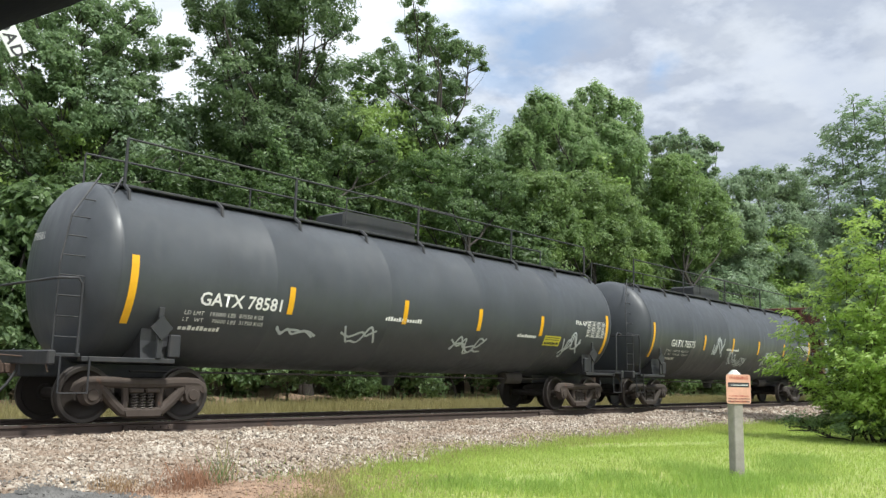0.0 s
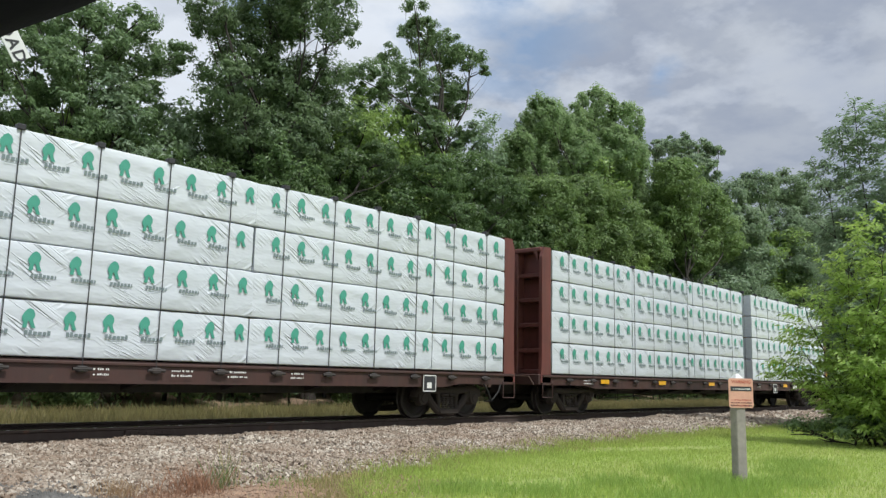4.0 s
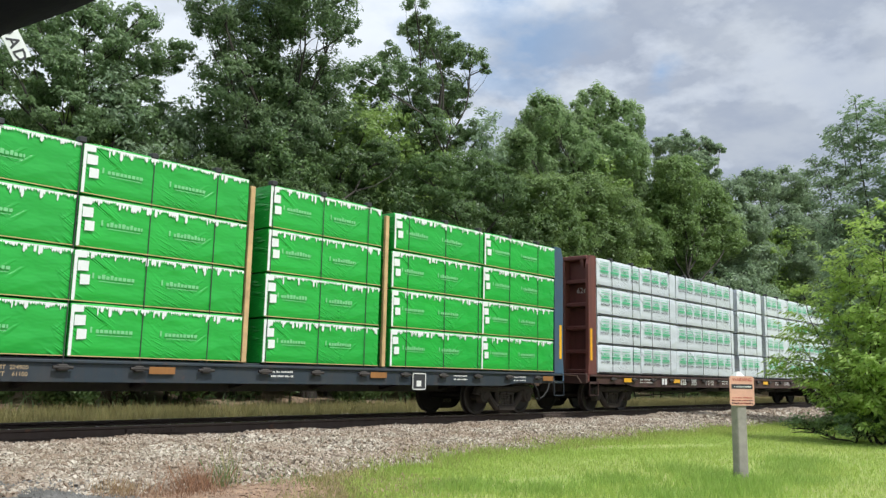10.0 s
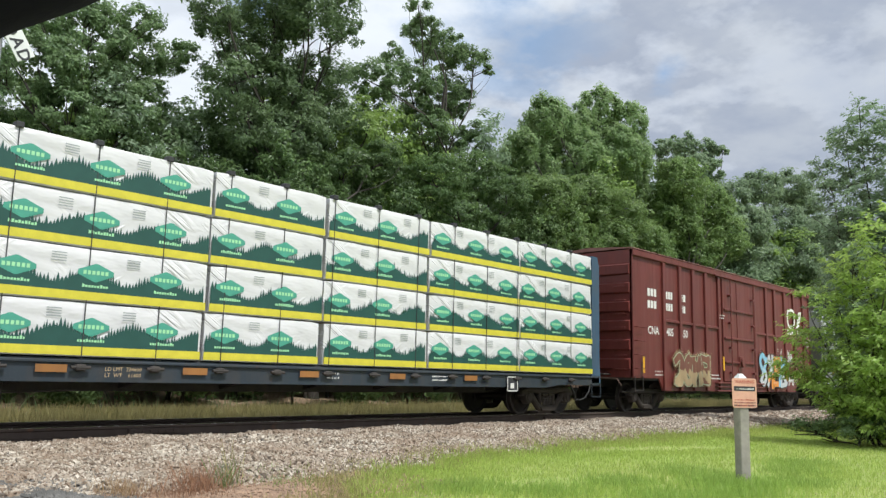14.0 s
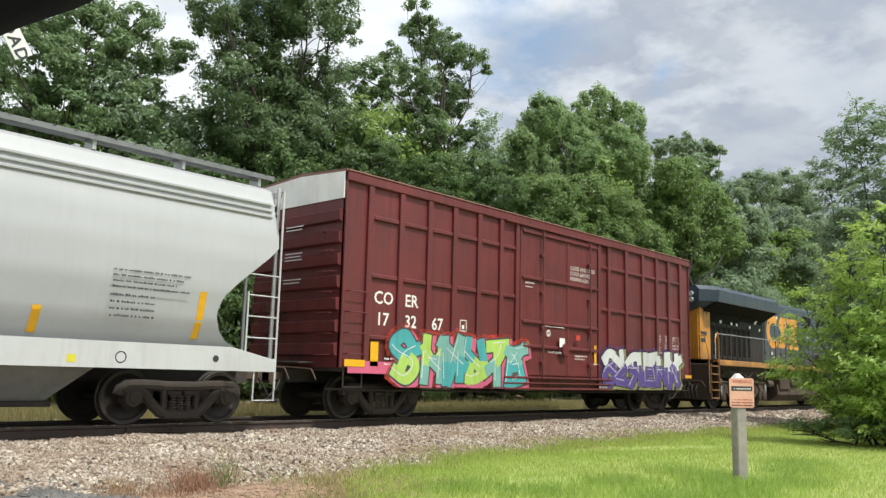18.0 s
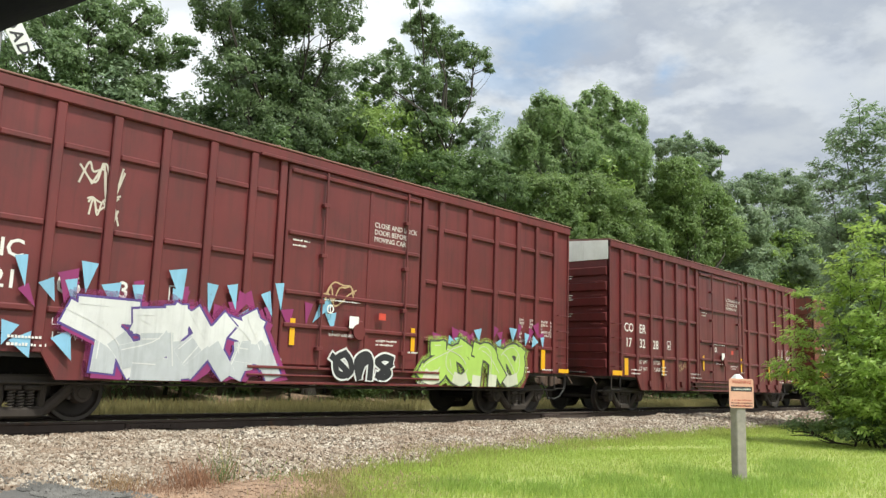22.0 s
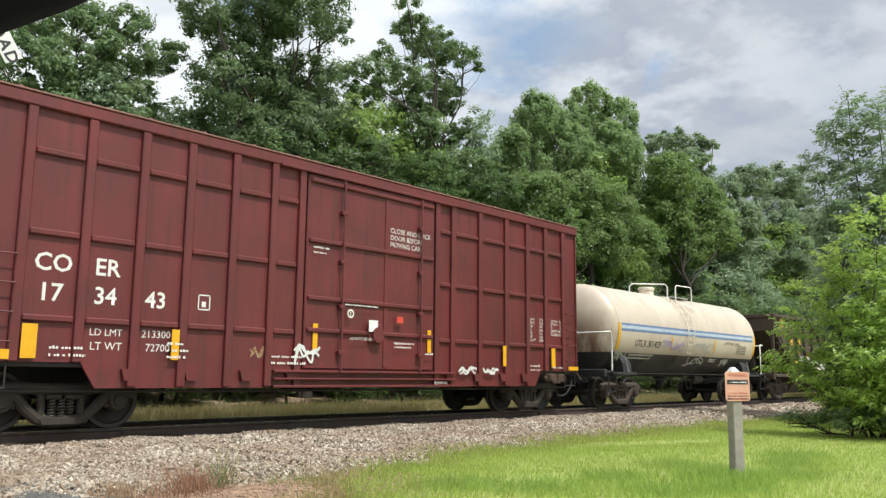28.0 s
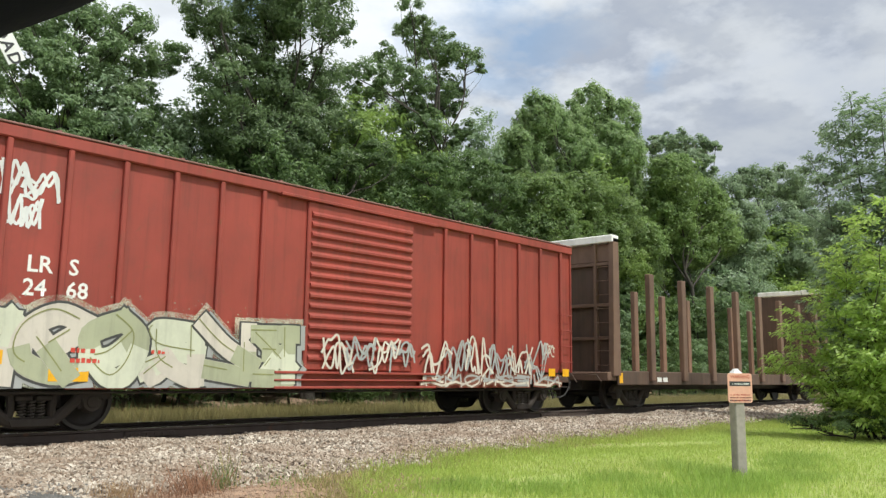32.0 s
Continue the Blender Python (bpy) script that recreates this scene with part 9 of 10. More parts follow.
def leaf_cloud(rg, centres, radii, per, size, flat=0.6, droop=0.15, out=None):
    """Leaves as folded quads in sprays about the given centres; their faces turn outward and up, to the light."""
    n = len(centres) * per
    c = np.repeat(centres, per, 0)
    r = np.repeat(radii, per)[:, None]
    d = rg.normal(size=(n, 3))
    d /= np.linalg.norm(d, axis=1)[:, None]
    p = c + d * r * (rg.random((n, 1)) ** 0.45) * np.array([1, 1, flat])
    s = size * rg.uniform(0.6, 1.35, (n, 1))
    face = d * 0.55 + rg.normal(size=(n, 3)) * 0.42 + np.array([0, 0, 0.42])
    if out is not None:
        face += np.repeat(out, per, 0) * 0.75
    face /= np.linalg.norm(face, axis=1)[:, None] + 1e-9
    u = np.cross(face, rg.normal(size=(n, 3)))
    u /= np.linalg.norm(u, axis=1)[:, None] + 1e-9
    w = np.cross(face, u)
    k = face * 0.2
    a = p - u * s
    b = p + w * s * 0.55 + k * s
    e = p + u * s - np.array([0, 0, droop]) * s
    f = p - w * s * 0.55 + k * s
    v = np.stack([a, b, e, f], 1).reshape(-1, 3)
    return v, np.arange(4 * n).reshape(-1, 4)


def wood(shape, rg, base, tip, r0, r1, bow=0.06, n=6, sides=7):
    """A tapering, slightly crooked limb."""
    base, tip = Vector(base), Vector(tip)
    L = (tip - base).length
    pts = []
    off = Vector(rg.normal(size=3)) * bow * L
    for k in range(n + 1):
        t = k / n
        pts.append(base.lerp(tip, t) + off * math.sin(math.pi * t) + Vector(rg.normal(size=3)) * 0.015 * L * (0 < k < n))
    prev = None
    vs, fs = [], []
    for k, p in enumerate(pts):
        t = (pts[min(k + 1, n)] - pts[max(k - 1, 0)]).normalized()
        ref = Vector((1, 0, 0)) if abs(t.z) > 0.8 else Vector((0, 0, 1))
        u = t.cross(ref).normalized()
        w = t.cross(u)
        r = r0 + (r1 - r0) * (k / n) ** 0.8
        vs += [tuple(p + (u * math.cos(6.2832 * j / sides) + w * math.sin(6.2832 * j / sides)) * r) for j in range(sides)]
    for k in range(n):
        for j in range(sides):
            fs.append((k * sides + j, k * sides + (j + 1) % sides, (k + 1) * sides + (j + 1) % sides, (k + 1) * sides + j))
    shape.add(vs, fs + [tuple(n * sides + j for j in range(sides))])
    return pts


def tree(name, label, x, y, lobes, leaf, sprays, per, size, seed, trunk_r=0.28, trunk_top=None, spray_r=0.75, hollow=0.45, group="trees of the woodland edge", flat=0.6, z0=None, category="tree", fine=False):
    """A tree from crown lobes (dx, dy, z, rx, ry, rz): trunk, limbs into each lobe and leaf sprays over the lobes."""
    rg = np.random.default_rng(seed)
    gz = float(ground_z(np.float64(x), np.float64(y))) if z0 is None else z0
    t = thing(name, label, category, group, (x, y, gz))
    lob = np.array(lobes, float)
    if fine:
        sprays, per, size, spray_r, hollow = int(sprays * 2.1), int(per * 1.8), size * 0.54, spray_r * 0.95, 0.5
    top = trunk_top or lob[:, 2].max() * 0.8
    s = Shape()
    spine = wood(s, rg, (0, 0, -0.2), (rg.normal() * 0.3, rg.normal() * 0.3, top), trunk_r, trunk_r * 0.3, 0.03, 9, 9)
    trunk = part("trunk", s, M_BARK, t, "", None, 60)
    bough = Shape()
    for i, (dx, dy, z, rx, ry, rz) in enumerate(lobes):
        br = bough if category == "shrub" else Shape()
        at = spine[min(len(spine) - 1, max(2, int(len(spine) * min(0.95, z * 0.62 / top))))]
        pts = wood(br, rg, at, (dx, dy, z), trunk_r * 0.26, 0.03, 0.08)
        for _ in range(5):
            st = pts[rg.integers(2, len(pts))]
            d = rg.normal(size=3)
            d /= np.linalg.norm(d)
            wood(br, rg, st, (dx + d[0] * rx * 0.85, dy + d[1] * ry * 0.85, z + d[2] * rz * 0.8), 0.03, 0.008, 0.08, 4, 5)
        if category != "shrub":
            part("limb", br, M_BARK, t, "", None, 60)
    if category == "shrub":
        tagged(part("branchwork", bough, M_BARK, t, "", None, 60), kind="stuff")
    vol = lob[:, 3] * lob[:, 4] * lob[:, 5]
    wgt = vol ** 0.72
    wgt /= wgt.sum()
    pick = rg.choice(len(lob), sprays, p=wgt)
    d = rg.normal(size=(sprays, 3))
    d /= np.linalg.norm(d, axis=1)[:, None]
    rad = hollow + (1 - hollow) * rg.random((sprays, 1)) ** 0.6
    c = lob[pick, :3] + d * rad * lob[pick, 3:]
    d, c = d[c[:, 2] > 0.3], c[c[:, 2] > 0.3]
    radii = spray_r * rg.uniform(0.45, 1.15, len(c))
    v, q = leaf_cloud(rg, c, radii, per, size, flat, 0.15, d)
    me = grid_mesh("crown", v, q)
    part("crown", me, leaf, t, "leafy crown with gaps")
    return t


def lobes_dome(rg_seed, n, cx, cy, z0, z1, rx, ry, r):
    """Lobes spread over an egg-shaped crown from z0 to z1."""
    rg = random.Random(rg_seed)
    out = []
    for k in range(n):
        u = (k + 0.5) / n
        z = z0 + (z1 - z0) * u
        wide = math.sin(math.pi * min(1, 0.22 + 0.78 * u)) ** 0.7 + 0.12
        a = k * 2.4 + rg.uniform(-.5, .5)
        q = rg.uniform(.35, .9)
        rr = r * rg.uniform(.75, 1.2)
        out.append((cx + rx * wide * q * math.cos(a), cy + ry * wide * q * math.sin(a), z, rr, rr, rr * 0.8))
    out.append((cx, cy, z1, r * 0.7, r * 0.7, r * 0.7))
    return out


tree("oak_tree", "large dark green oak with open spreading crown", 14.4, 17, [
    (-1.8, -0.1, 11.6, 1.8, 1.8, 1.5), (0.1, 0.2, 13.1, 1.8, 1.8, 1.5), (2.5, 1.2, 13.8, 1.5, 1.5, 1.3), (2.0, -0.1, 14.8, 1.0, 1.0, 0.8), (0.2, 0.0, 14.5, 0.8, 0.8, 0.7), (-1.8, 0.2, 13.4, 1.0, 1.0, 0.8), (-1.1, -0.9, 9.8, 1.6, 1.6, 1.3), (1.3, 0.0, 10.4, 1.7, 1.7, 1.4), (2.7, 0.4, 11.7, 1.2, 1.2, 1.0), (4.2, 0.8, 14.3, 0.9, 0.9, 0.8), (-4.3, -1.1, 11.2, 1.5, 1.5, 1.3), (-4.0, -0.6, 9.4, 1.4, 1.4, 1.2)],
     M_LEAF_OAK, 273, 48, 0.145, 11, 0.27, None, 0.48, 0.35, fine=True)
tree("oak_tree", "tall dark oak that rises out of view", 22.1, 15, [
    (-3.5, -0.1, 15.4, 1.2, 1.2, 1.0), (-1.5, 0.4, 14.8, 1.5, 1.5, 1.3), (-0.2, 0.5, 16.9, 1.8, 1.8, 1.5), (0.6, -1.0, 16.5, 1.6, 1.6, 1.3), (1.9, -1.4, 17.6, 1.2, 1.2, 1.0), (3.5, -0.4, 16.9, 0.8, 0.8, 0.7), (-2.9, -0.6, 12.4, 1.4, 1.4, 1.2), (0.4, 0.9, 13.4, 2.0, 2.0, 1.7), (2.7, 0.5, 14.5, 1.7, 1.7, 1.4), (-1.7, 0.3, 10.9, 1.6, 1.6, 1.4), (0.9, 0.2, 11.3, 2.0, 2.0, 1.7), (3.7, 0.5, 12.5, 1.6, 1.6, 1.4), (-1.7, -1.0, 18.8, 1.8, 1.8, 1.6), (1.2, -0.2, 20.2, 1.8, 1.8, 1.6), (-3.5, -0.9, 17.0, 1.0, 1.0, 0.9)],
     M_LEAF_OAK, 444, 48, 0.145, 12, 0.27, None, 0.55, 0.35, fine=True)
tree("oak_tree", "tall oak with narrow ragged upper crown", 33.6, 17, [
    (-1.6, -0.7, 21.1, 0.7, 0.7, 0.6), (0.1, 0.5, 20.4, 1.2, 1.2, 1.1), (-2.4, 0.5, 18.4, 0.8, 0.8, 0.6), (2.4, 1.0, 20.2, 1.5, 1.5, 1.3), (2.8, -0.9, 19.4, 1.0, 1.0, 0.9), (4.6, -0.8, 19.2, 0.5, 0.5, 0.4), (-5.3, -1.0, 15.5, 1.4, 1.4, 1.2), (-2.2, -0.8, 16.2, 1.6, 1.6, 1.4), (2.6, 0.7, 17.2, 1.7, 1.7, 1.4), (2.9, -1.0, 14.8, 0.7, 0.7, 0.6), (-4.6, 0.1, 13.5, 1.6, 1.6, 1.4), (-1.2, -0.8, 14.1, 1.6, 1.6, 1.4), (1.8, -0.6, 14.2, 1.0, 1.0, 0.9)],
     M_LEAF_OAK, 244, 48, 0.155, 13, 0.27, None, 0.45, 0.35, fine=True)
tree("maple_tree", "broad pale green tree with a double-topped crown", 46.7, 15.5, [
    (-4.6, -0.8, 17.0, 1.2, 1.2, 1.4), (-2.4, 0.6, 16.9, 1.9, 1.9, 1.7), (3.6, 0.4, 19.7, 1.7, 1.7, 1.6), (1.2, 1.2, 18.0, 1.7, 1.7, 1.7), (5.6, -0.6, 19.0, 1.7, 1.7, 1.6), (-7.0, -0.7, 14.4, 1.1, 1.1, 1.0), (-4.6, 0.7, 14.0, 2.1, 2.1, 1.9), (-0.3, 0.4, 15.2, 2.7, 2.7, 2.3), (3.9, -0.6, 16.0, 2.7, 2.7, 2.3), (8.2, 0.5, 17.4, 1.7, 1.7, 1.6), (6.4, 0.3, 14.6, 2.3, 2.3, 2.0)],
     M_LEAF_PALE, 600, 48, 0.19, 14, 0.27, None, 0.42, 0.35, fine=True, flat=1.3)
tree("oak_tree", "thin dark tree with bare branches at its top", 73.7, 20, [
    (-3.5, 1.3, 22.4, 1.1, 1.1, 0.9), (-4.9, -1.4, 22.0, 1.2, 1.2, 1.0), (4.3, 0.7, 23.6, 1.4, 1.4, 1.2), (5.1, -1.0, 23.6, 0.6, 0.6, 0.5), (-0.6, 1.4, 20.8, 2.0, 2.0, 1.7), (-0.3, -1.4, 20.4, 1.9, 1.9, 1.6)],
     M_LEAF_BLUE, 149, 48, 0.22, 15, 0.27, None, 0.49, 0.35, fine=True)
tree("maple_tree", "distant tree with dense crown, blue-green for haze", 83.3, 16, [
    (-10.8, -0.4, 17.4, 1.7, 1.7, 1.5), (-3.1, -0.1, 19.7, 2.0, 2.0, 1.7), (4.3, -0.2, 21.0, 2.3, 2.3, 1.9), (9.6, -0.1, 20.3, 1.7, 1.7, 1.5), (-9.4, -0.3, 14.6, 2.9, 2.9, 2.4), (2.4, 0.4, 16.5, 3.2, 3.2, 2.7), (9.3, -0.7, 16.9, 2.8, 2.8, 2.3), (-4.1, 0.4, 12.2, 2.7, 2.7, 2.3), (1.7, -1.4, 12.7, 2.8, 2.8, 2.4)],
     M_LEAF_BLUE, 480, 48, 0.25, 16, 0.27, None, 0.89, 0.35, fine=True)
tree("maple_tree", "light green young tree at the wood edge", 56.7, 12, [
    (-1.6, 0.1, 15.3, 1.9, 1.9, 1.7), (3.2, 0.9, 14.2, 2.4, 2.4, 2.0), (-1.1, 1.3, 12.5, 2.5, 2.5, 2.2), (3.9, -0.6, 11.9, 2.0, 2.0, 1.7), (1.4, 0.7, 10.7, 2.1, 2.1, 1.8), (-5.8, 0.6, 10.1, 1.9, 1.9, 1.6)],
     M_LEAF_MID, 337, 48, 0.19, 17, 0.27, None, 0.78, 0.35, fine=True)
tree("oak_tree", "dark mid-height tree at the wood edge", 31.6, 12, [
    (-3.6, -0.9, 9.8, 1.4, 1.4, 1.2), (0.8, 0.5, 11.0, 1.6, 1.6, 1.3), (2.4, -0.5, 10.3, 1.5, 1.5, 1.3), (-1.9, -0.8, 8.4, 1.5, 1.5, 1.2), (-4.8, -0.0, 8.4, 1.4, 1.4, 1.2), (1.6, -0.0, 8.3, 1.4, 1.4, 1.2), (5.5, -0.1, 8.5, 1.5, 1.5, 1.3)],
     M_LEAF_SHADE, 184, 48, 0.15, 18, 0.27, None, 0.53, 0.35, fine=True)
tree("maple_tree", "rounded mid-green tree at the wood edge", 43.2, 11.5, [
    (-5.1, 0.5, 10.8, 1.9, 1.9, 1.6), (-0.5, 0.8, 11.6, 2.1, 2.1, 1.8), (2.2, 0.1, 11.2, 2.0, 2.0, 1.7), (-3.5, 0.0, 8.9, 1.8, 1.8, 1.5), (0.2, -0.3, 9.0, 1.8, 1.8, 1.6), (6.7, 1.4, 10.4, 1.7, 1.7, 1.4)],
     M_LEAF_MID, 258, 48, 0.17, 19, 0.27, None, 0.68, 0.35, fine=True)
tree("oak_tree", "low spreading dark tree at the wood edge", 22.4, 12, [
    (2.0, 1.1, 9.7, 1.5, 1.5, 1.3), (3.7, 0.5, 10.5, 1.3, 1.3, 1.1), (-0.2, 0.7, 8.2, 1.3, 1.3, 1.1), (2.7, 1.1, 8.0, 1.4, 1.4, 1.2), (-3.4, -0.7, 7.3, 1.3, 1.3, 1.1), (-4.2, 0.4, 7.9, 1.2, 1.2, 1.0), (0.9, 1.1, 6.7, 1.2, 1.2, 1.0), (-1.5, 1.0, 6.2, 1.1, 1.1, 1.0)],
     M_LEAF_SHADE, 161, 48, 0.14, 20, 0.27, None, 0.47, 0.35, fine=True)
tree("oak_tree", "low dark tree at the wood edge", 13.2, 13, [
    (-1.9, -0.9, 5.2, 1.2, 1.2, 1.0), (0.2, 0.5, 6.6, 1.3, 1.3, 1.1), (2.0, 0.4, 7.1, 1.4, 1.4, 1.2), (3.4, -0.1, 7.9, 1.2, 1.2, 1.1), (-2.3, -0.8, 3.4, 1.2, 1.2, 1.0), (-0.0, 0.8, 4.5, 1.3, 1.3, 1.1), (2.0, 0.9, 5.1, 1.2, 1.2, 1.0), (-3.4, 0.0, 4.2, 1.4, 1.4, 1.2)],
     M_LEAF_SHADE, 160, 48, 0.14, 21, 0.27, None, 0.46, 0.35, fine=True)


def plume_tree(name, label, x, y, stems, leaf, branches, twigs, leaves, size, seed, thick, reach, group="", category="tree"):
    """Feathery tree: stems (tip dx, dy, z) with rising side branches, twigs and two-ranked leaves along the twigs."""
    rg = np.random.default_rng(seed)
    t = thing(name, label, category, group, (x, y, float(ground_z(np.float64(x), np.float64(y)))))
    rows = []
    twig_wood = Shape()
    for dx, dy, z in stems:
        s = Shape()
        spine = wood(s, rg, (dx * 0.12, dy * 0.12, -0.15), (dx, dy, z), thick, thick * 0.2, 0.07, 8, 7)
        part("stem", s, M_BARK, t, "", None, 60)
        for b in range(branches):
            u = 0.10 + 0.9 * (b + rg.random()) / branches
            k = min(int(u * 8), 7)
            p = np.array(spine[k].lerp(spine[k + 1], u * 8 - k))
            a = b * 2.4 + rg.uniform(-.6, .6)
            L = reach * (1.10 - 0.68 * u) * rg.uniform(.6, 1.2)
            tip = p + np.array([math.cos(a) * L, math.sin(a) * L, L * rg.uniform(.05, 1.1)])
            if b % 2 == 0:
                wood(twig_wood, rg, p, tip, thick * 0.22, 0.006, 0.05, 3, 4)
            for g in range(twigs):
                v = (g + 0.6) / twigs
                o = p + (tip - p) * v + np.array([0, 0, -0.10 * L * v * v])
                h = a + (1 if g % 2 else -1) * rg.uniform(.35, 1.1)
                l2 = (0.22 + 0.26 * L * (1.1 - v)) * rg.uniform(.7, 1.2)
                rows.append((*o, *(o + np.array([math.cos(h) * l2, math.sin(h) * l2, l2 * rg.uniform(-.4, .75)]))))
    tagged(part("branchwork", twig_wood, M_BARK, t, "", None, 60), kind="stuff")
    rows = np.array(rows)
    A, B = np.repeat(rows[:, :3], leaves, 0), np.repeat(rows[:, 3:], leaves, 0)
    n = len(A)
    f = np.tile((np.arange(leaves) + 0.5) / leaves, len(rows))[:, None]
    d = B - A
    d /= np.linalg.norm(d, axis=1)[:, None]
    side = np.cross(d, np.array([0, 0, 1.0]) + rg.normal(size=(n, 3)) * 0.25)
    side /= np.linalg.norm(side, axis=1)[:, None] + 1e-9
    side *= np.where(np.arange(n) % 2, 1, -1)[:, None]
    s = size * rg.uniform(.65, 1.3, (n, 1)) * (1.1 - 0.4 * f)
    o = A + (B - A) * f + rg.normal(size=(n, 3)) * size * 0.35
    u = d * 0.75 + side * 0.7 + rg.normal(size=(n, 3)) * 0.25 - np.array([0, 0, 0.55])
    u /= np.linalg.norm(u, axis=1)[:, None]
    face = o * np.array([1, 1, 0])
    face = 0.55 * face / (np.linalg.norm(face, axis=1)[:, None] + 0.3) + np.array([0, 0, 0.6]) + rg.normal(size=(n, 3)) * 0.3
    face /= np.linalg.norm(face, axis=1)[:, None]
    u -= 0.8 * face * (u * face).sum(1)[:, None]
    u /= np.linalg.norm(u, axis=1)[:, None] + 1e-9
    w = np.cross(u, face)
    w /= np.linalg.norm(w, axis=1)[:, None] + 1e-9
    lift = np.array([0, 0, 0.12]) * s
    V = np.stack([o, o + u * s + w * s * 0.36 + lift, o + u * s * 2.1, o + u * s - w * s * 0.36 + lift], 1).reshape(-1, 3)
    part("crown", grid_mesh("crown", V, np.arange(4 * n).reshape(-1, 4)), leaf, t, "feathery foliage on arching twigs")
    return t


plume_tree("elm_tree", "tall feathery grey-green elm beside the track", 28.0, -7.45, [
    (-0.30, 1.67, 8.15), (0.23, 0.99, 9.37), (-0.23, 0.38, 9.83), (0.38, -0.30, 9.67), (-0.38, -1.22, 9.37), (0.15, -2.13, 8.61), (0.46, 1.37, 6.03), (-0.68, 0.61, 6.48), (-0.61, -0.91, 6.71), (0.30, -2.58, 6.33), (-0.30, 1.06, 4.05), (-0.91, -0.46, 4.20)],
    M_LEAF_BLUE, 66, 8, 13, 0.084, 22, 0.055, 1.36)
dead = thing("dead_tree", "bare grey dead branches above the wood", "tree", "", (73.6, 20.0, 0.6))
dw, drg = Shape(), np.random.default_rng(9)
main = wood(dw, drg, (0, 0, 0), (2.6, 0, 23.2), 0.25, 0.04, 0.06, 10, 7)
for k in range(9):
    st = main[5 + k // 2]
    wood(dw, drg, st, (st.x + drg.uniform(-2.5, 3.5), st.y + drg.uniform(-1, 1), st.z + drg.uniform(1.0, 3.6)), 0.06, 0.012, 0.08, 5, 5)
part("dead_limb", dw, M_DEAD, dead, "bare bleached branches")

# understory along the far side: shrubs of several kinds
rgu = random.Random(77)
kinds = [(M_LEAF_SHADE, "dense dark shrub in the understory"), (M_LEAF_OAK, "mid-green shrub in the understory"), (M_LEAF_SHADE, "dark green shrub in the understory")]
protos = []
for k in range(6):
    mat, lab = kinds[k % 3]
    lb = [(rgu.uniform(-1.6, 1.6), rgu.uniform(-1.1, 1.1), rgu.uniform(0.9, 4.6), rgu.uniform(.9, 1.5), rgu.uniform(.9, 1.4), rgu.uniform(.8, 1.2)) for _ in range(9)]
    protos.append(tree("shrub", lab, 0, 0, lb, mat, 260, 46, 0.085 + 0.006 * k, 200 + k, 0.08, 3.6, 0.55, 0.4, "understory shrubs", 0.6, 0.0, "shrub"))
spots = []
px_ = -6.0
while px_ < 125:
    for row, (yy, sc) in enumerate(((9.4, 0.8), (12.0, 1.25))):
        spots.append((px_ + rgu.uniform(-1, 1) + row, yy + rgu.uniform(-.7, .7) + max(0, px_ - 30) * 0.02, sc * rgu.uniform(.8, 1.25)))
    px_ += 2.9 + max(0, px_) * 0.025
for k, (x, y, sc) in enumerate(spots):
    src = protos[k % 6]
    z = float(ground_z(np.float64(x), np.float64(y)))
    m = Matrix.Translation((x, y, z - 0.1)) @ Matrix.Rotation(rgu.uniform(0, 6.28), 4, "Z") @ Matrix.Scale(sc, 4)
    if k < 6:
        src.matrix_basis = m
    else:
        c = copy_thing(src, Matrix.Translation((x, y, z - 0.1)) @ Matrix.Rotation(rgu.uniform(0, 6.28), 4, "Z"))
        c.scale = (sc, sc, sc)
# taller understory that closes the wood's edge behind the train
fills = []
for k, (mat, lab) in enumerate(((M_LEAF_SHADE, "dark understory tree with low branches"), (M_LEAF_MID, "broad understory tree with low branches"), (M_LEAF_LIGHT, "light green understory tree with low branches"), (M_LEAF_BLUE, "grey-green understory tree with low branches"))):
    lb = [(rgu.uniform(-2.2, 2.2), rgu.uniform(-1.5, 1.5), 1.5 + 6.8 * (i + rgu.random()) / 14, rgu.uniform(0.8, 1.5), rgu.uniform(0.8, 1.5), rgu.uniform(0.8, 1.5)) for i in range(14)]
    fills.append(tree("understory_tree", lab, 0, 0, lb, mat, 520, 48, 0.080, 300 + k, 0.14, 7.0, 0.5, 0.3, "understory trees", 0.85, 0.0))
fx, k, first = 2.0, 0, [True] * 4
while fx < 130:
    x, y = fx, 13.2 + rgu.uniform(-1.6, 2.2) + max(0, fx - 50) * 0.03
    m = Matrix.Translation((x, y, float(ground_z(np.float64(x), np.float64(y))) - 0.1)) @ Matrix.Rotation(rgu.uniform(0, 6.28), 4, "Z")
    sc = rgu.uniform(0.6, 1.1) * (1 + max(0, fx - 30) * 0.003) * (0.7 if fx < 21 else 1)
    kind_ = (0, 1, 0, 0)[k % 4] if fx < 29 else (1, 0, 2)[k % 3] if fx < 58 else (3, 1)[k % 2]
    c = fills[kind_] if first[kind_] else copy_thing(fills[kind_], m)
    first[kind_] = False
    c.matrix_basis = m @ Matrix.Diagonal((sc, sc, sc * rgu.uniform(0.9, 1.25), 1))
    fx += 2.6 + max(0, fx) * 0.028
    k += 1
# taller trees farther in close the gaps between the crowns
backs = []
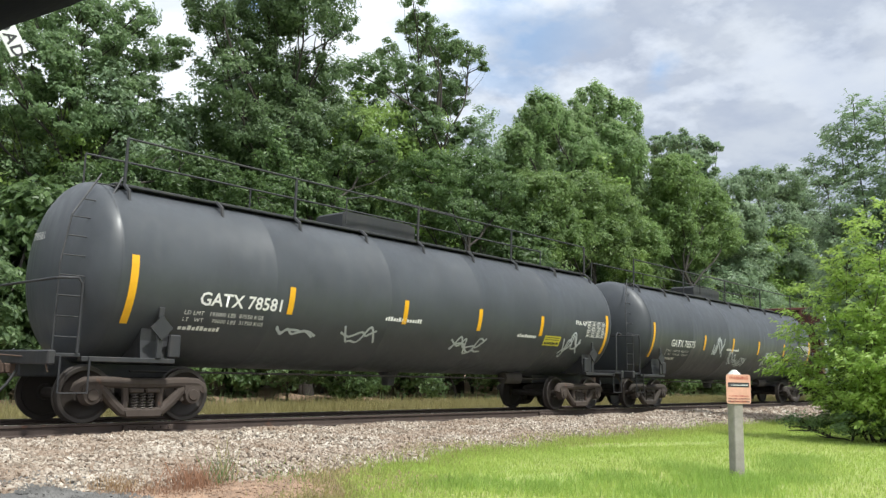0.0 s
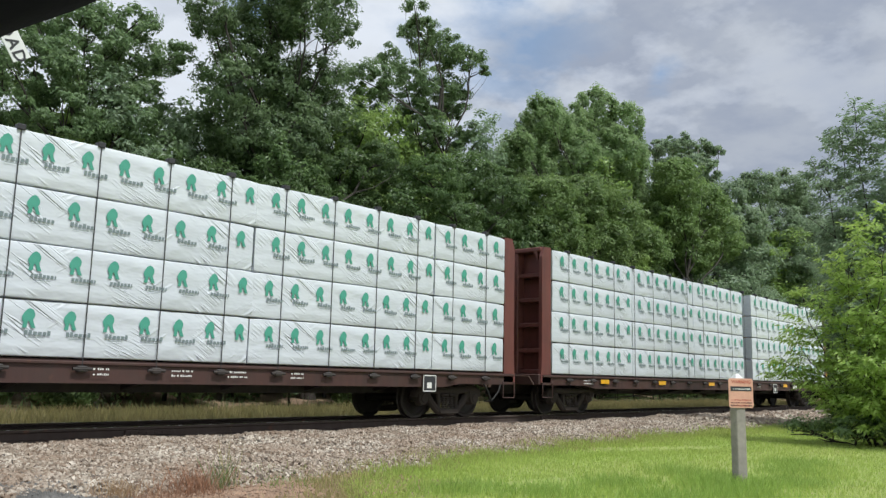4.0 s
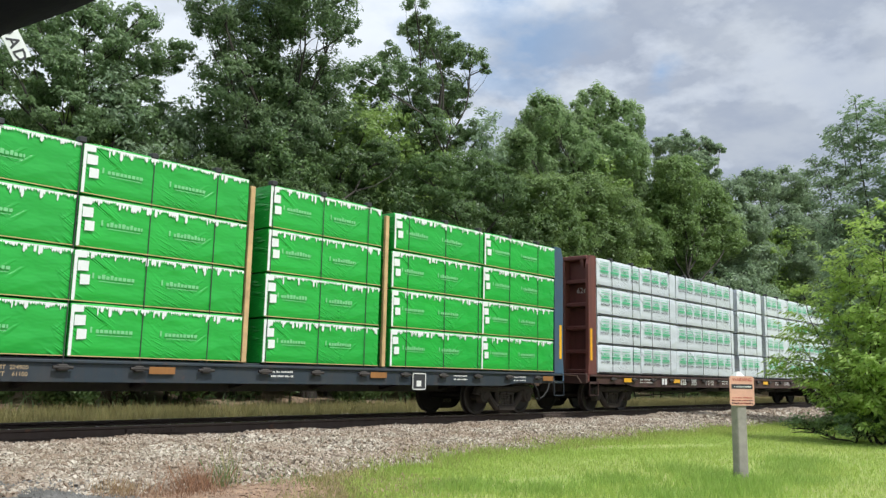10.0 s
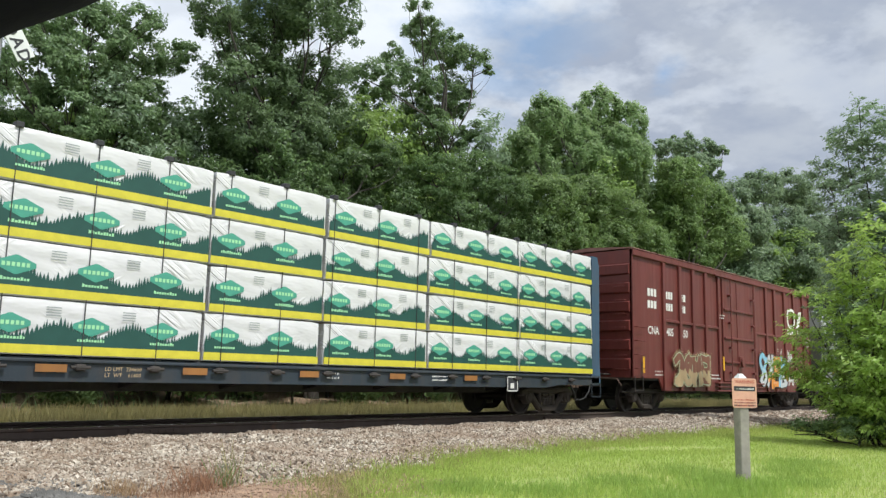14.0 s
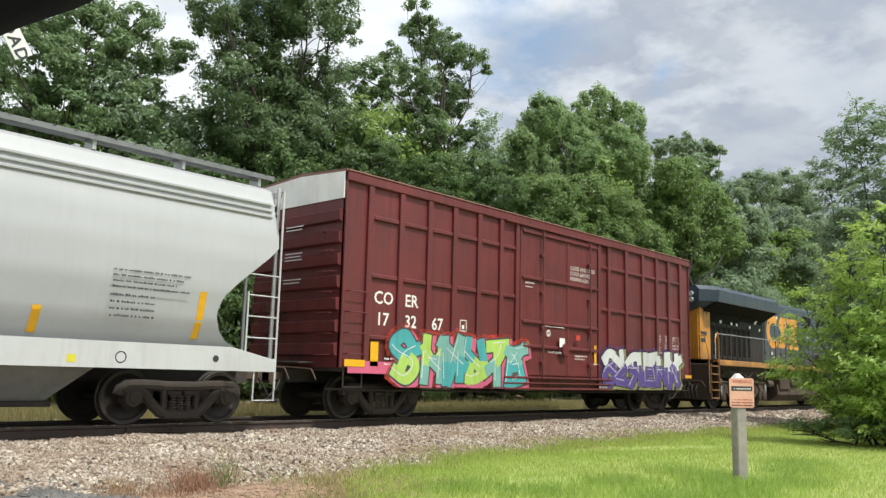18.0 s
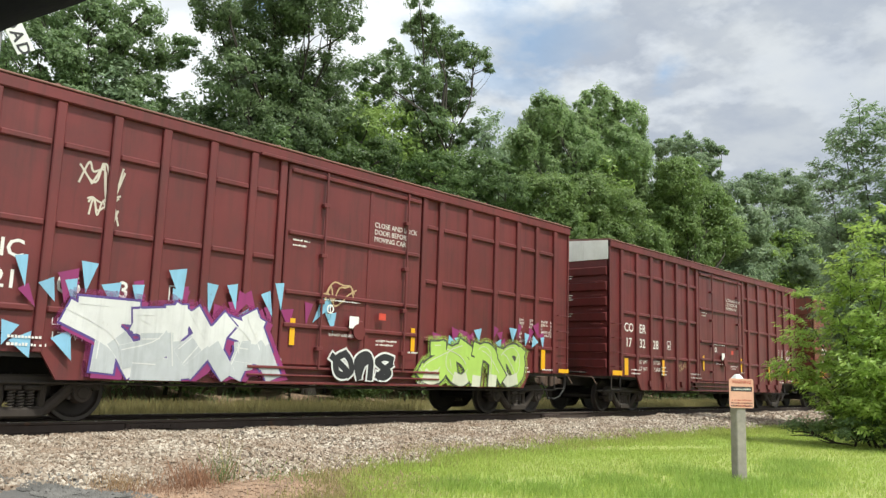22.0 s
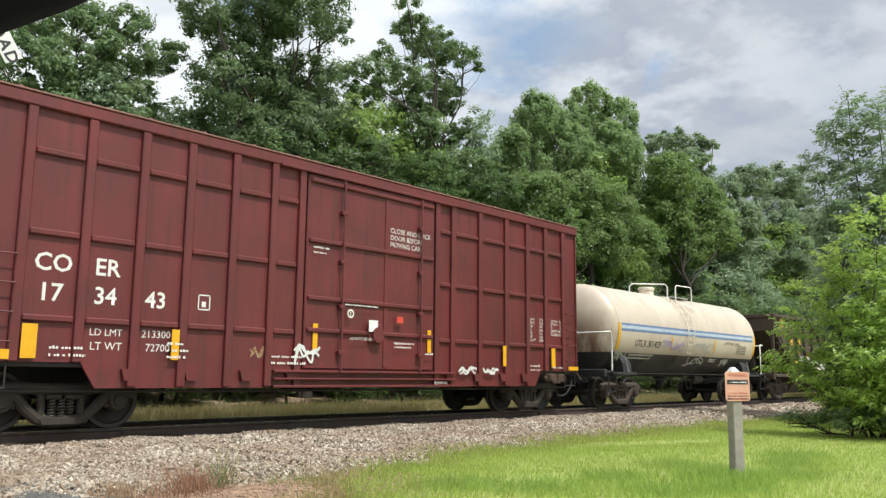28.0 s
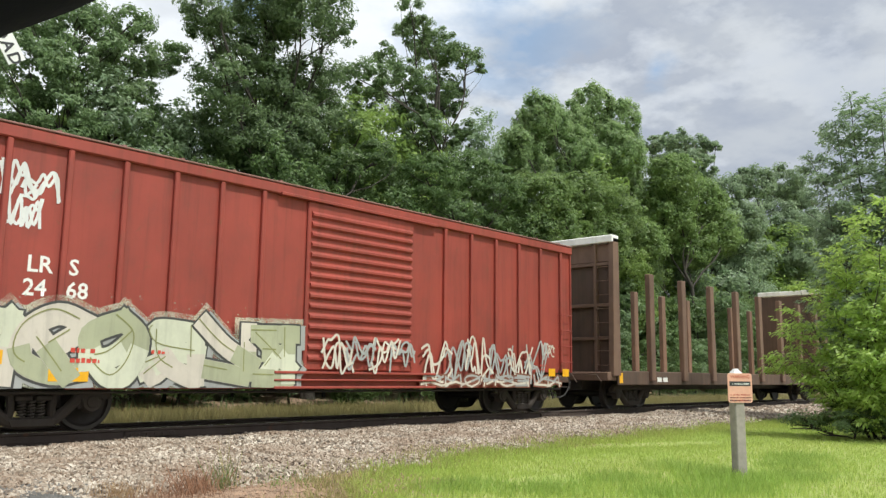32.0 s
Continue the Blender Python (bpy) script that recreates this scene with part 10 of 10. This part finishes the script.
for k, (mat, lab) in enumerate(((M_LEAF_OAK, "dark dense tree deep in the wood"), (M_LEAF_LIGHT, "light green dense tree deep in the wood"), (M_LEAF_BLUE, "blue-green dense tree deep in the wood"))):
    lb = [(2.3 * math.cos(2.4 * i) * (0.35 + 0.65 * rgu.random()), 1.5 * math.sin(2.4 * i), 2.2 + 7.2 * (i + .5) / 18, rgu.uniform(1.1, 1.6), rgu.uniform(1.1, 1.5), rgu.uniform(.9, 1.3)) for i in range(18)]
    backs.append(tree("woodland_tree", lab, 0, 0, lb, mat, 620, 42, 0.082, 400 + k, 0.16, 7.5, 0.55, 0.25, "trees deep in the wood", 0.6, 0.0))
for k, (x, top) in enumerate(((12.7, 11.6), (14.8, 12.6), (17.0, 13.0), (19.2, 11.8), (21.3, 14.2), (24.0, 15.8), (27.0, 16.4), (30.2, 14.6), (33.7, 16.0), (37.2, 16.4), (41.1, 13.8), (45.3, 16.0), (50.2, 18.6), (56.6, 18.6), (63.0, 16.4), (71.9, 18.4), (83.8, 18.2), (97.1, 19.6), (109.5, 21.2))):
    y = 18.5 + rgu.uniform(-.8, .8)
    sc = (top - 0.6) / 10.4
    m = Matrix.Translation((x, y, float(ground_z(np.float64(x), np.float64(y))) - 0.1)) @ Matrix.Rotation(rgu.uniform(0, 6.28), 4, "Z")
    kind_ = 0 if x < 22 else 1 + k % 2
    c = backs[k] if k < 3 else copy_thing(backs[kind_], m)
    wide = sc * (1.0 if x < 60 else 1.35)
    c.matrix_basis = m @ Matrix.Diagonal((wide, wide, sc, 1))
# far woods behind, one joined mass
rgw = np.random.default_rng(5)
cx = rgw.uniform(-70, 330, 2600)
cy = 24 + rgw.random(2600) * 10 + np.maximum(0, cx - 60) * 0.02
cz = rgw.random(2600) ** 0.8 * (10 + 2.5 * np.sin(cx * 0.13) + 2 * np.sin(cx * 0.37)) + 0.5
v, q = leaf_cloud(rgw, np.stack([cx, cy, cz], -1), rgw.uniform(1.0, 2.0, 2600), 55, 0.34)
me = grid_mesh("far_woods", v, q)
me.materials.append(M_LEAF_OAK)
tagged(new("far_woods", me), "dense dark woodland behind the track", "woodland", "", "stuff")

# sapling thicket on the near side that hides the train's approach
plume_tree("young_elm", "yellow-green bushy elm sapling with arching twigs", 21.6, -8.95, [
    (-.1, -.3, 5.5), (.3, -.6, 5.0), (-.2, .3, 4.7), (.1, .9, 4.2), (.5, .2, 4.0), (-.6, .1, 2.7), (-.5, -.9, 3.4), (.2, -1.5, 3.9), (-.5, 1.5, 3.4), (-1.1, -.2, 1.8), (-.1, 2.0, 2.6), (-1.1, -1.2, 2.0), (-.5, 2.2, 1.7)],
    M_LEAF_BRIGHT, 22, 7, 11, 0.076, 31, 0.028, 1.2)
plume_tree("young_elm", "green bushy elm sapling beside another", 24.4, -9.9, [
    (0, .2, 6.0), (.4, .9, 5.0), (-.4, -.6, 5.6), (.5, -1.2, 5.0), (0, 1.4, 3.6), (-.8, .5, 3.2), (-.5, -1.6, 3.2), (.3, 1.8, 2.2)],
    M_LEAF_BRIGHT, 24, 7, 11, 0.080, 32, 0.03, 1.35)
tree("shrub", "low dark tangled bush at the foot of the saplings", 21.3, -8.3,
     [(0, 0, 0.4, .8, .8, .4), (.1, -1.0, 0.4, .8, .8, .45), (.4, -1.9, 0.5, 1.0, 1.0, .5), (.1, .9, .3, .6, .6, .3), (.8, -.2, .7, .8, .9, .5)],
     M_LEAF_OAK, 300, 50, 0.040, 33, 0.04, 0.6, 0.28, 0.2, "", 0.7)


def blades(name, label, count, place, hgt, width, mat, seed, kind="stuff", category="grass"):
    """Upright tapering grass blades that lean every way."""
    rg = np.random.default_rng(seed)
    x, y = place(rg, count)
    z = np.where(np.abs(y) < 5.9, np.maximum(bed_z(x, y), ground_z(x, y)), ground_z(x, y))
    h = hgt * rg.uniform(0.45, 1.3, count)
    a = rg.uniform(0, 6.283, count)
    lean = rg.uniform(0.1, 0.6, count) * h
    b = rg.uniform(0, 6.283, count)
    w = width * rg.uniform(.6, 1.4, count)
    dx, dy = np.cos(a) * w, np.sin(a) * w
    lx, ly = np.cos(b) * lean, np.sin(b) * lean
    v = np.stack([np.stack([x - dx, y - dy, z - .01], -1), np.stack([x + dx, y + dy, z - .01], -1),
                  np.stack([x + lx * .56 + dx * .6, y + ly * .56 + dy * .6, z + h * .6], -1), np.stack([x + lx, y + ly, z + h], -1)], 1)
    me = grid_mesh(name, v.reshape(-1, 3), np.arange(4 * count).reshape(-1, 4))
    me.materials.append(mat)
    return tagged(new(name, me), label, category, "", kind)


M_GRASS = mat_leaf("lawn_grass_blade", (0.30, 0.43, 0.075), (0.52, 0.60, 0.19), 0.5)
M_GRASS_DEEP = mat_leaf("deep_green_grass_blade", (0.24, 0.39, 0.07), (0.43, 0.55, 0.16), 0.5)
M_DRY = mat_leaf("dry_straw_grass", (0.25, 0.235, 0.095), (0.46, 0.41, 0.19), 0.4)
M_WEED = mat_leaf("russet_weed", (0.25, 0.125, 0.075), (0.42, 0.25, 0.16), 0.3)
M_STRAW_WEED = mat_leaf("tan_weed", (0.36, 0.23, 0.12), (0.52, 0.37, 0.21), 0.3)


def lawn(rg, n):
    x = 5.5 + 26 * rg.random(n) ** 1.35
    gap = rg.random(n) ** 1.2 * 8.5 * np.where(rg.random(n) < 0.12, 0.12, 1)
    y = lawn_edge(x) - gap + rg.normal(size=n) * 0.10
    patchy = np.sin(x * 0.9 + 1.7 * np.sin(y * 1.1)) + np.sin(y * 1.9 + x * 0.4)
    y = np.where((patchy > 1.45) & (rg.random(n) < 0.7), y - 0.8, y)
    return x, y


blades("lawn_grass", "short bright green lawn grass", 150000, lawn, 0.06, 0.0065, M_GRASS, 41)
blades("lawn_grass", "uncut green tuft at the foot of the post", 2600, lambda rg, n: (12.0 + rg.normal(size=n) * 0.34, -9.45 + rg.normal(size=n) * 0.30), 0.15, 0.006, M_GRASS_DEEP, 46)
blades("lawn_grass", "loose tufts of taller grass in the lawn", 9000, lambda rg, n: (lambda k: (np.array([10.2, 11.1, 9.4, 13.0, 14.6, 10.9, 12.9, 16.0, 8.9])[k] + rg.normal(size=n) * 0.35, np.array([-9.5, -9.9, -8.3, -9.9, -9.3, -8.4, -8.3, -8.9, -7.5])[k] + rg.normal(size=n) * 0.28))(rg.integers(0, 9, n)), 0.11, 0.006, M_GRASS_DEEP, 47)
blades("lawn_grass", "longer pale tufts along the lawn edge", 9000, lambda rg, n: (lambda x: (x, lawn_edge(x) + rg.normal(size=n) * 0.22))(8.6 + 20 * rg.random(n)), 0.11, 0.006, M_GRASS, 42)
blades("dry_grass", "tall straw-coloured dry grass beyond the track", 70000, lambda rg, n: (0 + 60 * rg.random(n), 3.6 + 4.6 * rg.random(n)), 0.34, 0.006, M_DRY, 43)
blades("dry_grass", "green weeds among dry grass beyond the track", 3000, lambda rg, n: (0 + 60 * rg.random(n), 8.2 + 2.0 * rg.random(n)), 0.45, 0.008, M_LEAF_OAK, 44)
blades("dry_grass", "thin dry grass on the sandy lawn edge", 9000, lambda rg, n: (lambda x: (x, lawn_edge(x) + 0.25 + rg.normal(size=n) * 0.35))(6.4 + 14 * rg.random(n) ** 1.5), 0.085, 0.005, M_DRY, 45)


def clump(rg, n, cx, cy, r):
    return cx + rg.normal(size=n) * r, cy + rg.normal(size=n) * r


for cx_, cy_, r_, hh, m_, count, lab_ in ((6.42, -5.75, 0.15, 0.24, M_WEED, 330, "sparse clump of reddish-brown dried weeds"), (5.62, -5.62, 0.15, 0.13, M_STRAW_WEED, 360, "low tan dried weeds"),
                                           (6.1, -5.85, 0.26, 0.10, M_WEED, 620, "russet weeds in the dirt verge"), (6.80, -5.72, 0.07, 0.32, M_LEAF_MID, 70, "small green weed growing in the gravel"),
                                           (6.92, -5.7, 0.06, 0.62, M_DRY, 16, "single dry stalk in the gravel"), (7.75, -5.75, 0.34, 0.09, M_LEAF_LIGHT, 420, "green weeds in the sandy verge")):
    blades("weed_clump", lab_, count, lambda rg, n: clump(rg, n, cx_, cy_, r_), hh, 0.0028, m_, 60 + count, "stuff", "weed")

# ---- signs near the camera, vehicle trim ----
M_SIGN = simple("faded_red_white_sign", (0.66, 0.36, 0.27), 0.5, 0, 0.12)
M_SIGNRED = simple("faded_red_print", (0.42, 0.09, 0.06), 0.5, 0, 0.15)
M_POST = simple("weathered_grey_post", (0.30, 0.275, 0.245), 0.85, 0, 0.2, 9, 0.4)
M_REFLECT = simple("white_reflective_sheet", (0.72, 0.73, 0.72), 0.4, 0, 0.04)
M_TRIM = simple("matt_black_trim", (0.003, 0.003, 0.0035), 0.9)

px0, py0 = 12.12, -9.52
post = thing("marker_post", "grey weathered square post with a faded red warning sign", "sign", "", pose(px0, py0, GZ - 0.02, 0, 0, -32))
stick = Shape().box(-0.072, 0.072, -0.072, 0.072, -0.15, 1.37, 0.012)
part("post", stick, M_POST, post)
cap = part("post_cap", Shape().loft([[(-0.06, -0.06, 1.371), (0.06, -0.06, 1.371), (0.06, 0.06, 1.371), (-0.06, 0.06, 1.371)], [(-0.02, -0.02, 1.43), (0.02, -0.02, 1.43), (0.02, 0.02, 1.43), (-0.02, 0.02, 1.43)]]), M_REFLECT, post, "pale pointed cap")
w2, z0s, z1s, r = 0.185, 0.99, 1.37, 0.03
outl = []
for cx_, cz_, a0 in ((w2 - r, z0s + r, 270), (w2 - r, z1s - r, 0), (-w2 + r, z1s - r, 90), (-w2 + r, z0s + r, 180)):
    outl += [(cx_ + r * math.cos(radians(a0 + 30 * k)), cz_ + r * math.sin(radians(a0 + 30 * k))) for k in range(4)]
panel = part("sign_panel", Shape().prism(outl, "y", -0.085, -0.078), M_SIGN, post, "faded red and white warning panel")
letter(panel, "WARNING", -0.145, 1.305, 0.042, -0.087, M_SIGNRED, 1.0, 0.001, "faded red heading")
s = Shape()
s.add([(-.16, -.087, 1.205), (.16, -.087, 1.205), (.16, -.087, 1.265), (-.16, -.087, 1.265)], [(0, 1, 2, 3)])
part("printed_band", s, M_LETTER_DK, panel)
bars(panel, [(-.12, 1.222, .26, .025)], -0.089, M_REFLECT, "small_print", 4)
bars(panel, [(-.16, 1.045, .32, .022), (-.16, 1.005, .32, .03)], -0.087, M_LETTER_DK, "small_print", 5)
bars(panel, [(-.15, 1.080, .30, .024), (-.15, 1.045, .28, .02), (-.13, 1.005, .26, .028)], -0.087, M_SIGNRED, "small_print", 6)

# level-crossing crossbuck beside the road
cb = thing("crossbuck_sign", "white crossing sign with crossed boards and black letters", "sign", "", (4.556, -3.884, -0.247))
part("sign_post", Shape().rod((0, 0.08, -0.3), (0, 0.08, 5.8), 0.055, 14), M_GALV, cb, "galvanised round post", None, 60)


def board(text, angle, yoff):
    m = Matrix.Translation((0, yoff, 5.301)) @ Matrix.Rotation(radians(angle), 4, "Y")
    b = part("board", Shape().box(-0.57, 0.57, -0.006, 0.006, -0.112, 0.112, 0.003), M_REFLECT, cb, "white reflective board", m)
    me = text_mesh(text, 0.138, 1.2, 0.005).copy()
    me.materials.clear()
    wdt = max(v.co.x for v in me.vertices)
    part("lettering", me, M_LETTER_DK, b, "black capital letters", (-wdt / 2, -0.009, -0.075))


board("RAIL ROAD", 57, -0.02)
board("CROSSING", -57, 0.0)

# dark edge of the parked vehicle's window, from which the view is taken
trim = Shape().tube([(1.404, -13.498, 1.08), (1.43, -13.512, 1.104), (1.455, -13.527, 1.125), (1.479, -13.543, 1.141), (1.501, -13.561, 1.158), (1.527, -13.59, 1.185)], 0.046, 14)
solid("window_trim", trim, M_TRIM, "matt black edge of a vehicle's window frame", "vehicle trim", "", 60)


# ---- the train runs from the far end towards the crossing ----
TIMES = [0, 4, 8, 12, 16, 20, 24, 28, 32]


def motions():
    for ob, s, local in TRAIN:
        walk(ob, [(t, Matrix.Translation((s - travel(t), 0, 0)) @ local) for t in TIMES])
    # wheels roll without slip while their car is near
    for w, s, x, r in WHEELS:
        t0, t1 = max(0.0, (s - 75) / 11.8), min(32.0, (s + 15) / 11.8)
        if t1 <= t0:
            continue
        steps = [t0 + k / FPS for k in range(int((t1 - t0) * FPS) + 1)]
        rows = [(t, Matrix.Translation((x, 0, r)) @ Matrix.Rotation(-(travel(t) - travel(t0)) / r, 4, "Y")) for t in steps]
        if steps[0] > 0.05:
            rows.insert(0, (0.0, rows[0][1]))
        if steps[-1] < 31.95:
            rows.append((32.0, rows[-1][1]))
        walk(w, rows)


motions()
